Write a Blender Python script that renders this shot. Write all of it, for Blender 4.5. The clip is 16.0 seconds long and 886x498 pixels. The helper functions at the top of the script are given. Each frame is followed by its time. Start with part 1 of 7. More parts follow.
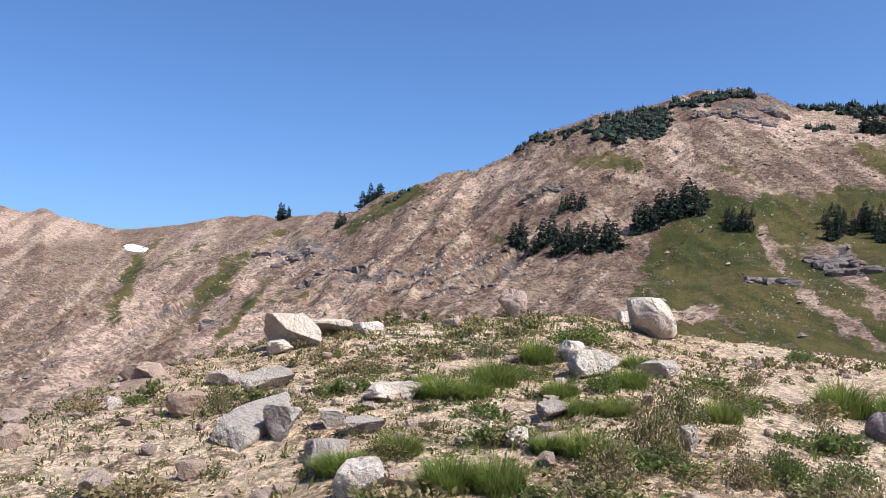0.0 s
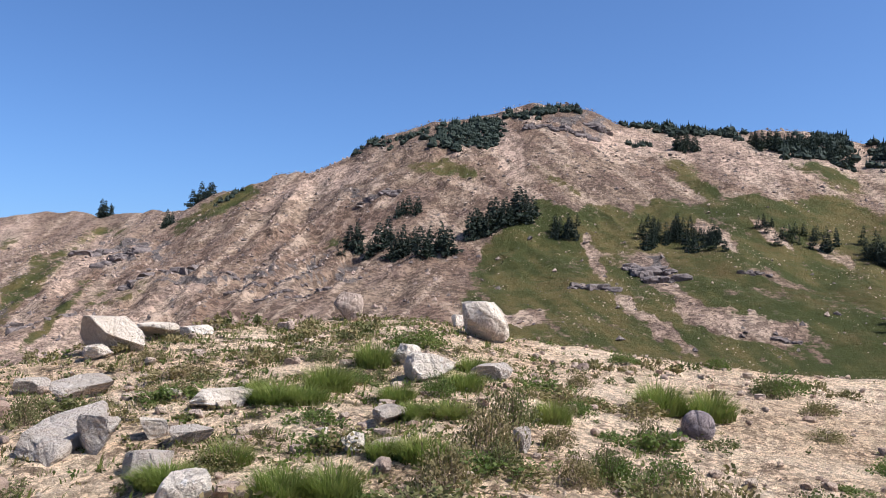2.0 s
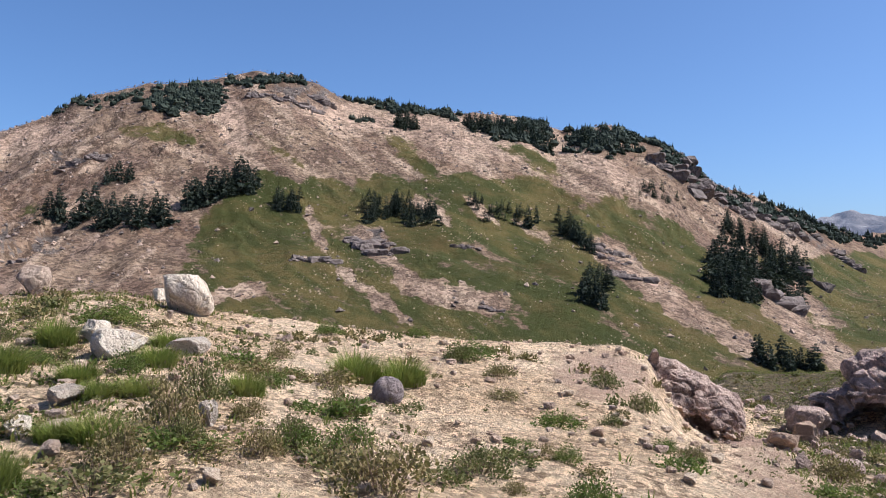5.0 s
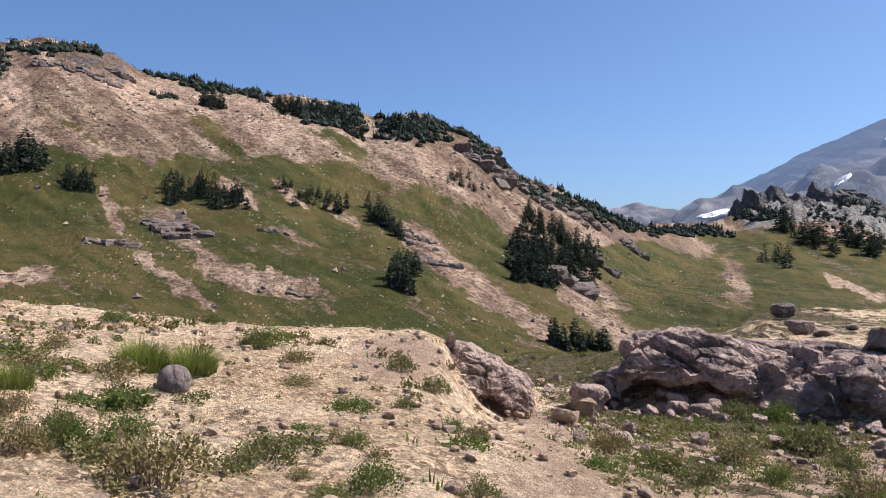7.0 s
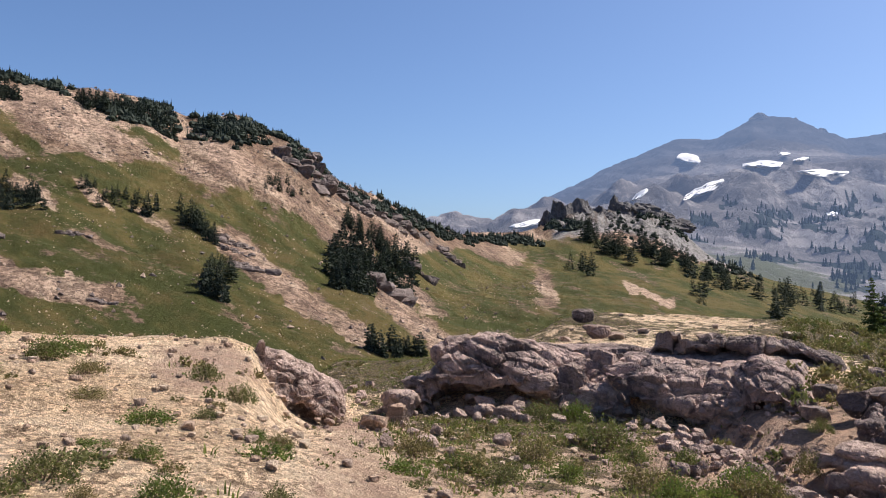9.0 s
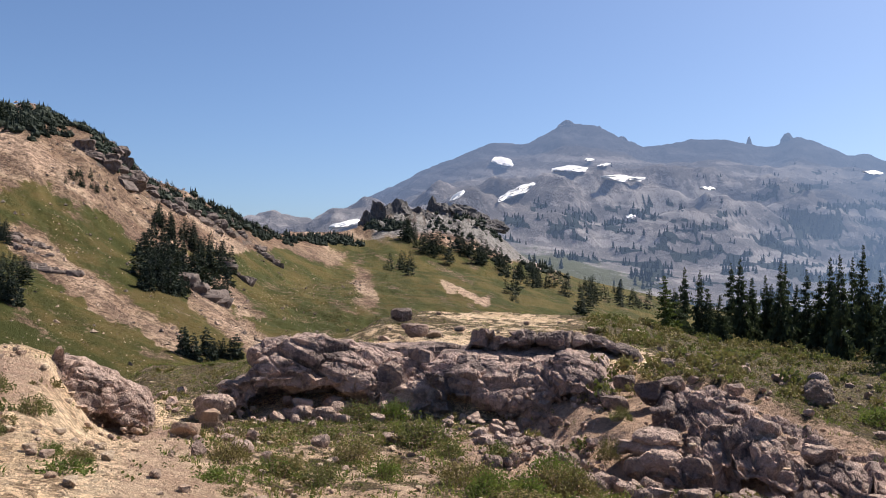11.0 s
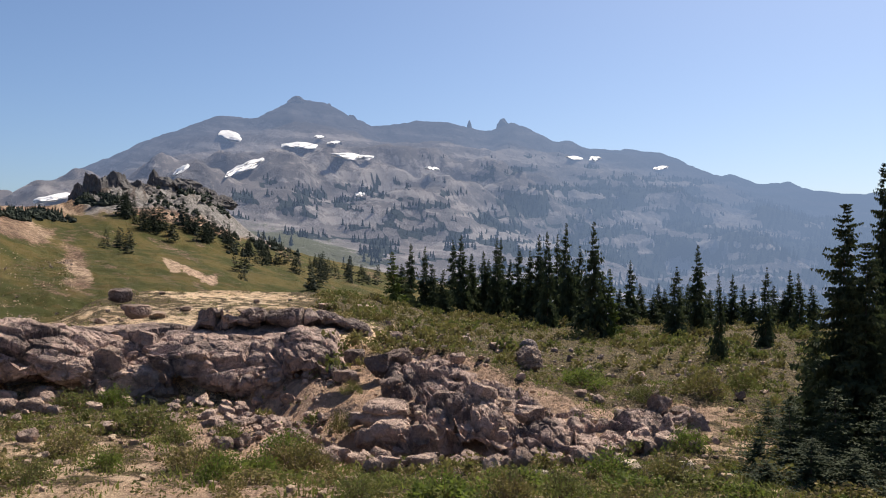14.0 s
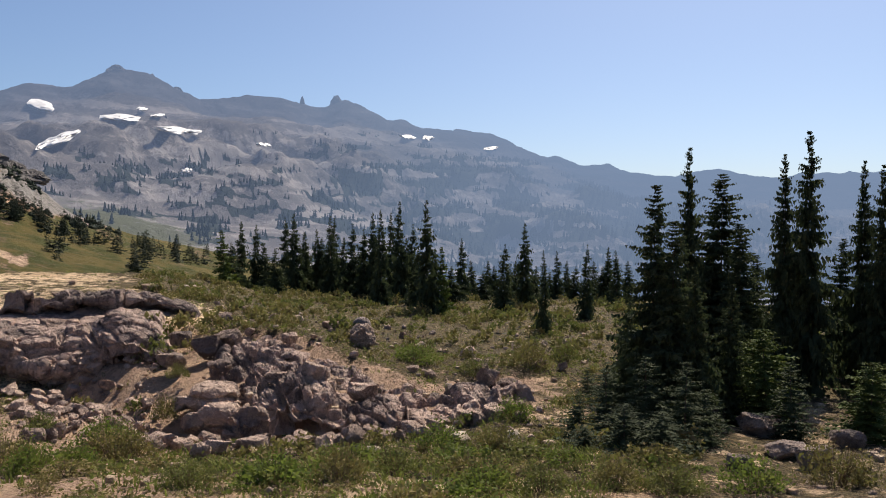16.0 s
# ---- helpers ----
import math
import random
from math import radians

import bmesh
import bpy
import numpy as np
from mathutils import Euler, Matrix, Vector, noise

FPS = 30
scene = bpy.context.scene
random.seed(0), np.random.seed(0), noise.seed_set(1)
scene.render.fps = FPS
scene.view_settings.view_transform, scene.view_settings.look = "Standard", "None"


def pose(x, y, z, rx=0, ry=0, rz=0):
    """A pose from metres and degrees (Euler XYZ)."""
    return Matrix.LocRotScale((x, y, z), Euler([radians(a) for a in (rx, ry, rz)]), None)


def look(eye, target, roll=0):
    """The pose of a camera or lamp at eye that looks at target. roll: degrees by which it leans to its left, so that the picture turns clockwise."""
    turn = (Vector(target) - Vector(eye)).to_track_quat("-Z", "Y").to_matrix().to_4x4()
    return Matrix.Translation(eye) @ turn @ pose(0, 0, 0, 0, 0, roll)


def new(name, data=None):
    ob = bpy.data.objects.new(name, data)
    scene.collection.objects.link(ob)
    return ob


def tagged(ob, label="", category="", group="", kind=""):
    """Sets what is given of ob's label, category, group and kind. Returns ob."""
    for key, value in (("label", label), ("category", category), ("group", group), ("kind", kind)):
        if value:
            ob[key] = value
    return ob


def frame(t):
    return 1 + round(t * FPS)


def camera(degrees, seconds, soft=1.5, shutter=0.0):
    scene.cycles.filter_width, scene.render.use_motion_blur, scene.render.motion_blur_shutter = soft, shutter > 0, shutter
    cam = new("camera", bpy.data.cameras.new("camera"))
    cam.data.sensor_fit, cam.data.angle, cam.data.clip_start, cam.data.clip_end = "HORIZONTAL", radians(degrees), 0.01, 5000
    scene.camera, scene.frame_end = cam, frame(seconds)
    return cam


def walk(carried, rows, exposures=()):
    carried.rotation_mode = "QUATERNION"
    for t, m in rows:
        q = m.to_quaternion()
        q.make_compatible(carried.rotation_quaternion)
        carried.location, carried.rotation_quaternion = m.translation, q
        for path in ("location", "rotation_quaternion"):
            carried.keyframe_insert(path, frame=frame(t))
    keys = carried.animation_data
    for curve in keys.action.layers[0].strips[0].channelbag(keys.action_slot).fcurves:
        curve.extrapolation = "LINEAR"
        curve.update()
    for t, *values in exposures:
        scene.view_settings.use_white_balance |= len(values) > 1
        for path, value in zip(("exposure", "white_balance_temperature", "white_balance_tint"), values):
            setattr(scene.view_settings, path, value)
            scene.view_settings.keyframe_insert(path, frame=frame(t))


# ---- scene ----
cam = camera(55.71, 16.0, 1.05)
PATH = [
    (0.0, -0.000, 0.000, 1.600, 93.300, -0.000, 0.000),
    (0.5, -0.013, 0.076, 1.600, 93.477, -0.246, -2.741),
    (1.0, -0.012, 0.125, 1.597, 93.603, -0.309, -5.519),
    (1.5, -0.020, 0.156, 1.594, 93.639, -0.330, -8.398),
    (2.0, -0.020, 0.151, 1.591, 93.593, -0.385, -11.253),
    (2.5, -0.007, 0.122, 1.593, 93.431, -0.387, -14.060),
    (3.0, 0.027, 0.079, 1.594, 93.179, -0.334, -16.896),
    (3.5, 0.073, 0.043, 1.595, 92.865, -0.264, -20.015),
    (4.0, 0.123, 0.006, 1.595, 92.525, -0.188, -23.228),
    (6.5, 0.334, -0.161, 1.595, 90.959, -0.406, -39.878),
    (7.0, 0.364, -0.187, 1.594, 90.868, -0.509, -42.878),
    (7.5, 0.382, -0.227, 1.592, 90.913, -0.599, -45.889),
    (8.0, 0.411, -0.252, 1.592, 91.065, -0.750, -48.952),
    (8.5, 0.437, -0.282, 1.593, 91.280, -0.847, -52.067),
    (9.0, 0.453, -0.301, 1.592, 91.471, -0.899, -55.177),
    (11.5, 0.486, -0.305, 1.593, 91.584, -0.519, -70.577),
    (12.0, 0.486, -0.295, 1.594, 91.522, -0.469, -73.758),
    (12.5, 0.481, -0.293, 1.591, 91.357, -0.569, -76.892),
    (13.0, 0.474, -0.284, 1.589, 91.086, -0.623, -79.913),
    (13.5, 0.469, -0.283, 1.587, 90.674, -0.525, -82.833),
    (14.0, 0.474, -0.278, 1.585, 90.196, -0.270, -85.734),
    (14.5, 0.471, -0.278, 1.582, 89.774, 0.021, -88.649),
    (15.0, 0.455, -0.284, 1.580, 89.422, 0.174, -91.546),
    (15.5, 0.466, -0.297, 1.579, 89.129, 0.054, -94.354),
    (16.0, 0.482, -0.311, 1.581, 88.760, -0.224, -97.024),
]
walk(cam, [(t, pose(*p)) for t, *p in PATH], [(0, 0.73, 5750, 10), (4, 0.71, 5850, 10), (9, 0.63, 6550, 12), (12.5, 0.57, 6950, 10), (16, 0.43, 7250, 10)])

# ---- world, sun and exposure ----
SUN_BEARING, SUN_HEIGHT = 121.0, 51.0
world = bpy.data.worlds.new("world")
scene.world = world
world.use_nodes = True
wn = world.node_tree
sky = wn.nodes.new("ShaderNodeTexSky")
sky.sky_type, sky.sun_disc = "NISHITA", False
sky.sun_elevation, sky.sun_rotation = radians(SUN_HEIGHT), radians(SUN_BEARING)
sky.altitude, sky.air_density, sky.dust_density, sky.ozone_density = 1900, 1.0, 6.0, 8.0
wn.nodes["Background"].inputs["Strength"].default_value = 0.094
wn.links.new(sky.outputs[0], wn.nodes["Background"].inputs["Color"])
sun = new("sun", bpy.data.lights.new("sun", "SUN"))
sun.data.energy, sun.data.angle, sun.data.color = 5.0, radians(0.53), (1.0, 0.95, 0.87)
sun_way = Vector((math.sin(radians(SUN_BEARING)) * math.cos(radians(SUN_HEIGHT)), math.cos(radians(SUN_BEARING)) * math.cos(radians(SUN_HEIGHT)), math.sin(radians(SUN_HEIGHT))))
sun.matrix_world = look(sun_way * 100, (0, 0, 0))


# ---- materials ----
class Nodes:
    """A small writer for node materials."""

    def __init__(self, name):
        self.mat = bpy.data.materials.new(name)
        self.mat.use_nodes = True
        self.t = self.mat.node_tree
        self.bsdf = self.t.nodes["Principled BSDF"]
        self.out = self.t.nodes["Material Output"]
        self.geo = self.t.nodes.new("ShaderNodeNewGeometry")

    def link(self, a, b):
        self.t.links.new(a, b)

    def put(self, socket, v):
        if hasattr(v, "is_output"):
            self.link(v, socket)
        elif isinstance(v, tuple):
            socket.default_value = (*v, 1.0) if len(v) == 3 and len(socket.default_value) == 4 else v
        else:
            socket.default_value = v

    def place(self, sx=1.0, sy=1.0, sz=1.0, source=None):
        m = self.t.nodes.new("ShaderNodeMapping")
        m.inputs["Scale"].default_value = (sx, sy, sz)
        self.link(source or self.geo.outputs["Position"], m.inputs["Vector"])
        return m.outputs[0]

    def noise(self, scale, detail=4.0, rough=0.6, source=None, distort=0.0):
        n = self.t.nodes.new("ShaderNodeTexNoise")
        n.inputs["Scale"].default_value, n.inputs["Detail"].default_value = scale, detail
        n.inputs["Roughness"].default_value, n.inputs["Distortion"].default_value = rough, distort
        self.link(source or self.geo.outputs["Position"], n.inputs["Vector"])
        return n.outputs["Fac"]

    def bent(self, amount, scale):
        """Position pushed about by noise, so that cracks run crooked."""
        t = self.t.nodes.new("ShaderNodeTexNoise")
        t.inputs["Scale"].default_value, t.inputs["Detail"].default_value = scale, 4
        self.link(self.geo.outputs["Position"], t.inputs["Vector"])
        m = self.t.nodes.new("ShaderNodeVectorMath")
        m.operation = "MULTIPLY_ADD"
        self.link(t.outputs["Color"], m.inputs[0])
        m.inputs[1].default_value = (amount, amount, amount)
        self.link(self.geo.outputs["Position"], m.inputs[2])
        return m.outputs[0]

    def cells(self, scale, source=None, out="Distance", feature="F1"):
        n = self.t.nodes.new("ShaderNodeTexVoronoi")
        n.feature = feature
        n.inputs["Scale"].default_value = scale
        self.link(source or self.geo.outputs["Position"], n.inputs["Vector"])
        return n.outputs[out]

    def ramp(self, v, a, b, lo=0.0, hi=1.0):
        n = self.t.nodes.new("ShaderNodeMapRange")
        n.interpolation_type = "SMOOTHSTEP"
        for i, x in enumerate((v, a, b, lo, hi)):
            self.put(n.inputs[i], x)
        return n.outputs[0]

    def math(self, op, a, b=0.0):
        n = self.t.nodes.new("ShaderNodeMath")
        n.operation = op
        self.put(n.inputs[0], a)
        self.put(n.inputs[1], b)
        return n.outputs[0]

    def mix(self, f, a, b, mode="MIX"):
        n = self.t.nodes.new("ShaderNodeMix")
        n.data_type, n.blend_type = "RGBA", mode
        self.put(n.inputs[0], f)
        self.put(n.inputs[6], a)
        self.put(n.inputs[7], b)
        return n.outputs[2]

    def attr(self, name):
        n = self.t.nodes.new("ShaderNodeAttribute")
        n.attribute_name = name
        return n.outputs["Fac"]

    def random(self):
        return self.t.nodes.new("ShaderNodeObjectInfo").outputs["Random"]

    def bump(self, height, strength, distance):
        n = self.t.nodes.new("ShaderNodeBump")
        n.inputs["Strength"].default_value, n.inputs["Distance"].default_value = strength, distance
        self.link(height, n.inputs["Height"])
        self.link(n.outputs[0], self.bsdf.inputs["Normal"])

    def done(self, colour, rough=0.9, spec=0.25):
        self.put(self.bsdf.inputs["Base Color"], colour)
        self.put(self.bsdf.inputs["Roughness"], rough)
        self.bsdf.inputs["Specular IOR Level"].default_value = spec
        return self.mat


def soil_material():
    n = Nodes("sandy_soil")
    big, mid, fine = n.noise(0.35, 5), n.noise(2.2, 6, 0.65), n.noise(16, 6, 0.8)
    c = n.mix(n.ramp(big, 0.35, 0.65), (0.56, 0.402, 0.258), (0.72, 0.548, 0.378))
    c = n.mix(n.ramp(mid, 0.47, 0.68, 0, 0.5), c, (0.42, 0.28, 0.18))
    grit, dots = n.cells(30, out="Color"), n.cells(11, out="Color")
    bits = n.mix(n.ramp(n.math("ADD", n.math("MULTIPLY", grit, 0.5), n.math("MULTIPLY", dots, 0.5)), 0.3, 0.75), (0.36, 0.32, 0.29), (1.45, 1.42, 1.36))
    c = n.mix(n.ramp(mid, 0.35, 0.6, 0.45, 1.0), c, n.mix(1.0, c, bits, "MULTIPLY"))
    c = n.mix(n.ramp(fine, 0.56, 0.7, 0, 0.6), c, (0.20, 0.14, 0.10))
    red = n.attr("scree")
    c = n.mix(n.ramp(n.math("ADD", red, n.math("MULTIPLY", mid, 0.6)), 0.7, 1.1, 0, 0.85), c, n.mix(n.ramp(dots, 0.3, 0.8), (0.46, 0.30, 0.215), (0.24, 0.155, 0.12)))
    turf = n.ramp(n.math("ADD", n.attr("turf"), n.math("ADD", n.math("MULTIPLY", n.math("SUBTRACT", mid, 0.5), 2.2), n.math("MULTIPLY", n.math("SUBTRACT", fine, 0.5), 1.2))), 0.38, 0.62)
    green = n.mix(n.ramp(n.noise(5, 4), 0.35, 0.65), (0.050, 0.048, 0.018), (0.108, 0.078, 0.036))
    c = n.mix(n.math("MULTIPLY", turf, 0.96), c, n.mix(1.0, n.mix(n.ramp(fine, 0.40, 0.62), green, (0.10, 0.075, 0.042)), n.mix(n.ramp(n.math("ADD", n.math("MULTIPLY", grit, 0.4), n.math("MULTIPLY", dots, 0.6)), 0.35, 0.7), (0.45, 0.45, 0.45), (1.45, 1.4, 1.3)), "MULTIPLY"))
    clods = n.math("ADD", n.math("MULTIPLY", n.cells(13), -0.9), n.math("MULTIPLY", n.cells(34), -0.6))
    n.bump(n.math("ADD", n.math("MULTIPLY", fine, 0.5), n.math("ADD", n.noise(55, 4, 0.8), clods)), 1.0, 0.05)
    return n.done(c, 0.95, 0.15)


def hill_material():
    n = Nodes("scree_and_turf")
    big, mid, fine = n.noise(0.022, 6, 0.6), n.noise(0.13, 6, 0.65), n.noise(0.8, 6, 0.8)
    grain = n.noise(2.6, 5, 0.85)
    stone, small, chips = n.cells(0.55, out="Color"), n.cells(1.5, out="Color"), n.cells(3.4, out="Color")
    c = n.mix(n.ramp(big, 0.38, 0.62), (0.186, 0.121, 0.084), (0.248, 0.177, 0.124))
    c = n.mix(n.ramp(mid, 0.45, 0.64, 0, 0.7), c, (0.152, 0.096, 0.071))
    c = n.mix(n.ramp(n.math("ADD", n.attr("pale"), n.math("MULTIPLY", n.math("SUBTRACT", fine, 0.5), 0.9)), 0.08, 0.5, 0, 0.95), c, n.mix(n.ramp(fine, 0.4, 0.65), (0.49, 0.352, 0.262), (0.365, 0.256, 0.192)))
    flow = n.math("ADD", n.attr("run"), n.math("MULTIPLY", n.math("SUBTRACT", fine, 0.5), 0.8))
    c = n.mix(n.ramp(flow, 0.1, 0.4, 0, 0.75), c, (0.40, 0.295, 0.217))
    c = n.mix(n.ramp(flow, -0.1, -0.45, 0, 0.5), c, (0.118, 0.079, 0.062))
    bits = n.mix(n.ramp(n.math("ADD", n.math("MULTIPLY", stone, 0.3), n.math("ADD", n.math("MULTIPLY", small, 0.4), n.math("MULTIPLY", chips, 0.3))), 0.36, 0.66), (0.36, 0.33, 0.31), (1.4, 1.36, 1.3))
    c = n.mix(n.ramp(grain, 0.35, 0.6, 0.4, 1.0), c, n.mix(1.0, c, bits, "MULTIPLY"))
    c = n.mix(n.ramp(fine, 0.58, 0.7, 0, 0.6), c, (0.081, 0.059, 0.050))
    talus = n.mix(n.ramp(n.math("ADD", n.math("MULTIPLY", stone, 0.6), n.math("MULTIPLY", small, 0.4)), 0.3, 0.7), (0.105, 0.098, 0.094), (0.255, 0.235, 0.222))
    c = n.mix(n.attr("talus"), c, talus)
    grey = n.mix(n.ramp(fine, 0.40, 0.62), (0.053, 0.043, 0.041), (0.180, 0.146, 0.124))
    c = n.mix(n.ramp(n.math("ADD", n.attr("rock"), n.math("MULTIPLY", n.math("SUBTRACT", fine, 0.5), 1.4)), 0.35, 0.6), c, grey)
    turf = n.ramp(n.math("ADD", n.attr("turf"), n.math("ADD", n.math("MULTIPLY", n.math("SUBTRACT", mid, 0.5), 1.7), n.math("MULTIPLY", n.math("SUBTRACT", fine, 0.5), 1.5))), 0.32, 0.60)
    green = n.mix(n.ramp(n.math("ADD", n.noise(0.035, 5), n.math("MULTIPLY", n.attr("run"), 0.2)), 0.40, 0.64), (0.048, 0.052, 0.014), (0.118, 0.090, 0.032))
    green = n.mix(n.ramp(n.noise(0.09, 5, 0.65), 0.50, 0.64, 0, 0.6), green, (0.115, 0.078, 0.032))
    green = n.mix(n.ramp(n.noise(0.3, 5, 0.7), 0.45, 0.66, 0, 0.6), green, (0.042, 0.050, 0.013))
    green = n.mix(n.ramp(grain, 0.45, 0.66, 0, 0.5), green, (0.044, 0.044, 0.014))
    c = n.mix(turf, c, green)
    n.bump(n.math("ADD", mid, n.math("ADD", fine, n.math("ADD", n.math("MULTIPLY", grain, 0.5), n.math("MULTIPLY", n.math("MULTIPLY", stone, n.math("SUBTRACT", 1.0, turf)), 0.3)))), 0.8, 0.9)
    return n.done(c, 0.95, 0.1)


def mountain_material(name, woodland=False):
    """Far rock with haze painted into its shader: with distance it fades into a blue emission that stands in for smoky
    air.
    """
    n = Nodes(name)
    big, mid, fine = n.noise(0.0032, 6, 0.6), n.noise(0.012, 7, 0.7), n.noise(0.06, 6, 0.85)
    c = n.mix(n.ramp(big, 0.35, 0.65), (0.15, 0.132, 0.126), (0.245, 0.22, 0.21))
    c = n.mix(n.ramp(mid, 0.42, 0.62, 0, 0.55), c, (0.13, 0.115, 0.11))
    c = n.mix(n.ramp(fine, 0.48, 0.66, 0, 0.5), c, (0.34, 0.305, 0.285))
    c = n.mix(n.ramp(n.noise(0.11, 5, 0.85), 0.54, 0.68, 0, 0.45), c, (0.12, 0.105, 0.10))
    band = n.math("ADD", n.attr("band"), n.math("MULTIPLY", n.math("SUBTRACT", fine, 0.5), 1.2))
    c = n.mix(n.ramp(band, 0.0, 0.35, 0, 0.8), c, (0.36, 0.325, 0.305))
    c = n.mix(n.ramp(band, -0.1, -0.5, 0, 0.4), c, (0.15, 0.135, 0.13))
    # far upper part multiplied darker and slightly bluer
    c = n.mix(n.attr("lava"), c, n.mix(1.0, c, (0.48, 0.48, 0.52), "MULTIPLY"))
    wood = n.ramp(n.math("ADD", n.attr("wood"), n.math("ADD", n.math("MULTIPLY", n.math("SUBTRACT", mid, 0.5), 0.9), n.math("MULTIPLY", n.math("SUBTRACT", fine, 0.5), 0.9))), 0.42, 0.58)
    c = n.mix(wood, c, (0.03, 0.038, 0.028))
    c = n.mix(n.ramp(n.math("ADD", n.attr("green"), n.math("MULTIPLY", n.math("SUBTRACT", fine, 0.5), 1.4)), 0.4, 0.7), c, (0.10, 0.10, 0.045))
    if woodland:
        c = n.mix(n.geo.outputs["Random Per Island"], (0.025, 0.034, 0.02), (0.05, 0.06, 0.032))
    else:
        n.bump(n.math("ADD", n.math("MULTIPLY", mid, 1.5), n.math("MULTIPLY", fine, 0.6)), 0.8, 9.0)
    n.done(c, 0.95, 0.05)
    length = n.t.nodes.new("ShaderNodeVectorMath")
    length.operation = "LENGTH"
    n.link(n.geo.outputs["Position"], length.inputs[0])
    # share of blue emission painted over the surface as haze, growing with distance
    air = n.math("SUBTRACT", 1.0, n.math("EXPONENT", n.math("MULTIPLY", n.math("MULTIPLY", length.outputs["Value"], n.attr("painted_haze")), -0.00032)))
    haze_glow = n.t.nodes.new("ShaderNodeEmission")
    n.put(haze_glow.inputs["Color"], n.mix(n.ramp(n.attr("painted_haze"), 0.6, 2.0), (0.105, 0.150, 0.265), (0.138, 0.203, 0.335)))
    haze_glow.inputs["Strength"].default_value = 1.0
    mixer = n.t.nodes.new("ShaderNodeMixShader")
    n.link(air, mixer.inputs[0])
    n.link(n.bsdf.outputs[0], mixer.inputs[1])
    n.link(haze_glow.outputs[0], mixer.inputs[2])
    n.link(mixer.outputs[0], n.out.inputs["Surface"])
    return n.mat


def stone_material(name, light, dark, stain, cracks=0.0, patina=0.0):
    n = Nodes(name)
    big, mid, fine = n.noise(1.3, 5, 0.6), n.noise(5, 6, 0.75), n.noise(26, 6, 0.85)
    c = n.mix(n.ramp(big, 0.35, 0.65), light, dark)
    c = n.mix(n.ramp(mid, 0.46, 0.66, 0, 0.8), c, stain)
    c = n.mix(n.ramp(fine, 0.54, 0.68, 0, 0.6), c, tuple(0.5 * v for v in dark))
    c = n.mix(n.ramp(n.noise(8, 5, 0.8), 0.56, 0.68, 0, 0.6), c, tuple(min(0.75, 1.4 * v) for v in light))
    c = n.mix(n.math("MULTIPLY", n.random(), 0.25), c, stain)
    if patina:
        coat = n.math("ADD", n.noise(0.75, 5, 0.65), n.math("MULTIPLY", n.math("SUBTRACT", mid, 0.5), 0.4))
        c = n.mix(n.ramp(coat, 0.47, 0.62, 0, patina), c, tuple(0.55 * v for v in stain))
        c = n.mix(n.ramp(coat, 0.44, 0.30, 0, patina), c, tuple(1.2 * v for v in light))
    edge = n.cells(2.6, n.bent(0.35, 1.7), "Distance", "DISTANCE_TO_EDGE")
    small = n.cells(8.0, n.bent(0.2, 4.0), "Distance", "DISTANCE_TO_EDGE")
    c = n.mix(n.ramp(edge, 0.0, 0.022, cracks, 0), c, tuple(0.2 * v for v in dark))
    c = n.mix(n.ramp(small, 0.0, 0.03, 0.5 * cracks, 0), c, tuple(0.3 * v for v in dark))
    lift = n.math("ADD", n.ramp(edge, 0.0, 0.12), n.math("MULTIPLY", n.ramp(small, 0.0, 0.15), 0.5))
    n.bump(n.math("ADD", n.math("MULTIPLY", mid, 1.8), n.math("ADD", n.math("MULTIPLY", fine, 0.7), n.math("MULTIPLY", lift, 0.3 + cracks))), 1.0, 0.05 + 0.06 * cracks)
    return n.done(c, 0.9, 0.2)


def leaf_material(name, a, b, dry=(0.16, 0.12, 0.05), dryness=0.15, through_light=0.25, tint=(0.16, 0.22, 0.03)):
    n = Nodes(name)
    c = n.mix(n.geo.outputs["Random Per Island"], a, b)
    c = n.mix(n.ramp(n.noise(2.3, 3), 0.6 - dryness * 0.5, 0.75, 0, 0.8), c, dry)
    c = n.mix(n.math("MULTIPLY", n.random(), 0.35), c, b)
    n.done(c, 0.7, 0.08)
    thin = n.t.nodes.new("ShaderNodeBsdfTranslucent")
    n.put(thin.inputs["Color"], n.mix(0.5, c, tint))
    mixer = n.t.nodes.new("ShaderNodeMixShader")
    mixer.inputs[0].default_value = through_light
    n.link(n.bsdf.outputs[0], mixer.inputs[1])
    n.link(thin.outputs[0], mixer.inputs[2])
    n.link(mixer.outputs[0], n.out.inputs["Surface"])
    return n.mat


def plain_material(name, colour, other, scale, rough=0.9):
    n = Nodes(name)
    c = n.mix(n.ramp(n.noise(scale, 5, 0.7), 0.35, 0.68), colour, other)
    n.bump(n.noise(scale * 3, 4), 0.5, 0.02)
    return n.done(c, rough, 0.2)


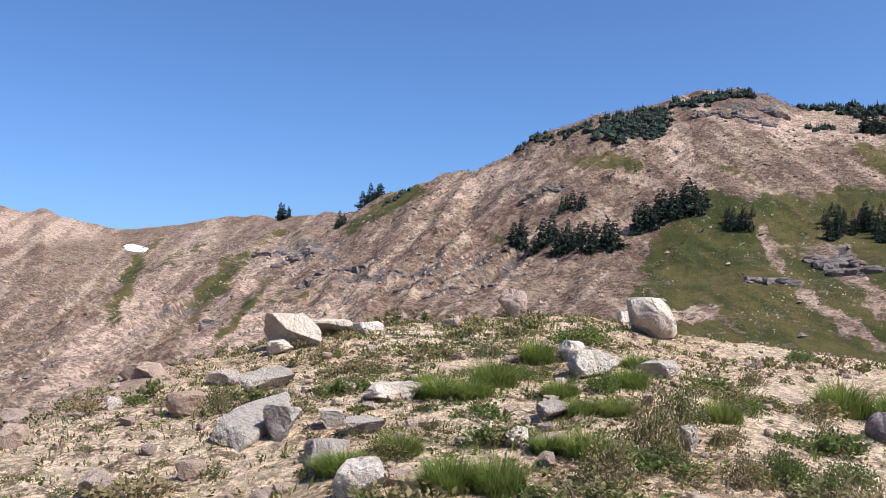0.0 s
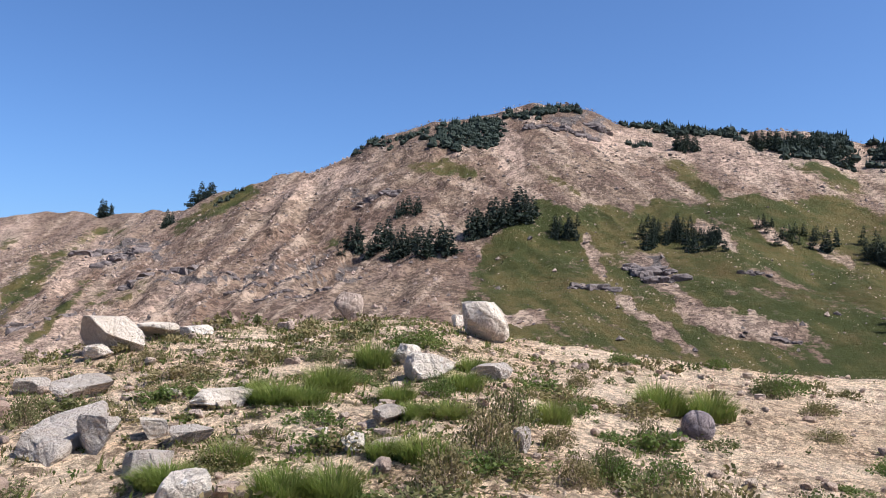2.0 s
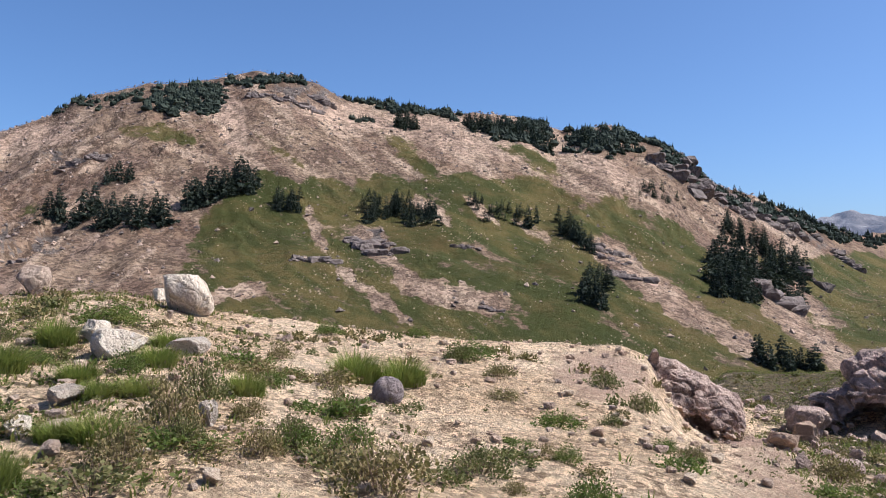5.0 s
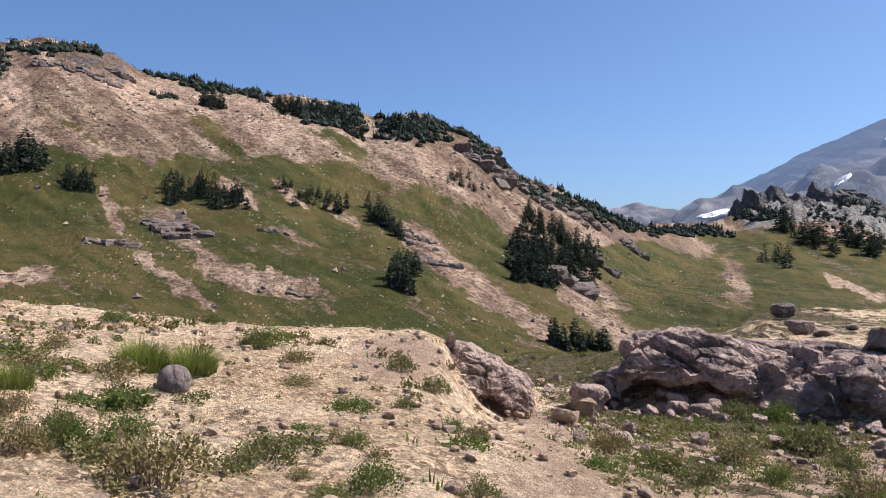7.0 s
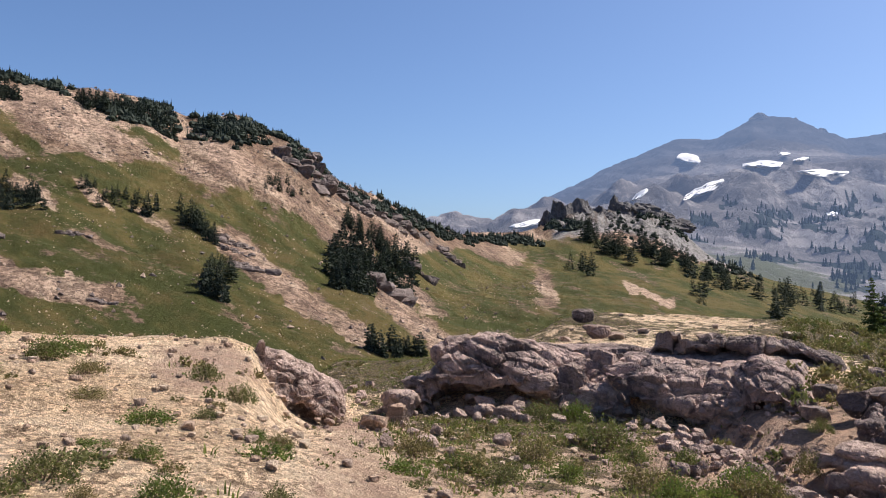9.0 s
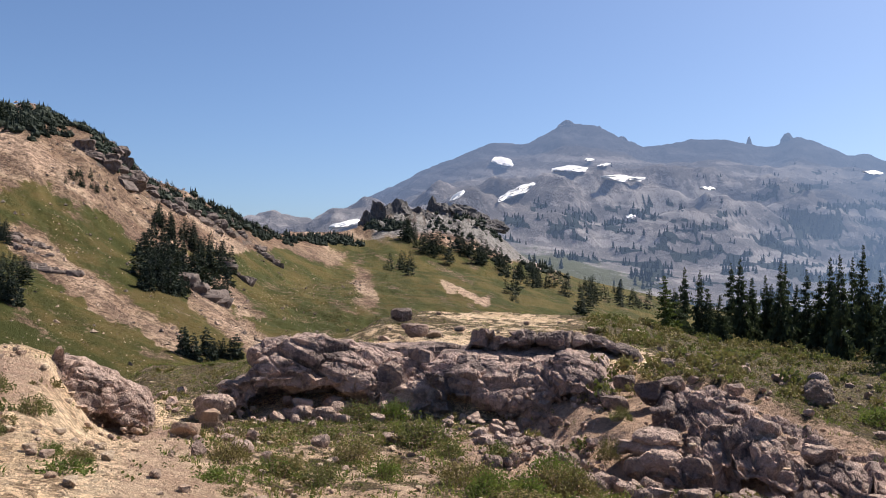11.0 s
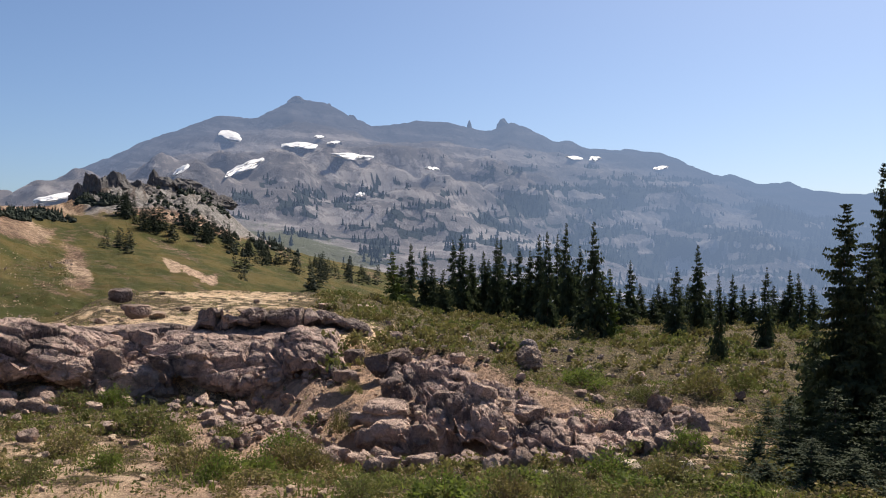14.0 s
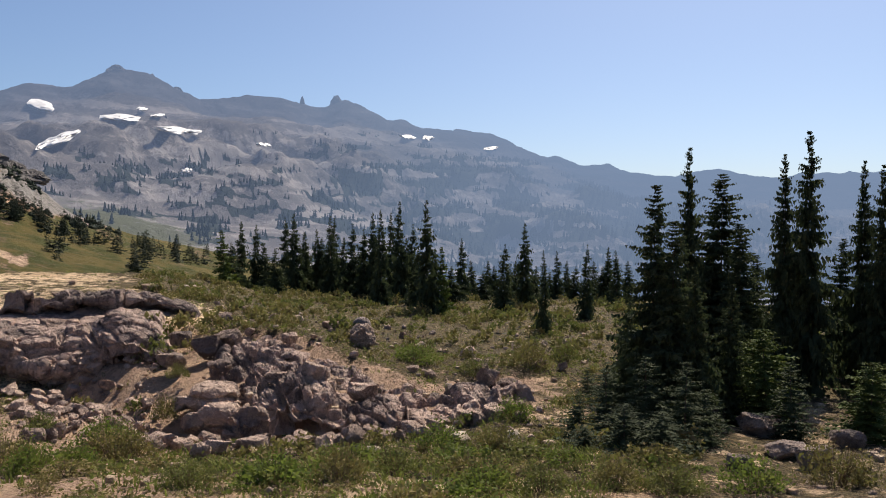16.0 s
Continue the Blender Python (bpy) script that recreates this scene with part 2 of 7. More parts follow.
SOIL, HILL, MOUNTAIN, FAR_WOOD = soil_material(), hill_material(), mountain_material("far_mountain_rock_hazed"), mountain_material("far_woods", True)
STONE = {
    "pale": stone_material("pale_granite", (0.80, 0.675, 0.54), (0.68, 0.555, 0.43), (0.50, 0.39, 0.29), 0.15),
    "grey": stone_material("grey_andesite", (0.55, 0.465, 0.385), (0.44, 0.365, 0.295), (0.44, 0.335, 0.25), 0.15),
    "brown": stone_material("brown_stone", (0.50, 0.375, 0.285), (0.38, 0.27, 0.205), (0.30, 0.215, 0.17)),
    "orange": stone_material("ochre_stone", (0.54, 0.39, 0.28), (0.43, 0.29, 0.205), (0.34, 0.23, 0.17)),
    "purple": stone_material("mauve_lava_stone", (0.36, 0.285, 0.265), (0.28, 0.22, 0.205), (0.21, 0.165, 0.155), 0.3),
    "sand": stone_material("sandstone_bits", (0.62, 0.48, 0.35), (0.50, 0.37, 0.26), (0.40, 0.28, 0.20)),
    "crag": stone_material("dark_crag_rock", (0.16, 0.145, 0.14), (0.10, 0.09, 0.09), (0.07, 0.065, 0.06)),
    "cliff": stone_material("grey_brown_cliff", (0.22, 0.172, 0.15), (0.145, 0.113, 0.10), (0.10, 0.08, 0.074)),
    "outcrop": stone_material("outcrop_lava", (0.55, 0.395, 0.325), (0.40, 0.286, 0.242), (0.20, 0.151, 0.138), 0.08, 0.85),
    "lava": stone_material("brown_lava", (0.45, 0.325, 0.25), (0.32, 0.23, 0.195), (0.22, 0.16, 0.145), 0.15, 0.7),
    "pink": stone_material("pink_lava", (0.57, 0.415, 0.335), (0.47, 0.335, 0.272), (0.31, 0.22, 0.185), 0.15, 0.7),
    "dark": stone_material("dark_brown_lava", (0.38, 0.285, 0.24), (0.235, 0.18, 0.16), (0.15, 0.115, 0.105), 0.1, 0.7),
}
NEEDLES = leaf_material("fir_needles", (0.036, 0.050, 0.029), (0.062, 0.077, 0.041), (0.07, 0.065, 0.036), 0.05, 0.25, (0.07, 0.095, 0.035))
# hill firs: base colour lifted towards blue to stand in for thin haze
NEEDLES_DARK = leaf_material("dense_fir_needles_hazed", (0.030, 0.041, 0.033), (0.050, 0.061, 0.045), (0.055, 0.056, 0.042), 0.05, 0.12, (0.07, 0.095, 0.035))
NEEDLES_LIGHT = leaf_material("young_fir_needles", (0.05, 0.075, 0.026), (0.085, 0.11, 0.035), (0.10, 0.09, 0.04), 0.1, 0.2)
BARK = plain_material("fir_bark", (0.14, 0.11, 0.09), (0.07, 0.055, 0.045), 9)
GRASS = leaf_material("sedge_blades", (0.12, 0.16, 0.034), (0.215, 0.22, 0.062), (0.34, 0.27, 0.11), 0.25, 0.45)
LEAF = leaf_material("shrub_leaves", (0.092, 0.096, 0.038), (0.165, 0.150, 0.064), (0.20, 0.15, 0.08), 0.25, 0.3)
LEAF_BRIGHT = leaf_material("bright_shrub_leaves", (0.074, 0.108, 0.027), (0.135, 0.156, 0.048), (0.24, 0.21, 0.07), 0.15, 0.45)
LEAF_DRY = leaf_material("dry_shrub_leaves", (0.15, 0.125, 0.056), (0.25, 0.19, 0.09), (0.23, 0.15, 0.08), 0.4, 0.25)
STEM = plain_material("dry_stem", (0.20, 0.14, 0.09), (0.13, 0.09, 0.06), 30)
SNOW = plain_material("old_snow", (0.80, 0.80, 0.82), (0.70, 0.69, 0.70), 0.05, 0.7)


# ---- mesh helpers ----
def mesh_of(name, verts, faces, materials, smooth=False, slots=None):
    me = bpy.data.meshes.new(name)
    if isinstance(faces, np.ndarray):
        v, f = np.asarray(verts, np.float32), faces.astype(np.int32)
        me.vertices.add(len(v))
        me.vertices.foreach_set("co", v.ravel())
        k = f.shape[1]
        me.loops.add(f.size)
        me.loops.foreach_set("vertex_index", f.ravel())
        me.polygons.add(len(f))
        me.polygons.foreach_set("loop_start", np.arange(0, f.size, k, dtype=np.int32))
        me.update(calc_edges=True)
    else:
        me.from_pydata([tuple(v) for v in verts], [], faces)
    for m in materials:
        me.materials.append(m)
    me.polygons.foreach_set("use_smooth", np.full(len(me.polygons), smooth))
    if slots is not None:
        me.polygons.foreach_set("material_index", np.asarray(slots, np.int32))
    me.update()
    return me


def part(name, me, parent, label=""):
    ob = new(name, me)
    ob.parent = parent
    return tagged(ob, label)


# ---- the land ----

# ---- land form: crest and foot lines as bearing, distance, height angle from the eye ----
EYE = 1.6
FORM_LINES = []


def land_line(*nodes):
    """Nodes of (bearing, distance, angle), all round the place."""
    a = np.array(nodes, float).reshape(-1, 3)
    first, last = a[0].copy(), a[-1].copy()
    first[0], last[0] = last[0] - 360, first[0] + 360
    a = np.vstack([first, a, last])
    g = np.arange(-120, 240, 0.05)
    r, e = np.interp(g, a[:, 0], a[:, 1]), np.interp(g, a[:, 0], a[:, 2])
    k = np.exp(-np.linspace(-2, 2, 13) ** 2)
    k /= k.sum()
    sm = lambda v: np.convolve(np.pad(v, 6, mode="edge"), k, "valid")
    FORM_LINES.append((g, sm(r), sm(e)))


# lip of the knoll on which the camera stands
land_line(-60, 5, -20.5, -27, 5, -20, 0, 5, -16.7, 15, 5, -16.7, 30, 5, -17.7, 45, 5, -18.8, 60, 5, -21.3, 80, 5, -23.3, 100, 5, -23.7, 150, 5, -23)
land_line(-60, 10, -10.8, -27, 10, -9.4, -15, 10, -7.7, 0, 10, -6.0, 10, 10, -5.7, 20, 10, -7.4, 30, 10, -9.3, 40, 10, -10.2, 50, 10.5, -11.6, 60, 11, -13.4, 80, 10, -15.2, 100, 10, -15.4, 120, 10, -15, 150, 10, -13.5)
# near crest, then the foot of the outcrop
land_line(-60, 12, -8, -27.6, 13, -7.0, -24.6, 13, -6.4, -21.4, 13.5, -5.1, -18, 14, -4.35, -14.4, 14.5, -3.85, -11.9, 15, -2.9, -7, 15.5, -2.15, -1.3, 16, -1.67, 3.7, 16.5, -1.15, 10.1, 17, -1.2, 15.6, 17, -2.4, 19.1, 17.5, -2.85, 24.1, 18, -3.4, 29, 18, -4.0, 35.7, 18.5, -4.45, 42.8, 19, -4.6, 44.2, 18.8, -5.1, 45.5, 17.6, -7.6, 46.7, 16.8, -9.7, 48.3, 16.8, -10.7, 50, 17.6, -10.4, 52, 19, -10.0, 54.6, 20.5, -9.9, 60, 20.8, -9.7, 67, 20.8, -9.7, 73, 20, -10.0, 80, 15.5, -13.2, 89, 14.5, -13.8, 97, 14.5, -13.2, 103, 17, -10.8, 110, 16, -11.5)
# cliff edge of the outcrop
land_line(-60, 15.50, -11.71, -27, 16.50, -10.61, -12, 18.49, -6.26, 0, 20.06, -4.52, 20, 21.29, -5.63, 40, 22.40, -6.85, 47, 22.50, -7.51, 53, 23.48, -8.66, 56, 21.94, -8.37, 58, 21.88, -7.85, 62, 21.89, -7.26, 66, 21.89, -7.15, 67.5, 21.34, -6.79, 71.5, 20.80, -6.88, 73, 21.26, -6.98, 74.5, 19.91, -7.72, 76.5, 19.44, -8.18, 80, 17.85, -8.98, 84, 16.96, -9.21, 88, 16.02, -9.79, 92, 15.66, -10.58, 97.5, 15.63, -11.41, 103, 17.98, -9.97, 110, 18.00, -10.22, 150, 18.00, -9.57)
# ground behind the crest, then the top edge of the outcrop
land_line(-60, 19, -14, -27, 20, -13, -12, 22, -8.5, 0, 24, -6.5, 20, 25, -7.5, 40, 26, -8.5, 47, 26, -8.6, 53, 27, -8.0, 57, 24.5, -6.4, 60, 24.5, -5.3, 66, 24.5, -5.1, 72, 24.5, -5.1, 78, 23, -5.7, 84, 20.5, -6.2, 88, 19, -6.8, 92, 17.8, -8.4, 97.5, 17, -10, 103, 19, -9.2, 110, 20, -9.2, 150, 20, -8)
# knoll with the sandy top, and the lower meadow
land_line(-60, 40, -14, -20, 40, -13, 0, 42, -11, 45, 40, -9, 49, 38, -6.0, 52, 38, -6.1, 56, 38, -5.7, 59, 33, -4.8, 62, 32, -4.3, 64, 34, -3.05, 67.4, 36, -2.6, 72, 38, -2.6, 77.6, 38, -2.75, 81.5, 40, -3.1, 84.8, 44, -4.0, 89, 48, -4.3, 94, 48, -4.5, 100, 48, -4.5, 107, 48, -4.5, 120, 46, -5.0, 150, 46, -5)
# valley bottom
land_line(-60, 90, -12, -27, 95, -9.5, -12, 90, -8, 0, 80, -7.5, 20, 80, -8, 40, 85, -9, 50, 95, -8.5, 58, 110, -7.5, 66, 130, -6.5, 80, 160, -7.5, 100, 180, -8.5, 150, 180, -9)
# middle of the slopes
land_line(-60, 250, -1, -30, 250, -1.2, -20, 245, 0, -10, 215, 1.5, 0, 170, 2.6, 10, 150, 3.0, 20, 150, 3.6, 30, 150, 3.6, 40, 160, 2.6, 45, 170, 1.4, 50, 190, 0.4, 56, 260, -0.9, 60, 330, -0.6, 65, 400, 0.2, 70, 430, 0.0, 80, 480, -1.9, 84, 500, -2.9, 90, 540, -4.4, 100, 600, -6, 150, 650, -6)
# crest of the hill, saddle, crags
land_line(-60, 560, 7, -28, 560, 5.6, -26.4, 560, 5.2, -25.6, 560, 5.6, -24.7, 560, 5.1, -22.9, 550, 4.75, -21, 540, 4.3, -18.1, 500, 4.7, -15.7, 470, 5.2, -12.7, 440, 5.6, -11, 400, 5.2, -9.2, 370, 5.65, -7.1, 330, 5.7, -5.6, 315, 6.45, -2.5, 290, 7.45, 0.7, 275, 8.5, 3.3, 265, 9.2, 4.9, 262, 9.8, 6.2, 258, 10.75, 8.6, 255, 11.8)
CREST_HEAD = FORM_LINES.pop()
land_line(10.3, 252, 12.3, 12.9, 250, 12.55, 15.1, 250, 12.85, 17.3, 250, 13.5, 19.8, 250, 13.35, 21.5, 252, 12.8, 23, 254, 11.95, 26, 256, 11.55, 29.8, 258, 11.2, 32.5, 260, 11.05, 36, 260, 10.6, 38, 260, 9.75, 39.5, 258, 9.75, 41.1, 256, 10.1, 42.9, 256, 9.1, 44.5, 258, 8.7, 45.4, 262, 8.2, 47.1, 275, 6.5, 49.6, 300, 5.4, 52.3, 330, 4.3, 54.5, 365, 3.0, 56.2, 410, 2.55)
CREST_HILL = FORM_LINES.pop()
land_line(57, 440, 2.6, 58.8, 500, 2.7, 61.5, 550, 2.8, 62.2, 560, 3.0, 63.4, 575, 3.7, 64.7, 580, 4.0, 66, 590, 4.0, 66.7, 595, 4.1, 68.2, 600, 4.0, 69.6, 610, 3.7, 70.8, 620, 3.1, 72, 630, 1.9, 73.2, 640, 1.0, 75, 650, 0.3, 77, 660, -0.4, 80, 690, -1.1, 84, 700, -2.1, 88, 720, -3.2, 94, 740, -4.4, 100, 760, -5.0, 150, 800, -5)
CREST_CRAG = FORM_LINES.pop()
g_ = CREST_HEAD[0]
w1, w2 = np.clip((g_ - 8.6) / 1.7, 0, 1), np.clip((g_ - 56.2) / 0.8, 0, 1)
w2 = np.where(g_ > 150, 1 - (g_ - 150) / 150.0, w2)
FORM_LINES.append(tuple([g_] + [(CREST_HEAD[i] * (1 - w1) + CREST_HILL[i] * w1) * (1 - w2) + CREST_CRAG[i] * w2 for i in (1, 2)]))
# behind the hill
land_line(-60, 850, 2, 0, 480, 4, 40, 480, 3, 50, 520, 1.5, 57, 720, 1.0, 62, 850, 1.4, 66, 870, 1.8, 70, 880, 1.2, 73, 890, 0.4, 75, 900, 0.0, 78, 910, -0.6, 80, 920, -1.0, 84, 930, -1.9, 90, 950, -2.8, 100, 1000, -4.2, 150, 1000, -4.6)
# apron, bench ridge and crest of the far mountain
land_line(-60, 1400, 1, 50, 1400, 1, 58, 1500, 1.9, 62, 1500, 2.8, 70, 1450, 4.0, 75, 1400, 4.9, 80, 1400, 4.0, 90, 1400, 2.4, 100, 1450, 0.8, 110, 1500, -0.4, 120, 1600, -1.0, 150, 1600, -1)
land_line(-60, 2000, 1, 50, 2000, 1, 58, 2200, 2.2, 62, 2200, 3.6, 66, 2150, 5.0, 70, 2100, 6.1, 74, 2050, 6.7, 78, 2000, 7.05, 84.4, 2000, 6.6, 90, 2050, 6.1, 95.6, 2100, 5.5, 102, 2200, 4.4, 106, 2300, 3.3, 112, 2500, 2.4, 120, 2600, 1.8, 150, 2600, 1.5)
land_line(-60, 3000, 1, 50, 3000, 1.5, 56, 3000, 2.2, 58.1, 3000, 2.9, 61.2, 2950, 4.5, 62.3, 2950, 5.0, 66.7, 2900, 7.25, 69.7, 2900, 8.3, 71.2, 2900, 8.8, 73.2, 2900, 8.95, 74.7, 2900, 9.75, 75.5, 2900, 10.2, 77.8, 2900, 9.7, 80.1, 2900, 8.8, 80.9, 2950, 8.3, 83.6, 3000, 8.55, 86.2, 3000, 8.75, 88.1, 3000, 8.15, 89, 3000, 8.0, 90.2, 3000, 8.55, 91.4, 3000, 8.4, 93.2, 3000, 7.7, 94.1, 3000, 7.85, 95.7, 3050, 7.1, 97.4, 3100, 6.9)
FAR_PEAK = FORM_LINES.pop()
land_line(97.8, 3150, 6.95, 99.4, 3200, 6.75, 101.4, 3300, 6.2, 102.6, 3400, 5.6, 104.8, 3600, 5.0, 106.4, 3800, 4.4, 108.2, 3900, 4.45, 109.3, 3900, 4.05, 112.1, 3900, 3.85, 114.9, 3900, 3.9, 117.5, 3900, 3.5, 120.1, 3900, 3.6, 126, 3900, 3.6, 150, 3900, 3)
FAR_TAIL = FORM_LINES.pop()
w3 = np.clip((g_ - 97.4) / 0.4, 0, 1)
w3 = np.where(g_ > 150, 1 - (g_ - 150) / 150.0, w3)
FORM_LINES.append(tuple([g_] + [FAR_PEAK[i] * (1 - w3) + FAR_TAIL[i] * w3 for i in (1, 2)]))
land_line(-60, 4800, -0.3, 150, 4800, -0.3)

# ---- vectorised gradient noise ----
_rng = np.random.RandomState(7)
_perm = np.concatenate([_rng.permutation(256)] * 3)
_grad = np.stack([np.cos(np.arange(256) * 2.399), np.sin(np.arange(256) * 2.399)], 1)


def gnoise(x, y):
    xi, yi = np.floor(x).astype(int), np.floor(y).astype(int)
    fx, fy = x - xi, y - yi
    xi, yi = xi & 255, yi & 255
    u, v = fx * fx * fx * (fx * (fx * 6 - 15) + 10), fy * fy * fy * (fy * (fy * 6 - 15) + 10)

    def corner(dx, dy):
        g = _grad[_perm[_perm[(xi + dx) & 255] + ((yi + dy) & 255)]]
        return g[..., 0] * (fx - dx) + g[..., 1] * (fy - dy)

    a = corner(0, 0) * (1 - u) + corner(1, 0) * u
    b = corner(0, 1) * (1 - u) + corner(1, 1) * u
    return (a * (1 - v) + b * v) * 1.4


def fbm(x, y, octaves=4, gain=0.5):
    s, a = 0, 1.0
    for i in range(octaves):
        s = s + a * gnoise(x * 2 ** i + 17.3 * i, y * 2 ** i - 9.1 * i)
        a *= gain
    return s


def ridged(x, y, octaves=4, gain=0.5):
    s, a = 0, 1.0
    for i in range(octaves):
        s = s + a * (0.5 - np.abs(gnoise(x * 2 ** i + 31.7 * i, y * 2 ** i + 5.3 * i)) * 2)
        a *= gain
    return s


def cells2(x, y):
    """Random cells: nearest and next distance, three random values and the offset to the cell's seed."""
    xi, yi = np.floor(x), np.floor(y)
    d1, d2 = np.full(x.shape, 9.0), np.full(x.shape, 9.0)
    key, ox, oy = np.zeros(x.shape, int), np.zeros(x.shape), np.zeros(x.shape)
    for dx in (-1, 0, 1):
        for dy in (-1, 0, 1):
            cx, cy = xi + dx, yi + dy
            h = _perm[_perm[cx.astype(int) & 255] + (cy.astype(int) & 255)]
            px, py = cx + _perm[h] / 255.0, cy + _perm[h + 256] / 255.0
            d = np.hypot(x - px, y - py)
            closer = d < d1
            d2 = np.where(closer, d1, np.minimum(d2, d))
            key, ox, oy = np.where(closer, h, key), np.where(closer, x - px, ox), np.where(closer, y - py, oy)
            d1 = np.where(closer, d, d1)
    rnd = [_perm[(key * k + 31 * k) & 255] / 255.0 for k in (1, 3, 7)]
    return d1, d2, rnd, ox, oy


def broken(x, y, scale):
    """Height of fractured rock: tilted faces with clefts between, about -1 to 1."""
    wx, wy = x + 0.25 * scale * fbm(x / scale, y / scale, 2), y + 0.25 * scale * fbm(x / scale + 9, y / scale, 2)
    d1, d2, rnd, ox, oy = cells2(wx / scale, wy / scale)
    cleft = 1 - smooth01(d2 - d1, 0.0, 0.16)
    return (rnd[0] - 0.5) * 1.2 + (rnd[1] - 0.5) * ox * 1.6 + (rnd[2] - 0.5) * oy * 1.6 - 0.7 * cleft


def smooth01(v, a, b):
    t = np.clip((v - a) / (b - a), 0, 1)
    return t * t * (3 - 2 * t)


def land_base(az, r):
    """Height without relief at a bearing (degrees) and a distance; arrays of one shape."""
    az = (az + 120) % 360 - 120
    z = np.zeros_like(r)
    pr, pz = np.full_like(r, 0.01), np.zeros_like(r)
    for g, lr, le in FORM_LINES:
        qr = np.interp(az, g, lr)
        qz = EYE + qr * np.tan(np.radians(np.interp(az, g, le)))
        t = np.clip((r - pr) / (qr - pr), 0, 1)
        z = np.where(r >= pr, pz * (1 - t) + qz * t, z)
        pr, pz = qr, qz
    return z


def relief(x, y, r, az):
    """Fine relief added to the form: ground, hill and mountain scales."""
    near = 1 - smooth01(r, 40, 80)
    z = near * smooth01(r, 1.0, 4.0) * (0.10 * fbm(x / 2.6, y / 2.6, 3) + 0.025 * fbm(x / 0.35 + 40, y / 0.35, 3, 0.6))
    hill = smooth01(r, 50, 130) * (1 - smooth01(r, 700, 1000))
    size = np.clip(r / 200, 0.5, 1.3) * (1 - 0.45 * smooth01(r, 300, 420) * (az < 30))
    rise = 16.8 * np.log(np.maximum(r, 1.0) / 167)
    wave = 0.35 * fbm(x / 45, y / 45, 2)
    left = ridged((rise - 0.7 * az) / 3.4 + wave, (az + 0.7 * rise) / 10, 3, 0.42)
    right = ridged((rise + 0.65 * az) / 4.6 + 2 * wave, (az - 0.65 * rise) / 8, 3, 0.42)
    turn = smooth01(az, 4, 18)
    gully = left * (1 - turn) + 0.55 * right * turn
    z = z + hill * size * ((1 - 0.5 * smooth01(r, 180, 260)) * ((3.0 - 1.3 * turn) * gully * smooth01(r, 90, 150) + 1.3 * fbm(x / 38, y / 38, 4, 0.5)) + 0.28 * fbm(x / 6, y / 6, 3, 0.6))
    ledge = smooth01(fbm(x / 38 + 3, y / 38, 3), -0.15, 0.3) * (1 - 0.75 * smooth01(az, 11, 20)) * smooth01(r, 90, 130) * (1 - 0.85 * smooth01(r, 200, 260))
    z = z + hill * size * ledge * (1.1 * broken(x, y, 9.0) + 0.6 * broken(x + 50, y, 3.4))
    crag = smooth01(az, 60.5, 62) * (1 - smooth01(az, 70, 73)) * smooth01(r, 480, 560) * (1 - smooth01(r, 640, 720))
    z = z + crag * 6 * ridged(x / 16, y / 16, 3)
    far = smooth01(r, 900, 1400) * (1 - smooth01(r, 4200, 4700))
    bench = smooth01(r, 1650, 2200)
    z = z + far * ((74 - 52 * bench) * ridged(x / 560, y / 560, 3, 0.45) + (17 - 10 * bench) * ridged(x / 150 + 9, y / 150, 3, 0.5) + 3.0 * fbm(x / 45, y / 45, 3, 0.55))
    return z


def bedrock_at(az, r):
    """Where bare lava breaks the ground, 0 to 1."""
    g, foot, _ = FORM_LINES[2]
    top = FORM_LINES[4][1]
    a, b = np.interp(az, g, foot), np.interp(az, g, top)
    m = smooth01(r, a - 0.6, a + 0.4) * (1 - smooth01(r, b - 0.8, b + 0.4)) * smooth01(az, 54, 57) * (1 - smooth01(az, 101, 106))
    m = m * (1 - 0.85 * np.exp(-((az - 76.6) / 3.3) ** 2) * (1 - smooth01(r, 20, 21.5)))
    lip = smooth01(az, 43.5, 46) * (1 - smooth01(az, 49.5, 51)) * smooth01(r, 16.0, 17.5) * (1 - smooth01(r, 20, 21))
    return np.maximum(m, lip)


def land_z(x, y):
    x, y = np.asarray(x, float), np.asarray(y, float)
    r, az = np.hypot(x, y), np.degrees(np.arctan2(x, y))
    return land_base(az, r) + relief(x, y, r, az)


def spot(az, r):
    """Place on the land at a bearing and distance."""
    x, y = r * math.sin(radians(az)), r * math.cos(radians(az))
    return x, y, float(land_z(x, y))


def spot_at(az, el, near=20.0, far=800.0):
    """Place where the land first rises to the height angle el at a bearing, between two distances."""
    r = np.geomspace(near, far, 500)
    x, y = r * math.sin(radians(az)), r * math.cos(radians(az))
    z = land_z(x, y)
    i = int(np.argmax(np.degrees(np.arctan2(z - EYE, r)) >= el))
    return float(x[i]), float(y[i]), float(z[i])
# ---- end of land form ----



def soft_patch(az, el, cx, cy, w, h, slope=0.0):
    """1 inside a soft oval at a bearing and height angle; slope leans it."""
    dx = az - cx
    dy = el - cy - slope * dx
    return np.exp(-np.minimum((dx / w) ** 2 + (dy / h) ** 2, 30) ** 1.3)


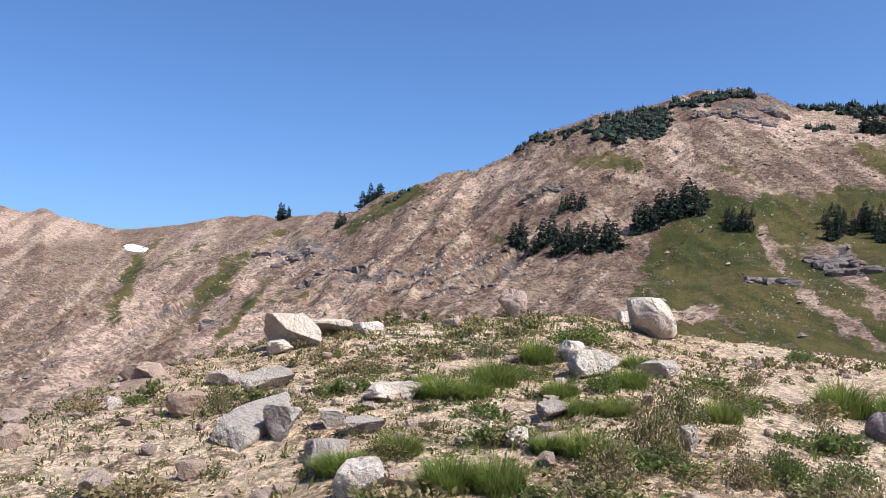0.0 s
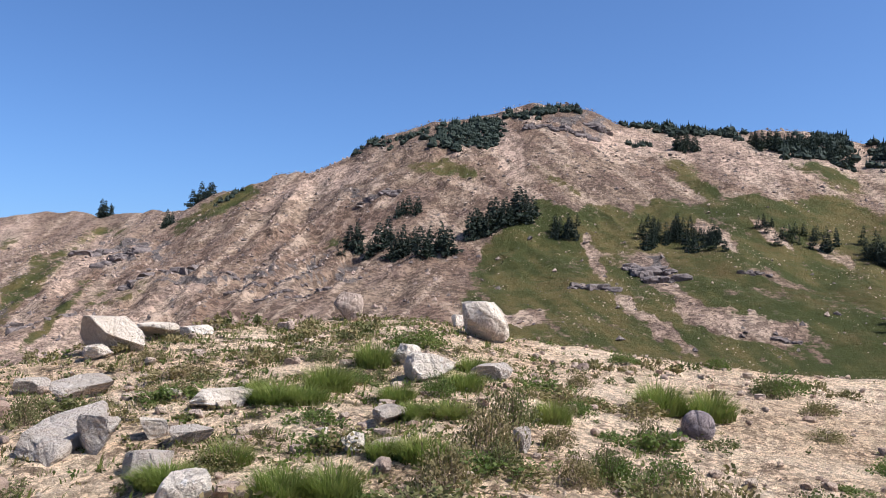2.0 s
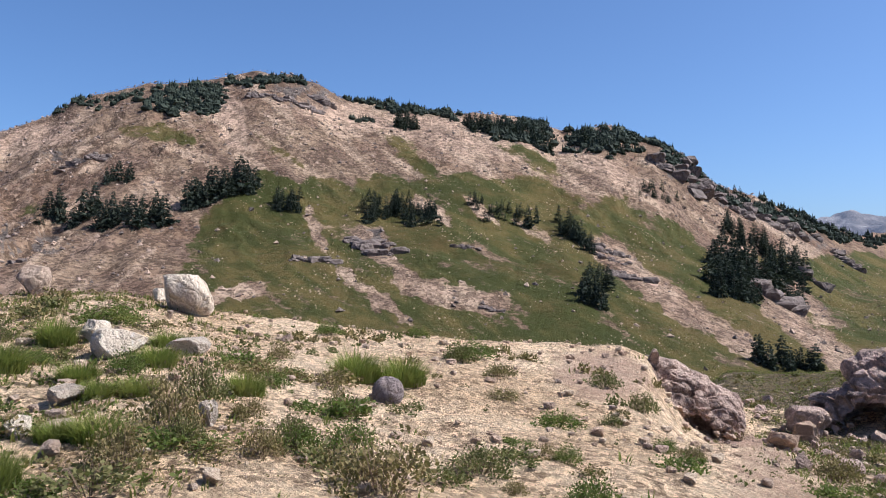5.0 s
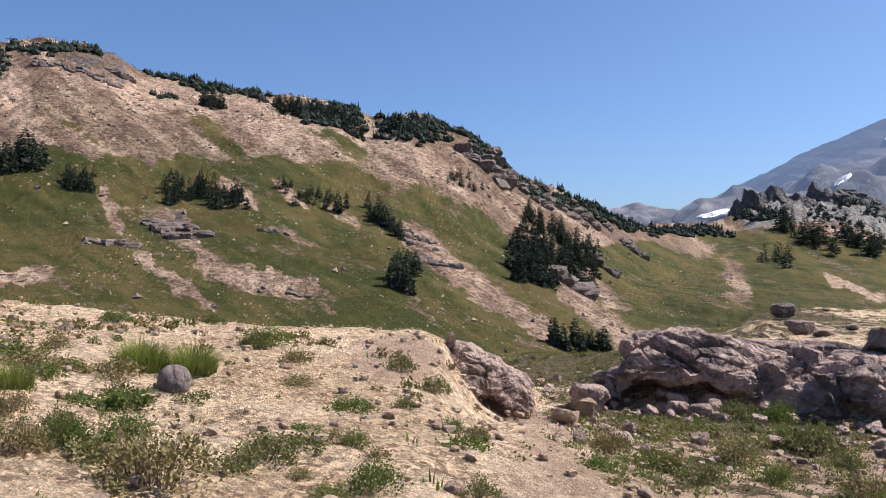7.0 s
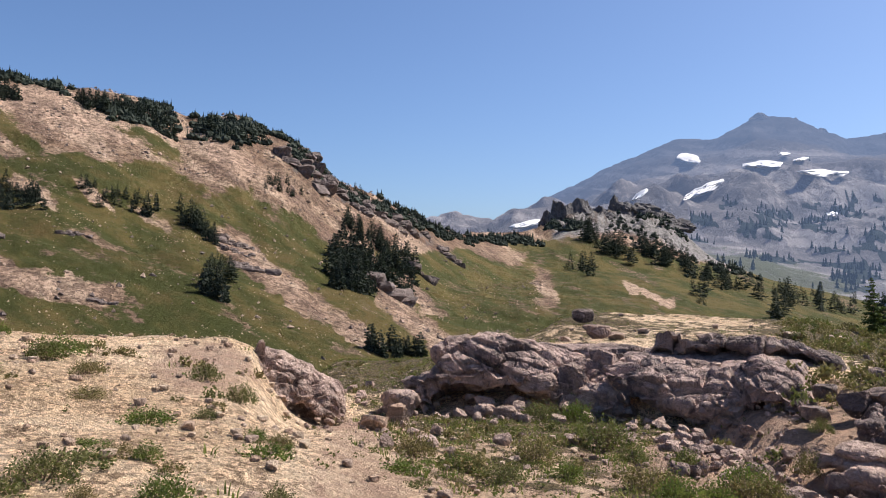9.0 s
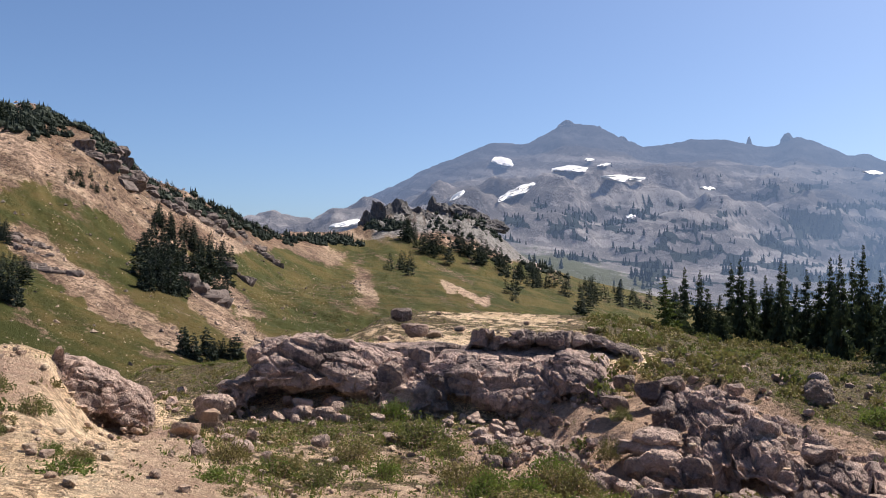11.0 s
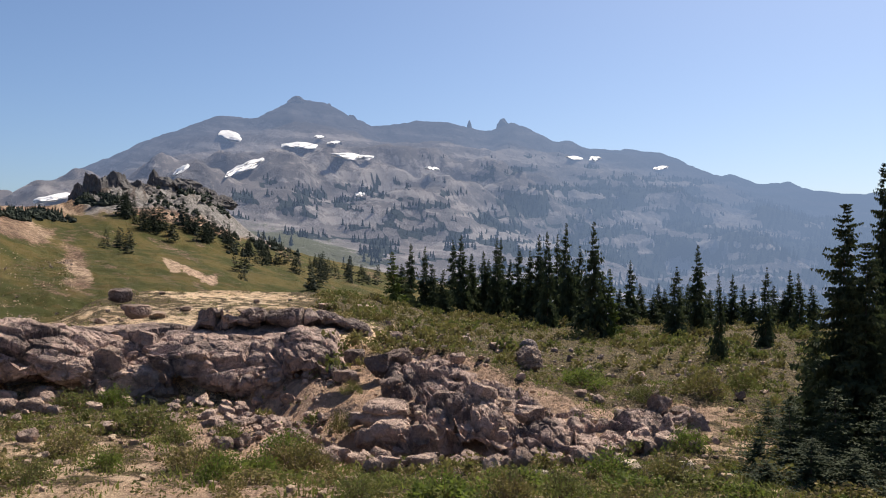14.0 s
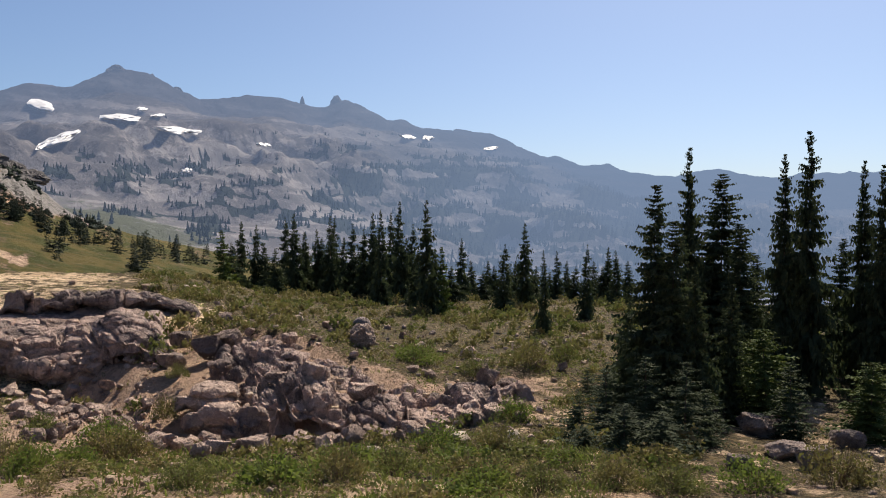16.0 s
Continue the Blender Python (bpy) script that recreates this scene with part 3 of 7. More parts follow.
def land_patch(name, r0, r1, growth, az0, az1, step, material, label, smooth=True):
    az = np.arange(az0, az1 + step / 2, step)
    start = max(r0, 3.5) if r0 < 1 else r0
    n = int(math.ceil(math.log(r1 / start) / math.log(growth)))
    rr = np.geomspace(start, r1, n + 1)
    if start > r0:
        rr = np.concatenate([np.linspace(r0, start, 14)[:-1], rr])
    A, Rr = np.meshgrid(az, rr)
    X, Y = Rr * np.sin(np.radians(A)), Rr * np.cos(np.radians(A))
    Z = land_base(A, Rr)
    k = np.array([0.25, 0.5, 0.25])
    for _ in range(2):
        Z[1:-1] = k[0] * Z[:-2] + k[1] * Z[1:-1] + k[2] * Z[2:]
    Z = Z + relief(X, Y, Rr, A)
    if r1 < 100:
        Z = Z - 0.2 * smooth01(bedrock_at(A, Rr), 0.35, 0.8)
    m, c = A.shape
    i = np.arange(m * c).reshape(m, c)
    faces = np.stack([i[:-1, :-1], i[:-1, 1:], i[1:, 1:], i[1:, :-1]], -1).reshape(-1, 4)[:, ::-1]
    me = mesh_of(name, np.stack([X, Y, Z], -1).reshape(-1, 3), faces, [material], smooth)
    ob = tagged(new(name, me), label, "ground", kind="structure")
    el = np.degrees(np.arctan2(Z - EYE, Rr))
    return ob, A.ravel(), el.ravel(), Rr.ravel(), X.ravel(), Y.ravel()


def lay(ob, name, values):
    a = ob.data.attributes.new(name, "FLOAT", "POINT")
    a.data.foreach_set("value", np.asarray(values, np.float32))


def near_cover(x, y, az, r):
    """How much low plant cover the near ground carries, 0 to 1."""
    cover = 0.60 * soft_patch(az, r, 3, 12, 19, 8) + 0.25 * (1 - smooth01(az, -30, -5)) + 0.85 * smooth01(az, 48, 58) * (1 - smooth01(r, 20, 22)) * smooth01(r, 8, 11)
    cover = cover + 1.1 * smooth01(az, 79, 86) * smooth01(r, 18, 22) + 0.5 * smooth01(az, 76, 86) * (1 - smooth01(r, 12, 15)) * smooth01(r, 6, 8) + 0.9 * smooth01(az, 38, 46) * smooth01(r, 24, 28) * (1 - 0.4 * smooth01(az, 57, 62)) + 0.7 * soft_patch(az, r, 54, 23, 4.5, 4) + 0.45 * smooth01(r, 30, 33) * (az > 56)
    bare = soft_patch(az, r, 36, 13, 14, 9) + soft_patch(az, r, 72.5, 35, 6, 3.2) + 1.3 * soft_patch(az, r, 77.0, 16.2, 6.5, 4.5) + 0.2 * soft_patch(az, r, 104, 19, 4, 5)
    return np.clip(cover - 0.7 * bare, 0, 1.1) * (1 - bedrock_at(az, r))


ground, A_, E_, R_, X_, Y_ = land_patch("ground", 0.02, 75, 1.016, -45, 140, 0.25, SOIL, "sandy gravel knoll with low alpine plants and stones")
lay(ground, "turf", near_cover(X_, Y_, A_, R_) * (0.62 + 0.38 * smooth01(A_, 40, 55) * smooth01(R_, 14, 20)))
lay(ground, "scree", np.clip((1 - smooth01(A_, -26, -10)) * smooth01(R_, 9, 13) + 0.7 * smooth01(R_, 40, 60) * (A_ < 50) + 0.85 * soft_patch(A_, R_, 77.5, 16.5, 9, 5.5) + 0.8 * soft_patch(A_, R_, 92, 18.5, 13, 3.5) + 0.75 * soft_patch(A_, R_, 41.5, 15, 5, 4) + 0.62 * smooth01(A_, 47, 51) * (1 - smooth01(R_, 17, 20)) + 0.6 * smooth01(A_, 46, 49) * (1 - smooth01(A_, 49, 53)) * smooth01(R_, 14, 17), 0, 1))
land_patch("ground_behind", 0.02, 75, 1.06, 140, 315, 2.5, SOIL, "sandy gravel ground behind the viewpoint")

hill, A_, E_, R_, X_, Y_ = land_patch("hillside", 75, 880, 1.0105, -45, 140, 0.215, HILL, "rocky mountain hillside of pink scree and green meadow")


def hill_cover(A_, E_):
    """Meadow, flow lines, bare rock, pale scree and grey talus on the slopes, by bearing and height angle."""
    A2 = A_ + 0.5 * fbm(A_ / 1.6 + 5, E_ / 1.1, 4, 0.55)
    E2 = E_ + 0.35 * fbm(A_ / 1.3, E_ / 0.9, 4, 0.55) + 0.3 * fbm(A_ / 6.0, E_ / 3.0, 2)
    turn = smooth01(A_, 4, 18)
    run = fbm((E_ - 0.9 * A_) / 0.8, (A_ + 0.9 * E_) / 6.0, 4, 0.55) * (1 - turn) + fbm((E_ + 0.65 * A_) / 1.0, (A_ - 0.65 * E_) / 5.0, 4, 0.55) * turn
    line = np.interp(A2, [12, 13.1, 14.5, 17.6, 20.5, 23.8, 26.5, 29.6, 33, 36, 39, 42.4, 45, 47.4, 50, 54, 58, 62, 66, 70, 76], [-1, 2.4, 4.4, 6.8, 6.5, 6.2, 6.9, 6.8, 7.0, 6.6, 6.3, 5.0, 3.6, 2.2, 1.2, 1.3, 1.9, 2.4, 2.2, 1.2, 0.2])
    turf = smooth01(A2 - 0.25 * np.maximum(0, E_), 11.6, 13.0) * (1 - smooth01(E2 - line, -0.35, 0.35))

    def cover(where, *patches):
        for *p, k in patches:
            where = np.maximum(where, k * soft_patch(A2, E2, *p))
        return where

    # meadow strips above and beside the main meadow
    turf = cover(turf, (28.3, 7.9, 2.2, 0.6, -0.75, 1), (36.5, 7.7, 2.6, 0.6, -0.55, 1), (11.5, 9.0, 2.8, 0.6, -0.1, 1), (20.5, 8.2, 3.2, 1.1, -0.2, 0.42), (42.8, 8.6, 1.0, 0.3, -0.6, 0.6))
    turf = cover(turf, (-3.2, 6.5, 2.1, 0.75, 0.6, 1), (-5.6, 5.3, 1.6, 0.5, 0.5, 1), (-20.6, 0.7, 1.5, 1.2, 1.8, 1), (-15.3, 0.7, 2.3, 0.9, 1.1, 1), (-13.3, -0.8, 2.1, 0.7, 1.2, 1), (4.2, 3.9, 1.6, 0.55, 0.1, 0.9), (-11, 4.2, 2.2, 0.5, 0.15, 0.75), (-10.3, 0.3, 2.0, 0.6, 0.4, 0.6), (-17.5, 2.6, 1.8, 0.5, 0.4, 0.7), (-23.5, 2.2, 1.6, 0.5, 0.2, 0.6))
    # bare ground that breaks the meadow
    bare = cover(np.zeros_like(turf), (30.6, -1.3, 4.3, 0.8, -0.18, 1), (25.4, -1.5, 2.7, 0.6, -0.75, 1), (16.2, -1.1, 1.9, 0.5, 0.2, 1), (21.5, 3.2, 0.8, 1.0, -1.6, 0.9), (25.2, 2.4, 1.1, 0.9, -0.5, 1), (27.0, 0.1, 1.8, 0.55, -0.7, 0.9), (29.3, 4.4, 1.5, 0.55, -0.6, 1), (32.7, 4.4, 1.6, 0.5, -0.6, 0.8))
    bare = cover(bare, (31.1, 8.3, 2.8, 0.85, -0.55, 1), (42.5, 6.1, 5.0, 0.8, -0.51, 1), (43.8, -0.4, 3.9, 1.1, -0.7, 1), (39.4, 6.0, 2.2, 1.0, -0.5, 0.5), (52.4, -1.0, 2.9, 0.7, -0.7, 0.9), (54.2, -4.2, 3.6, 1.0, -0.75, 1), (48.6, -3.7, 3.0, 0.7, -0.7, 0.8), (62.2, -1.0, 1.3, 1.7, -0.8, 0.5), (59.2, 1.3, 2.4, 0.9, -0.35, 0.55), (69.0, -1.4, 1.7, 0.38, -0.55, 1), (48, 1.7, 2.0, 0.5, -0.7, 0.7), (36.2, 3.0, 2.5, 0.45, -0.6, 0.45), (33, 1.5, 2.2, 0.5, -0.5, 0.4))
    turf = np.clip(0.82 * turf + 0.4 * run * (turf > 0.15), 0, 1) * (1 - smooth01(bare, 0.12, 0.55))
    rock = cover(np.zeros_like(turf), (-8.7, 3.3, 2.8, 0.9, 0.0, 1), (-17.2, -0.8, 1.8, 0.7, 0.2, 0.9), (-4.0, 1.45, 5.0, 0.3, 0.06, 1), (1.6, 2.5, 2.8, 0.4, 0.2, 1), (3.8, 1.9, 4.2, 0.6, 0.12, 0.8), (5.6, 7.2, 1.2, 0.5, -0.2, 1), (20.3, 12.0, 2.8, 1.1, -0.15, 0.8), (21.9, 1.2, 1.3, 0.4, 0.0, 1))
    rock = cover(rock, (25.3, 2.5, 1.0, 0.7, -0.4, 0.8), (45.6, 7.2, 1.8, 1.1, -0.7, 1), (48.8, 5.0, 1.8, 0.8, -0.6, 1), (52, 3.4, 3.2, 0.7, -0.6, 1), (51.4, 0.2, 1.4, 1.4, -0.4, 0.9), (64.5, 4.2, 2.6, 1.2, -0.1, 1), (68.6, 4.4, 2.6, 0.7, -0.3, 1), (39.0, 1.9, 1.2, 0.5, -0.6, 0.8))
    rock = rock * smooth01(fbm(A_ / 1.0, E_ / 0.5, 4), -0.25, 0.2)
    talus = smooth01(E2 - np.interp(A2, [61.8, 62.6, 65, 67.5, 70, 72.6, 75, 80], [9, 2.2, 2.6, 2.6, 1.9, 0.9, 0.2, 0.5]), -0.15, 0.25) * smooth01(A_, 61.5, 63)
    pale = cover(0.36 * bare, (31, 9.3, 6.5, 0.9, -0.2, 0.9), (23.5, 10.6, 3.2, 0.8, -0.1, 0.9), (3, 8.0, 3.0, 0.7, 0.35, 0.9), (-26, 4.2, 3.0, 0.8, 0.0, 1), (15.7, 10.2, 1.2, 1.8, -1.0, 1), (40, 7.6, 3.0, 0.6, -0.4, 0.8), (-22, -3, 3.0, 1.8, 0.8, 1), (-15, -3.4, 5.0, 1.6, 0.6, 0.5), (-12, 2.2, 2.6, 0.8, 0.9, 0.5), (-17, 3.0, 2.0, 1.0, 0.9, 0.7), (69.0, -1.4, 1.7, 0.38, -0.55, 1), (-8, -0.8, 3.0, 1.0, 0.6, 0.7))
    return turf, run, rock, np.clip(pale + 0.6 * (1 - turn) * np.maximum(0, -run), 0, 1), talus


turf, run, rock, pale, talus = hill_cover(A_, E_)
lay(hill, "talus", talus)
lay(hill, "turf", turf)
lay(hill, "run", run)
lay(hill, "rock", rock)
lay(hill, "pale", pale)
land_patch("hillside_behind", 75, 880, 1.08, 140, 315, 2.5, HILL, "bare slopes behind the viewpoint")

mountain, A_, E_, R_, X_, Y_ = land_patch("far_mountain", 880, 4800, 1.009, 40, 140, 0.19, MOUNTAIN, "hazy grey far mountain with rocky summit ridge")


def far_cover(az, el, r):
    """Woods on the far flank: patches stretched along its benches."""
    m = fbm(az / 3.2 + 0.3 * el, el / 0.55 + az * 0.06, 4, 0.55) + 0.5 * fbm(az / 9.0, el / 2.0, 2)
    line = np.interp(az, [56, 66, 74, 80, 90, 100, 110, 125], [2.0, 3.4, 5.2, 6.4, 6.8, 6.0, 5.4, 5.0])
    return 0.75 * smooth01(m + 0.35 * smooth01(az, 84, 105) - 1.1 * smooth01(el - line, -1.2, 0.8), 0.08, 0.26) * (1 - 0.9 * smooth01(r, 2300, 2600) * (az < 104))


wood = far_cover(A_, E_, R_)
lay(mountain, "wood", wood)
# darkening factor by distance alone, rising from 2150 to 2500 m
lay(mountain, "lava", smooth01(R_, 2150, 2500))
lay(mountain, "band", (fbm(A_ / 11.0, E_ / 0.5 + 0.13 * A_, 5, 0.55) + 0.3 * fbm(A_ / 1.0 + 0.8 * E_, E_ / 1.6, 3)) * (1 - 0.5 * smooth01(R_, 2400, 2800)))
lay(mountain, "green", 0.75 * (1 - smooth01(R_, 950, 1300)) * (1 - smooth01(A_, 76, 90)))


# strength of the painted haze emission, by bearing, height angle and distance
def painted_haze_at(az, el, r=2900.0):
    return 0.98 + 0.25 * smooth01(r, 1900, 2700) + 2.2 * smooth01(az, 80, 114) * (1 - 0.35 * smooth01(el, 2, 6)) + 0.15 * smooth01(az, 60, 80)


lay(mountain, "painted_haze", painted_haze_at(A_, E_, R_))
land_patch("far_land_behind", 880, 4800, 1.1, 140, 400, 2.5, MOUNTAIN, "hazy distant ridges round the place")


# ---- stones ----
def ico(level):
    bm = bmesh.new()
    bmesh.ops.create_icosphere(bm, subdivisions=level, radius=1.0)
    v = np.array([p.co[:] for p in bm.verts])
    f = np.array([[q.index for q in t.verts] for t in bm.faces])
    bm.free()
    return v, f


ICO = {k: ico(k) for k in (1, 2, 3, 4, 5, 6)}


def noise3(v, scale, rng):
    """Cheap solid noise from three planes of gradient noise."""
    o = rng.uniform(-50, 50, 6)
    x, y, z = (v * scale).T
    return (gnoise(x + o[0] + 0.5 * z, y + o[1]) + gnoise(y + o[2] + 0.5 * x, z + o[3]) + gnoise(z + o[4] + 0.5 * y, x + o[5])) / 2


def stone_shape(seed, w, d, h, level=4, cuts=9, flat=0.0, rough=0.1):
    """A broken stone: a ball cut by random planes, then worn and roughened; base at z = 0."""
    rng = np.random.RandomState(seed)
    v, f = ICO[level]
    v = v.copy()
    for _ in range(cuts):
        n = rng.normal(size=3)
        n /= np.linalg.norm(n)
        lim = rng.uniform(0.45, 0.82)
        v -= np.maximum(0, v @ n - lim)[:, None] * n
    for n, lim in (((rng.uniform(-0.15, 0.15), rng.uniform(-0.15, 0.15), 1.0), (0.55 if cuts else 1.0) - 0.25 * flat),):
        n = np.array(n) / np.linalg.norm(n)
        v -= np.maximum(0, v @ n - lim)[:, None] * n
    nrm = v / np.linalg.norm(v, axis=1)[:, None]
    v += nrm * (0.6 * rough * noise3(v, 1.6, rng) + 0.5 * rough * (0.5 - 2 * np.abs(noise3(v, 3.2, rng))) + 0.3 * rough * noise3(v, 9.0, rng))[:, None]
    lo, hi = v.min(0), v.max(0)
    v = (v - (lo + hi) / 2) / (hi - lo) * np.array([w, d, h])
    v[:, 2] += h / 2
    return v, f


THING = {"n": 0}
# boulders of the dark kind have the shade of the firs put into their colour
STONE_WORDS = {"pale": "pale grey granite boulder, worn, half sunk in sandy soil", "grey": "grey angular stone slab lying on gravelly soil", "brown": "brown weathered stone lying on sandy ground", "orange": "ochre pink stone lying on the gravel slope", "dark": "lava stone beside low fir boughs, coloured dark for tree shade", "purple": "rounded mauve lava stone beside a grass tuft"}


def boulder(x, y, w, h, kind):
    THING["n"] += 1
    k = THING["n"]
    big = w > 0.35
    v, f = stone_shape(100 + k, w, w * (0.7 + 0.3 * ((k * 37) % 10) / 10), h * 1.18, 4 if big else 3, 0 if kind == "purple" else 11, 0.5 if h < 0.4 * w else 0.0, 0.08 if kind == "purple" else 0.075)
    ob = new("boulder" if big else "stone", mesh_of("stone", v, f, [STONE[kind]], kind == "purple"))
    ob.matrix_world = pose(x, y, float(land_z(x, y)) - 0.22 * h, 0, 0, 20 * math.sin(k * 3.7) - math.degrees(math.atan2(x, y)))
    return tagged(ob, STONE_WORDS[kind], "boulder" if big else "stone", "stones on the near ground")


def slab(x, y, w, d, h, rx, ry, rz, kind, lift=0.0):
    THING["n"] += 1
    v, f = stone_shape(100 + THING["n"], w, d, h, 4, 16, 0.8, 0.07)
    ob = new("boulder", mesh_of("stone", v, f, [STONE[kind]], False))
    ob.matrix_world = pose(x, y, float(land_z(x, y)) + lift, rx, ry, rz)
    return tagged(ob, STONE_WORDS[kind], "boulder", "stones on the near ground")


# ---- plants ----
def blades(rng, n, w, h, thin=0.006):
    """Grass blades: bent strips of three faces, fanned from a tuft."""
    V, F = [], []
    for i in range(n):
        a, rad = rng.uniform(0, 2 * math.pi), w * 0.5 * math.sqrt(rng.uniform(0, 1)) * 0.75
        x, y = rad * math.cos(a), rad * math.sin(a)
        lean, L = rng.uniform(0.2, 1.3), h * rng.uniform(0.45, 1.1) * (1 - 0.65 * (rad / (0.42 * w)) ** 2)
        b = a + rng.normal(0, 0.6)
        dx, dy = math.cos(b), math.sin(b)
        px, py = -dy * thin * rng.uniform(0.7, 1.4), dx * thin * rng.uniform(0.7, 1.4)
        s = len(V)
        for t, k in ((0, 1.0), (0.5, 0.8), (1.0, 0.0)):
            o = lean * L * t * t * 0.7
            cx, cy, cz = x + dx * o, y + dy * o, L * t * (1 - 0.25 * lean * t)
            if k:
                V += [(cx - px * k, cy - py * k, cz), (cx + px * k, cy + py * k, cz)]
            else:
                V.append((cx, cy, cz))
        F += [(s, s + 1, s + 3), (s, s + 3, s + 2), (s + 2, s + 3, s + 4)]
    return np.array(V), np.array(F)


def leaves(rng, n, w, h, size):
    """Leaves in a ragged dome of small clumps: pairs of triangles at all angles."""
    V, F = [], []
    m = max(6, n // 30)
    clumps = []
    for _ in range(m):
        a, q = rng.uniform(0, 2 * math.pi), math.sqrt(rng.uniform(0, 1))
        up = h * math.sqrt(max(0.03, 1 - q * q)) * rng.uniform(0.45, 1.1)
        clumps.append((0.46 * w * q * math.cos(a), 0.46 * w * q * math.sin(a), up, rng.uniform(0.05, 0.11) * w))
    for i in range(n):
        x, y, z, s_ = clumps[rng.randint(m)]
        c = np.array([x, y, z * rng.uniform(0.45, 1.0)]) + rng.normal(0, s_, 3) * (1, 1, 0.6)
        c[2] = max(c[2], 0.01)
        d = rng.normal(size=3) + (x * 2, y * 2, 0.7)
        d /= np.linalg.norm(d)
        e = np.cross(d, rng.normal(size=3))
        e /= np.linalg.norm(e)
        L = size * rng.uniform(0.6, 1.4)
        k = len(V)
        V += [c - d * L * 0.5, c + e * L * 0.28, c + d * L * 0.5, c - e * L * 0.28]
        F += [(k, k + 1, k + 2), (k, k + 2, k + 3)]
    return np.array(V), np.array(F)


def stems(rng, n, w, h):
    V, F = [], []
    for i in range(n):
        a, rad = rng.uniform(0, 2 * math.pi), 0.45 * w * math.sqrt(rng.uniform(0, 1))
        tip = np.array([rad * math.cos(a), rad * math.sin(a), h * rng.uniform(0.75, 1.15)])
        b = tip * (0.25, 0.25, 0)
        s = len(V)
        q = 0.004 + 0.003 * rng.rand()
        V += [b + (q, 0, 0), b + (-q, q, 0), b + (-q, -q, 0), tip]
        F += [(s, s + 1, s + 3), (s + 1, s + 2, s + 3), (s + 2, s, s + 3)]
    return np.array(V), np.array(F)


TUFTS = [mesh_of("tuft", *blades(np.random.RandomState(k), 1100, 0.95, 0.62, 0.0065), [GRASS]) for k in range(4)]
SHRUBS = []
for k in range(6):
    g = np.random.RandomState(40 + k)
    SHRUBS.append((mesh_of("leaves", *leaves(g, 1500, 1.0, 0.55, 0.05), [(LEAF, LEAF_BRIGHT, LEAF_DRY)[k % 3]]), mesh_of("twig", *stems(g, 30, 1.0, 0.6), [STEM])))
for k in range(2):
    g = np.random.RandomState(48 + k)
    SHRUBS.append((mesh_of("leaves", *leaves(g, 520, 1.0, 0.5, 0.075), [(LEAF, LEAF_DRY)[k]]), mesh_of("stems", *stems(g, 16, 1.0, 0.5), [STEM])))
g = np.random.RandomState(51)
SHRUBS.append((mesh_of("leaves", *leaves(g, 520, 1.0, 0.5, 0.075), [LEAF_BRIGHT]), mesh_of("stems", *stems(g, 16, 1.0, 0.5), [STEM])))
SHRUB_WORDS = ("grey-green leafy low shrub rooted in sandy soil", "bright green leafy alpine shrub on the ground", "half-dry twiggy brownish shrub on sandy soil")


def tuft(x, y, w, h):
    THING["n"] += 1
    ob = new("grass_tuft", TUFTS[THING["n"] % 4])
    ob.matrix_world = pose(x, y, float(land_z(x, y)) - 0.02, 0, 0, 47 * THING["n"]) @ Matrix.Diagonal((1.3 * w, 1.3 * w, 1.05 * h / 0.62, 1))
    return tagged(ob, "tuft of fine green sedge with yellowing blades", "grass", "grass tufts", "")


def shrub(x, y, w, h, heath=False):
    THING["n"] += 1
    k = THING["n"] % 6 if not heath else (6, 7, 8)[THING["n"] % 3]
    base = new("shrub")
    base.matrix_world = pose(x, y, float(land_z(x, y)) - 0.02, 0, 0, 71 * THING["n"]) @ Matrix.Diagonal((w, w, h / 0.55, 1))
    part("foliage", SHRUBS[k][0], base)
    part("stem", SHRUBS[k][1], base, "thin dry brown stem growth")
    return tagged(base, SHRUB_WORDS[k % 3] if not heath else "low leafy heath shrub spread over the ground", "shrub", "low shrubs")


def fir_meshes(seed, whorls, per, sprays, droop=0.35, wide=1.0, low=0.06, power=0.85, fat=1.0, skip=0.12):
    """A fir of height 1 and crown width 1: tapered trunk, whorls of drooping boughs with ragged sprays of needles."""
    g = np.random.RandomState(seed)
    V, F = [], []
    bend = g.normal(0, 0.012, 2)
    tiers, lobe = g.uniform(60, 90), g.uniform(0, 6)
    for i in range(whorls):
        t = low + (1 - low) * (1 - (1 - min(1.0, max(0.0, (i + g.uniform(-0.4, 0.4)) / whorls))) ** 1.4)
        t = min(max(t, low), 0.985)
        reach = 0.5 * wide * ((1 - t) ** power) * (1.0 if t > 0.12 else 0.8 + 1.6 * (t - low)) * (0.88 + 0.16 * math.sin(t * tiers + lobe)) + 0.018
        for j in range(max(3, int(per * (0.55 + 0.6 * (1 - t))))):
            if g.rand() < skip:
                continue
            a = g.uniform(0, 2 * math.pi)
            L = reach * g.uniform(0.4, 1.3)
            out = np.array([math.cos(a), math.sin(a), 0])
            side = np.array([-math.sin(a), math.cos(a), 0])
            root = np.array([bend[0] * t * 4 * t, bend[1] * t * 4 * t, t])
            sag = droop * (1.1 - 1.3 * t)
            for s_ in range(sprays):
                u = (s_ + g.uniform(0.2, 1)) / sprays
                c = root + out * (L * u) + np.array([0, 0, -sag * L * u * 0.55 * (1 + 0.5 * u) * 0.5 + 0.1 * L * u * u * 0.5])
                size = (0.36 * L * (1.15 - u * 0.7) + 0.014) * fat * g.uniform(0.7, 1.3)
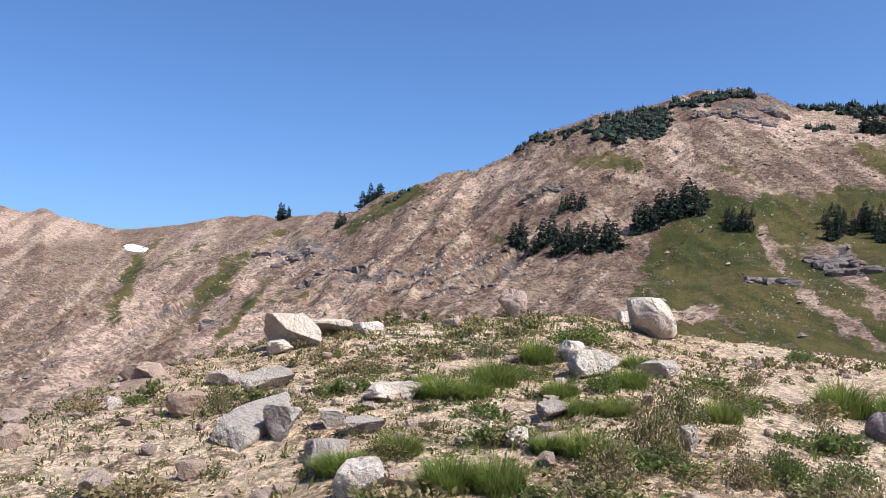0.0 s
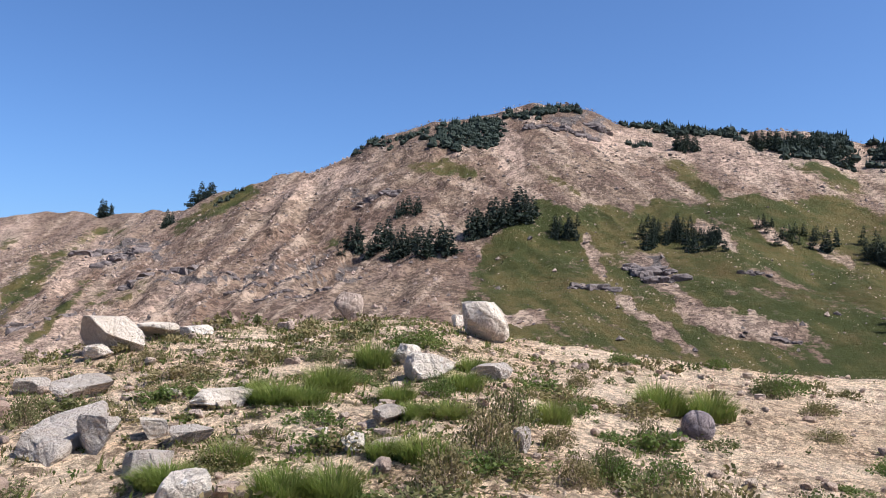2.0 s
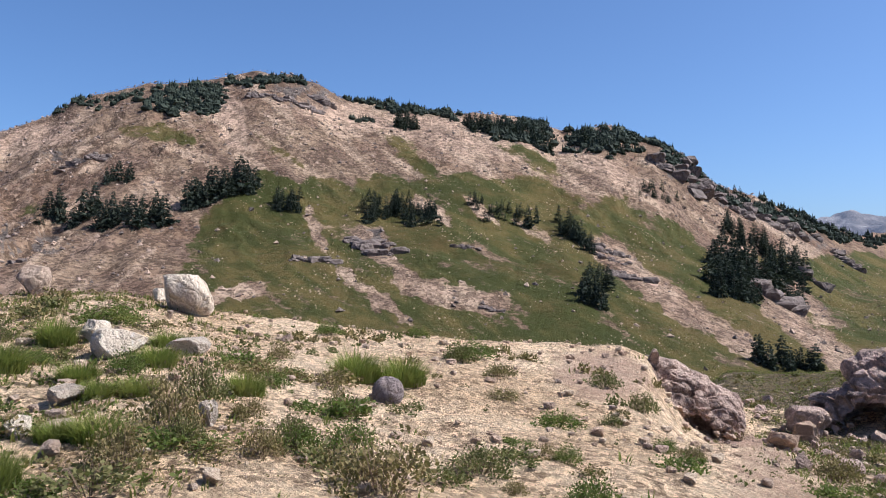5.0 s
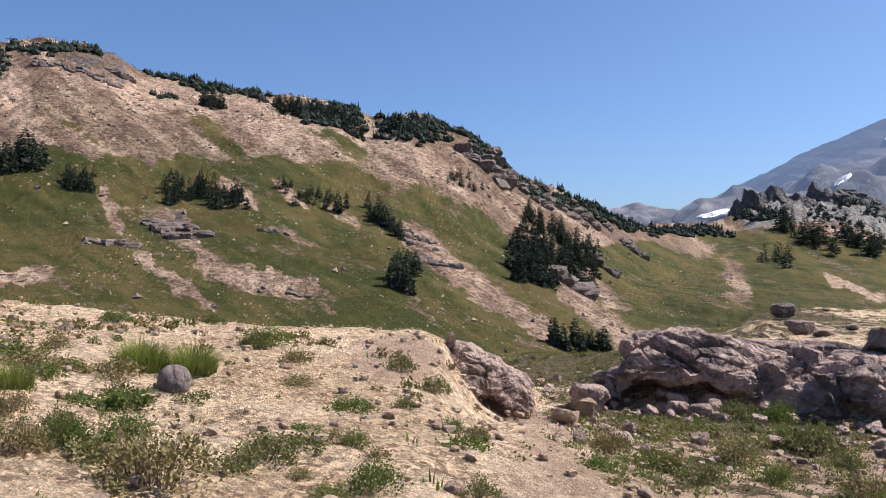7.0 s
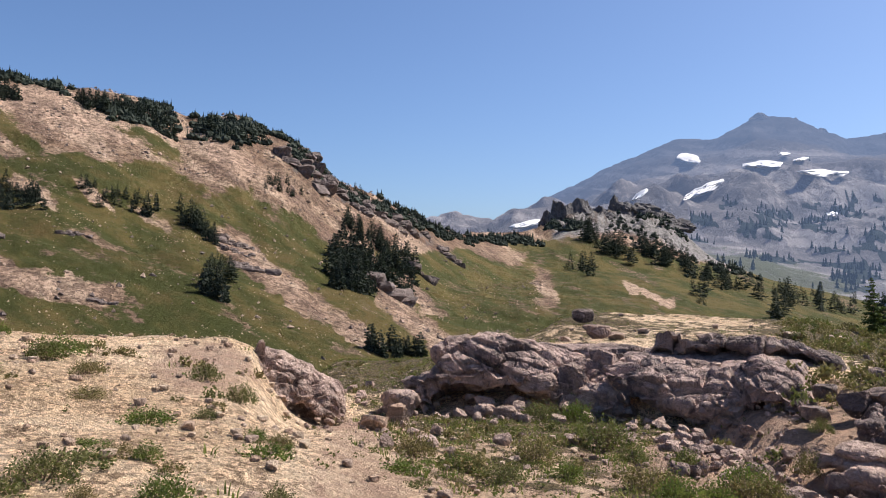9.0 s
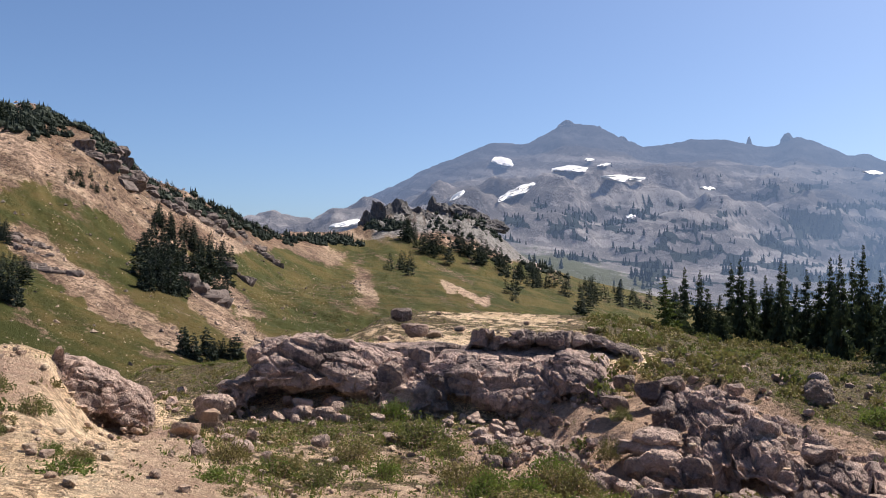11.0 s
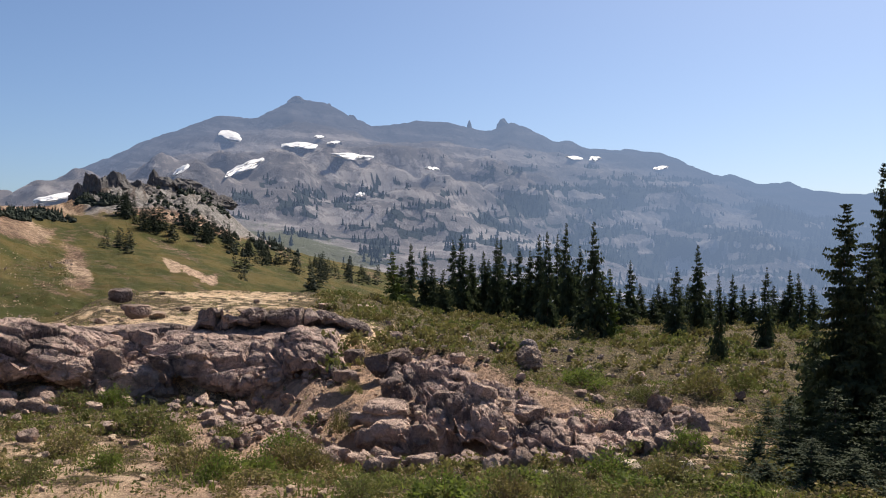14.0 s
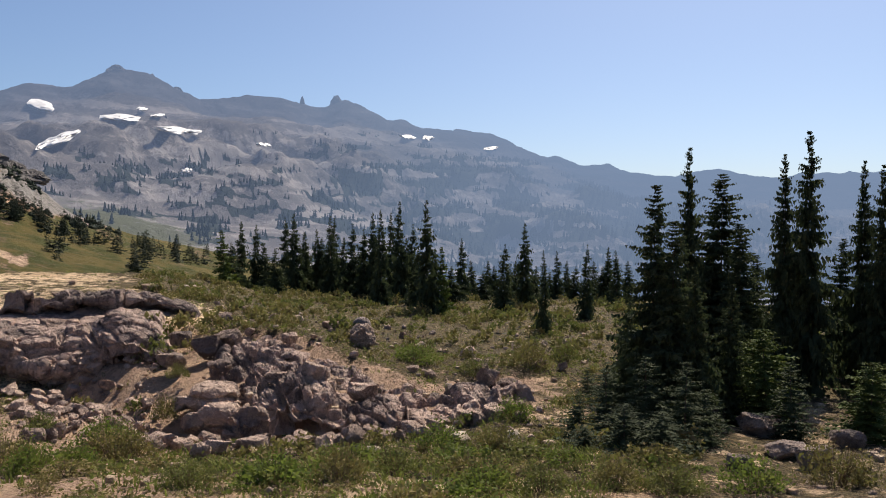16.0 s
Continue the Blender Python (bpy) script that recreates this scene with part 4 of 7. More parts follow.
                for sgn in (-1, 1):
                    d = out * g.uniform(0.4, 1.0) + side * sgn * g.uniform(0.3, 1.0) + np.array([0, 0, g.uniform(-0.35, 0.12)])
                    d /= np.linalg.norm(d)
                    e = np.cross(d, (g.normal(0, 0.5), g.normal(0, 0.5), 1))
                    e /= np.linalg.norm(e)
                    k = len(V)
                    q = c * (1, 1, 1)
                    V += [q - e * size * 0.22, q + e * size * 0.22, q + d * size, q + d * size * 0.55 + np.array([0, 0, -size * 0.22])]
                    F += [(k, k + 1, k + 2), (k, k + 2, k + 3)]
    V = np.array(V)
    n = 7
    tv, tf = [], []
    for q in range(9):
        t = q / 8
        rad = 0.016 * (1 - t) ** 0.9 + 0.0015
        for j in range(n):
            a = 2 * math.pi * j / n
            tv.append((bend[0] * 4 * t * t + rad * math.cos(a), bend[1] * 4 * t * t + rad * math.sin(a), t * 0.99 - 0.02))
    for q in range(8):
        for j in range(n):
            tf.append((q * n + j, q * n + (j + 1) % n, (q + 1) * n + (j + 1) % n, (q + 1) * n + j))
    return (V, np.array(F)), (np.array(tv), np.array(tf))


def fir_kit(seeds, mat, *a, **k):
    kit = []
    for s in seeds:
        c, t = fir_meshes(s, *a, **k)
        kit.append((mesh_of("crown", *c, [mat]), mesh_of("trunk", *t, [BARK], True)))
    return kit


FIRS = {
    "slim": fir_kit(range(5), NEEDLES, 46, 8, 5, droop=0.55, power=0.9, wide=1.75, low=0.05, fat=0.82, skip=0.25),
    "light": fir_kit(range(10, 12), NEEDLES_LIGHT, 36, 9, 4, droop=0.3, power=0.7, low=0.03),
    "broad": fir_kit(range(20, 23), NEEDLES, 48, 13, 8, droop=0.4, power=0.68, wide=1.35, low=0.03, fat=0.55),
    "spire": fir_kit(range(60, 63), NEEDLES, 56, 11, 8, droop=0.45, power=0.8, wide=1.7, low=0.03, fat=0.58, skip=0.2),
    "mat": fir_kit(range(40, 42), NEEDLES, 20, 26, 6, droop=0.3, power=0.55, low=0.02, fat=0.5, skip=0.3),
    "bush": fir_kit(range(30, 32), NEEDLES_LIGHT, 30, 16, 6, droop=0.3, power=0.4, low=0.02, fat=0.6),
}
HILL_FIRS = fir_kit(range(50, 55), NEEDLES_DARK, 19, 10, 2, droop=0.4, power=0.65, low=0.01, wide=1.25, fat=1.7)
SMALL_FIRS = [fir_meshes(90 + k, 26, 7, 2, droop=0.3, power=0.8, low=0.01, wide=0.6, fat=1.5)[0] for k in range(4)]
SMALL_SPOTS = []


def scrub_dome(seed):
    """A dense low krummholz clump: a ragged dome of boughs round a closed heart."""
    g = np.random.RandomState(seed)
    v, f = ICO[2]
    v = v * (0.5, 0.5, 0.36) * (1 + 0.5 * noise3(v, 1.5, g))[:, None] + (0, 0, 0.22)
    lv, lf = leaves(g, 34, 1.15, 0.72, 0.34)
    tv, tf = [], []
    for _ in range(5):
        a, q = g.uniform(0, 6.28), 0.38 * math.sqrt(g.rand())
        x, y, h = q * math.cos(a), q * math.sin(a), g.uniform(0.7, 1.1)
        k = len(tv)
        tv += [(x - 0.11, y, 0.3), (x + 0.06, y - 0.1, 0.3), (x + 0.06, y + 0.1, 0.3), (x, y, h)]
        tf += [(k, k + 1, k + 3), (k + 1, k + 2, k + 3), (k + 2, k, k + 3)]
    return np.concatenate([v, lv, np.array(tv)]), np.concatenate([f, lf + len(v), np.array(tf) + len(v) + len(lv)])


SCRUB = [scrub_dome(80 + k) for k in range(5)]
SCRUB_SPOTS = []
FIR_WORDS = {"slim": "slender dark green subalpine fir with a spire top", "light": "small light green young fir on the meadow", "broad": "broad dense dark fir in shade against the light", "spire": "tall dark fir spire standing against the light", "mat": "low dark krummholz fir mat in deep shade", "bush": "low bushy fir with light green boughs"}


def fir(x, y, h, w, kind):
    THING["n"] += 1
    kit = FIRS[kind][THING["n"] % len(FIRS[kind])]
    base = new("fir_tree")
    base.matrix_world = pose(x, y, float(land_z(x, y)), 0, 0, 67 * THING["n"]) @ Matrix.Diagonal((w, w, h, 1))
    part("crown", kit[0], base)
    part("trunk", kit[1], base, "thin grey-brown trunk")
    return tagged(base, FIR_WORDS[kind], "tree", "firs of the near stand")


def hill_fir(x, y, h):
    THING["n"] += 1
    kit = HILL_FIRS[THING["n"] % 5]
    base = new("fir_tree")
    w = h * (0.55 + 0.14 * math.sin(THING["n"] * 2.1))
    base.matrix_world = pose(x, y, float(land_z(x, y)) - 0.3, 0, 0, 67 * THING["n"]) @ Matrix.Diagonal((w, w, h + 0.3, 1))
    part("crown", kit[0], base)
    part("trunk", kit[1], base)
    return tagged(base, "dark green fir on the far hillside", "tree", "firs on the hillside")


def small_fir(x, y, h):
    SMALL_SPOTS.append((x, y, h))


def hill_scrub(x, y, h):
    SCRUB_SPOTS.append((x, y, h))


# ---- outcrop ----
outcrop = tagged(new("rock_outcrop"), "rugged reddish-brown lava outcrop of cracked blocks", "rock outcrop")


def cells3(x, y, z):
    """Random cells in space: nearest and next distance, two random values and the offset from the cell's seed."""
    xi, yi, zi = (np.floor(v) for v in (x, y, z))
    d1, d2, key = np.full(x.shape, 9.0), np.full(x.shape, 9.0), np.zeros(x.shape, int)
    ox, oy, oz = (np.zeros(x.shape) for _ in range(3))
    for dx in (-1, 0, 1):
        for dy in (-1, 0, 1):
            for dz in (-1, 0, 1):
                cx, cy, cz = xi + dx, yi + dy, zi + dz
                h = _perm[_perm[_perm[cx.astype(int) & 255] + (cy.astype(int) & 255)] + (cz.astype(int) & 255)]
                ex, ey, ez = x - cx - _perm[h] / 255.0, y - cy - _perm[h + 77] / 255.0, z - cz - _perm[h + 151] / 255.0
                d = np.sqrt(ex * ex + ey * ey + ez * ez)
                closer = d < d1
                d2 = np.where(closer, d1, np.minimum(d2, d))
                key, d1 = np.where(closer, h, key), np.where(closer, d, d1)
                ox, oy, oz = np.where(closer, ex, ox), np.where(closer, ey, oy), np.where(closer, ez, oz)
    return d1, d2, _perm[(key * 3 + 31) & 255] / 255.0, _perm[(key * 7 + 90) & 255] / 255.0, ox, oy, oz


def rock_face(az0, az1, foot, lip, back, hollow, rough, seed, cols=0.028, rows=190, kind="outcrop"):
    """A continuous rock face swept along a bearing: ground, hollow under the overhang, face, lip and sloping top, broken into welded beds and blocks."""
    g = np.random.RandomState(seed)
    az = np.arange(az0, az1, math.degrees(cols / foot(np.array([0.5 * (az0 + az1)]))[0][0]))
    rf, zf = foot(az)
    rl, zl = lip(az)
    rb, zb = back(az)
    deep = hollow(az)
    tall = np.maximum(zl - zf, 0.05)
    steep = np.clip(deep * 1.4, 0, 1)
    ends = smooth01(az, az0, az0 + 1.2) * (1 - smooth01(az, az1 - 1.2, az1))
    knots = [(rf - 0.5, zf - 0.35), (rf + 0.05 + 0.9 * deep, zf + 0.02), (rf + 0.05 + 1.2 * deep, zf + 0.14 * tall), (rf + 0.02 + 0.25 * deep, zf + (0.12 + 0.22 * deep) * tall), (rf + 0.02 + 0.42 * (1 - steep) * (rl - rf), zf + 0.46 * tall), (rf + (0.8 - 0.4 * steep) * (rl - rf), zf + 0.80 * tall), (rl, zl), (0.5 * (rl + rb), 0.5 * (zl + zb)), (rb, zb), (rb + 0.5, zb - 0.5)]
    pr, pz = np.array([k[0] for k in knots]), np.array([k[1] for k in knots])
    steps = np.array([0, 0.07, 0.13, 0.2, 0.33, 0.5, 0.62, 0.8, 0.95, 1.0])
    u = np.linspace(0, 1, rows)
    R = np.array([np.interp(u, steps, pr[:, i]) for i in range(len(az))]).T
    Z = np.array([np.interp(u, steps, pz[:, i]) for i in range(len(az))]).T
    k = np.array([0.25, 0.5, 0.25])
    for _ in range(9):
        for M in (R, Z):
            M[1:-1] = k[0] * M[:-2] + k[1] * M[1:-1] + k[2] * M[2:]
    A = np.broadcast_to(az, R.shape)
    P = np.stack([R * np.sin(np.radians(A)), R * np.cos(np.radians(A)), Z], -1)
    n = np.cross(np.gradient(P, axis=1), np.gradient(P, axis=0))
    n /= np.linalg.norm(n, axis=-1, keepdims=True) + 1e-9
    flat = P.reshape(-1, 3)
    s, t, w = np.radians(A).ravel() * 20, flat[:, 2], R.ravel()
    s, t = s + 0.25 * rough * t, t + (0.05 + 0.28 * rough) * s
    bend = [0.35 * noise3(flat, 0.6, g), 0.16 * noise3(flat, 0.7, g), 0.35 * noise3(flat, 0.5, g)]
    out = np.zeros(len(flat))
    for size, tallness, lift, cut in ((2.1 - 0.8 * rough, 0.43, 0.44 - 0.14 * rough, 0.16), (0.85 - 0.15 * rough, 0.45, 0.18, 0.08), (0.32, 0.55, 0.06 + 0.02 * rough, 0.03)):
        d1, d2, r1, r2, ox, oy, oz = cells3((s + bend[0]) / size + seed, (t + bend[1]) / (size * tallness), (w + bend[2]) / size)
        out += lift * ((r1 - 0.5) + (r2 - 0.5) * ox * 0.9 + (r1 * 7 % 1 - 0.5) * oy * 0.9) - cut * (1 - smooth01(d2 - d1, 0.0, 0.14))
    out += 0.08 * noise3(flat, 1.2, g) + 0.035 * noise3(flat, 3.5, g) + (0.010 + 0.012 * rough) * noise3(flat, 10.0, g)
    fade = (ends * np.ones_like(R)).ravel() * smooth01(u, 0.02, 0.12)[:, None].repeat(len(az), 1).ravel() * (1 - 0.75 * smooth01(u, 0.6, 0.97))[:, None].repeat(len(az), 1).ravel()
    flat = flat + n.reshape(-1, 3) * (out * fade)[:, None] - np.stack([0 * out, 0 * out, 0.45 * (1 - (ends * np.ones_like(R)).ravel())], 1)
    i = np.arange(R.size).reshape(R.shape)
    f = np.stack([i[:-1, :-1], i[:-1, 1:], i[1:, 1:], i[1:, :-1]], -1).reshape(-1, 4)[:, ::-1]
    return part("rock_face", mesh_of("rock_face", flat, f, [STONE[kind]], False), outcrop)


def on_land(az, r):
    return r, land_z(r * np.sin(np.radians(az)), r * np.cos(np.radians(az)))


def seen_at(r, el):
    return r, EYE + r * np.tan(np.radians(el))


# overhanging main face, the long ledge above it, the rough lava slope beyond, and the lip of the path
rock_face(53.2, 80.4, lambda a: on_land(a, np.interp(a, [53, 58, 66, 70, 74, 78, 81], [21.0, 20.8, 20.7, 20.2, 19.6, 18.7, 18.3])),
          lambda a: seen_at(np.interp(a, [53, 57, 62, 66, 70, 74, 78, 81], [22.0, 21.9, 21.9, 22.3, 21.2, 20.9, 20.2, 20.0]), np.interp(a, [53, 55, 56.6, 58, 62.5, 64, 66, 68, 69.5, 72, 73.5, 75.5, 77, 79, 81], [-8.6, -7.2, -5.0, -4.7, -4.8, -5.3, -6.0, -5.9, -5.7, -6.1, -6.4, -6.5, -5.5, -6.0, -6.4])),
          lambda a: seen_at(np.interp(a, [53, 58, 66, 74, 78, 81], [24.0, 25.0, 25.0, 25.0, 24.0, 23.0]), np.interp(a, [53, 56, 58, 62, 66, 72, 78, 81], [-8.2, -6.4, -5.2, -4.9, -4.7, -4.6, -5.0, -5.4])),
          lambda a: np.interp(a, [53, 55, 57, 62, 63.5, 65, 67, 68.2, 69, 72, 74, 75, 76, 78, 79.5, 81], [0.2, 0.9, 1.3, 1.2, 0.7, 0.05, 0.05, 0.6, 1.3, 1.2, 0.7, 0.35, 0.8, 0.7, 0.2, 0.1]), 0.15, 3)
rock_face(69.5, 82.5, lambda a: seen_at(np.interp(a, [69, 83], [23.6, 23.0]), np.interp(a, [69, 74, 79, 81, 83], [-5.0, -4.9, -4.9, -5.6, -6.4])),
          lambda a: seen_at(np.interp(a, [69, 83], [24.0, 23.6]), np.interp(a, [69, 70.5, 73, 75, 79, 81, 82, 83], [-4.9, -4.3, -4.25, -3.9, -4.1, -4.7, -5.2, -6.2])),
          lambda a: seen_at(np.interp(a, [69, 83], [25.2, 24.8]), np.interp(a, [69, 74, 79, 83], [-4.9, -4.3, -4.4, -5.6])), lambda a: 0.55 + 0 * a, 0.1, 5, rows=90, kind="dark")
rock_face(82.4, 104.0, lambda a: on_land(a, np.interp(a, [79, 82, 85, 90, 95, 100, 104], [17.4, 15.8, 14.9, 14.6, 14.3, 14.6, 16.0])),
          lambda a: seen_at(np.interp(a, [79, 84, 88, 92, 97, 104], [19.5, 18.2, 17.6, 17.2, 16.8, 17.6]), np.interp(a, [79, 82, 85, 88, 90, 94, 97, 100, 104], [-6.5, -7.2, -7.6, -8.1, -8.6, -9.5, -10.4, -10.8, -10.6])),
          lambda a: seen_at(np.interp(a, [79, 84, 88, 92, 97, 104], [23.0, 22.0, 20.5, 19.5, 18.8, 19.2]), np.interp(a, [79, 84, 88, 92, 97, 104], [-5.6, -6.3, -7.0, -8.2, -9.6, -10.0])),
          lambda a: np.interp(a, [79, 83, 86, 89, 92, 95, 98, 104], [0.0, 0.0, 0.05, 0.6, 0.3, 0.6, 0.2, 0.1]), 1.0, 9)

rock_face(43.6, 50.6, lambda a: seen_at(np.interp(a, [43, 46, 50.6], [17.0, 17.0, 18.6]), np.interp(a, [43.6, 45, 46.5, 48.2, 49.6, 50.6], [-8.0, -9.0, -10.0, -10.9, -10.5, -10.2])),
          lambda a: seen_at(np.interp(a, [43, 46, 50.6], [18.0, 18.2, 19.4]), np.interp(a, [43.6, 44.6, 46.0, 47.4, 48.6, 49.4, 50.0, 50.6], [-5.2, -4.9, -5.15, -5.8, -6.8, -7.8, -8.9, -10.2])),
          lambda a: seen_at(np.interp(a, [43, 50.6], [20.0, 20.8]), np.interp(a, [43.6, 46, 48.6, 50.6], [-5.3, -5.6, -7.4, -10.0])),
          lambda a: np.interp(a, [43.6, 46.6, 47.4, 49.3, 50.6], [0.05, 0.1, 0.75, 0.7, 0.1]), 0.3, 14, rows=150, kind="pink")


def lava_shape(seed, w, d, h, under, beds, level):
    """A worn lava block: boxy, split into beds by level clefts, cracked, and hollowed below."""
    g = np.random.RandomState(seed)
    v, f = ICO[level]
    v = v / (np.abs(v) ** 3.2).sum(1)[:, None] ** (1 / 3.2)
    for _ in range(7):
        n = g.normal(size=3) * (1, 1, 0.7)
        n /= np.linalg.norm(n)
        v = v - np.maximum(0, v @ n - g.uniform(0.72, 1.0))[:, None] * n
    up = (v[:, 2] + 1) / 2
    layer = up * beds + 0.30 * noise3(v * (1, 1, 0.3), 0.9, g) + g.rand()
    part_of = layer - np.floor(layer)
    inset = np.array([g.uniform(0.86, 1.06) for _ in range(8)])[np.floor(layer).astype(int) % 8]
    cleft = np.exp(-((np.minimum(part_of, 1 - part_of)) / 0.10) ** 2)
    q = 1 - 0.16 * cleft * (up < 0.9)
    side = np.clip(1.3 - np.abs(v[:, 2]), 0, 1)
    wide = (1 + (inset - 1) * side) * (1 - (1 - q) * side) * (1 - under * (1 - smooth01(up, 0.02, 0.42)))
    v = v * np.stack([wide, wide, np.ones_like(wide)], 1)
    crack = np.exp(-(np.abs(noise3(v * (1, 1, 0.25), 1.5, g)) / 0.05) ** 2)
    v = v * (1 - 0.08 * crack * side)[:, None]
    nrm = v / np.linalg.norm(v, axis=1)[:, None]
    v = v + nrm * (0.10 * noise3(v, 1.3, g) + 0.07 * noise3(v, 3.0, g) + 0.035 * noise3(v, 8.0, g) + 0.03 * (0.5 - 2 * np.abs(noise3(v, 5.0, g))))[:, None]
    lo, hi = v.min(0), v.max(0)
    v = (v - (lo + hi) / 2) / (hi - lo) * np.array([w, d, h])
    v[:, 2] += h / 2
    return v, f


def lava_block(x, y, z, w, d, h, under, beds, kind):
    THING["n"] += 1
    k = THING["n"]
    v, f = lava_shape(700 + k, w, d, h * 1.06, under, beds, 6 if w > 1.0 else (5 if w > 0.5 else 4))
    ob = part("rock", mesh_of("rock", v, f, [STONE[kind]], False), outcrop)
    ob.matrix_world = pose(x, y, z - 0.05 * h, 3 * math.sin(k), 4 * math.cos(k * 1.7), -math.degrees(math.atan2(x, y)) + 10 * math.sin(k * 2.3))
    return ob


def block(x, y, w, h):
    THING["n"] += 1
    k = THING["n"]
    d = w * (0.8 + 0.4 * ((k * 29) % 10) / 10)
    az = math.degrees(math.atan2(x, y))
    v, f = stone_shape(700 + k, w * 1.1, d, h * 1.2, 4 if w > 0.4 else 3, 13, 0.3, 0.12)
    ob = part("rock", mesh_of("rock", v, f, [STONE[("lava", "pink", "dark")[k % 3]]], False), outcrop)
    ob.matrix_world = pose(x, y, float(land_z(x, y)) - 0.25 * h, -8 + 9 * math.sin(k), 10 * math.cos(k * 1.7), -az + 30 * math.sin(k * 2.3))
    return ob


# boulders and stones on the near ground
boulder(3.81, 15.35, 0.90, 0.70, 'pale')
boulder(3.56, 16.54, 0.27, 0.23, 'pale')
boulder(1.35, 16.40, 0.57, 0.55, 'brown')
boulder(-2.46, 13.77, 0.89, 0.58, 'pale')
boulder(-1.99, 15.20, 0.90, 0.23, 'pale')
boulder(-1.32, 14.91, 0.56, 0.18, 'pale')
boulder(-2.59, 13.33, 0.42, 0.22, 'pale')
boulder(-1.55, 8.13, 0.40, 0.33, 'grey')
boulder(-2.96, 9.84, 0.49, 0.29, 'orange')
boulder(-3.09, 11.93, 0.45, 0.21, 'grey')
boulder(-4.58, 12.47, 0.41, 0.23, 'brown')
boulder(-4.30, 12.43, 0.44, 0.23, 'orange')
boulder(-4.05, 10.40, 0.22, 0.16, 'pale')
boulder(-3.55, 9.51, 0.18, 0.10, 'brown')
boulder(-2.83, 8.16, 0.15, 0.10, 'brown')
boulder(-2.19, 7.37, 0.27, 0.17, 'orange')
boulder(-1.00, 7.29, 0.40, 0.20, 'grey')
boulder(-1.08, 8.24, 0.28, 0.18, 'pale')
boulder(-0.77, 7.97, 0.40, 0.14, 'grey')
boulder(-0.77, 8.87, 0.15, 0.09, 'brown')
boulder(-0.59, 9.50, 0.71, 0.19, 'pale')
boulder(-0.39, 9.97, 0.13, 0.10, 'pale')
boulder(-1.12, 9.90, 0.24, 0.15, 'pale')
boulder(1.88, 10.67, 0.64, 0.33, 'pale')
boulder(1.73, 11.55, 0.41, 0.28, 'pale')
boulder(1.14, 8.43, 0.43, 0.16, 'grey')
boulder(2.82, 11.07, 0.55, 0.21, 'grey')
boulder(4.93, 13.29, 0.23, 0.14, 'brown')
boulder(4.65, 8.92, 0.38, 0.32, 'purple')
boulder(2.10, 7.25, 0.16, 0.23, 'grey')
boulder(0.42, 8.01, 0.12, 0.09, 'pale')
boulder(0.64, 7.21, 0.20, 0.17, 'pale')
boulder(0.90, 7.24, 0.29, 0.12, 'brown')
boulder(-4.64, 9.12, 0.36, 0.25, 'orange')
boulder(-5.35, 10.56, 0.38, 0.21, 'brown')
boulder(-2.89, 7.08, 0.31, 0.23, 'brown')
boulder(-0.57, 6.01, 0.37, 0.28, 'pale')
boulder(0.16, 15.35, 0.31, 0.17, 'brown')
boulder(11.89, 9.07, 0.50, 0.30, 'orange')
boulder(14.99, 10.94, 0.55, 0.42, 'orange')
slab(-1.92, 8.52, 0.55, 1.16, 0.27, 14, 10, -12, 'grey', -0.05)
slab(-2.34, 11.12, 0.53, 0.91, 0.26, 12, 14, -25, 'grey', -0.02)
boulder(25.02, 10.86, 0.36, 0.24, 'brown')
boulder(29.57, 13.46, 0.46, 0.26, 'brown')
boulder(31.99, 12.94, 0.23, 0.14, 'brown')
boulder(24.91, 8.52, 0.63, 0.23, 'brown')
boulder(27.32, 8.28, 0.34, 0.15, 'brown')
boulder(31.09, 8.97, 0.26, 0.17, 'brown')
boulder(32.77, 8.12, 0.18, 0.09, 'brown')
boulder(24.08, 11.47, 0.43, 0.18, 'brown')
boulder(27.85, 10.38, 0.42, 0.18, 'brown')
boulder(25.21, 10.27, 0.54, 0.22, 'brown')
boulder(30.52, 6.23, 0.75, 0.25, 'brown')
boulder(30.53, 4.83, 0.74, 0.31, 'brown')
# stones before the firs: dark colour stands in for tree shade
boulder(13.58, -6.35, 0.54, 0.35, 'dark')
boulder(12.45, -6.64, 0.73, 0.33, 'dark')
boulder(10.65, -6.04, 0.55, 0.24, 'dark')
boulder(9.98, -6.03, 0.45, 0.30, 'dark')
boulder(9.69, -4.94, 0.35, 0.18, 'dark')
boulder(23.59, -0.91, 0.56, 0.47, 'purple')
boulder(11.66, -0.76, 0.20, 0.17, 'pale')
boulder(11.79, -1.96, 0.31, 0.20, 'pale')
boulder(11.77, -2.62, 0.31, 0.16, 'pale')
boulder(11.38, -7.38, 0.53, 0.26, 'dark')
# grass tufts
tuft(-0.00, 9.48, 0.69, 0.29)
tuft(0.59, 10.02, 0.60, 0.43)
tuft(1.30, 9.39, 0.44, 0.28)
tuft(1.29, 11.50, 0.51, 0.46)
tuft(-0.79, 6.90, 0.51, 0.23)
tuft(-0.37, 7.29, 0.43, 0.24)
tuft(0.04, 6.09, 0.44, 0.36)
tuft(0.39, 6.05, 0.44, 0.36)
tuft(1.34, 8.45, 0.34, 0.23)
tuft(1.72, 8.51, 0.52, 0.22)
tuft(2.24, 10.17, 0.49, 0.35)
tuft(4.88, 10.35, 0.69, 0.57)
tuft(5.47, 10.20, 0.73, 0.51)
tuft(2.89, 8.77, 0.43, 0.34)
tuft(2.66, 11.52, 0.47, 0.32)
tuft(0.87, 7.01, 0.33, 0.23)
tuft(1.17, 6.86, 0.51, 0.28)
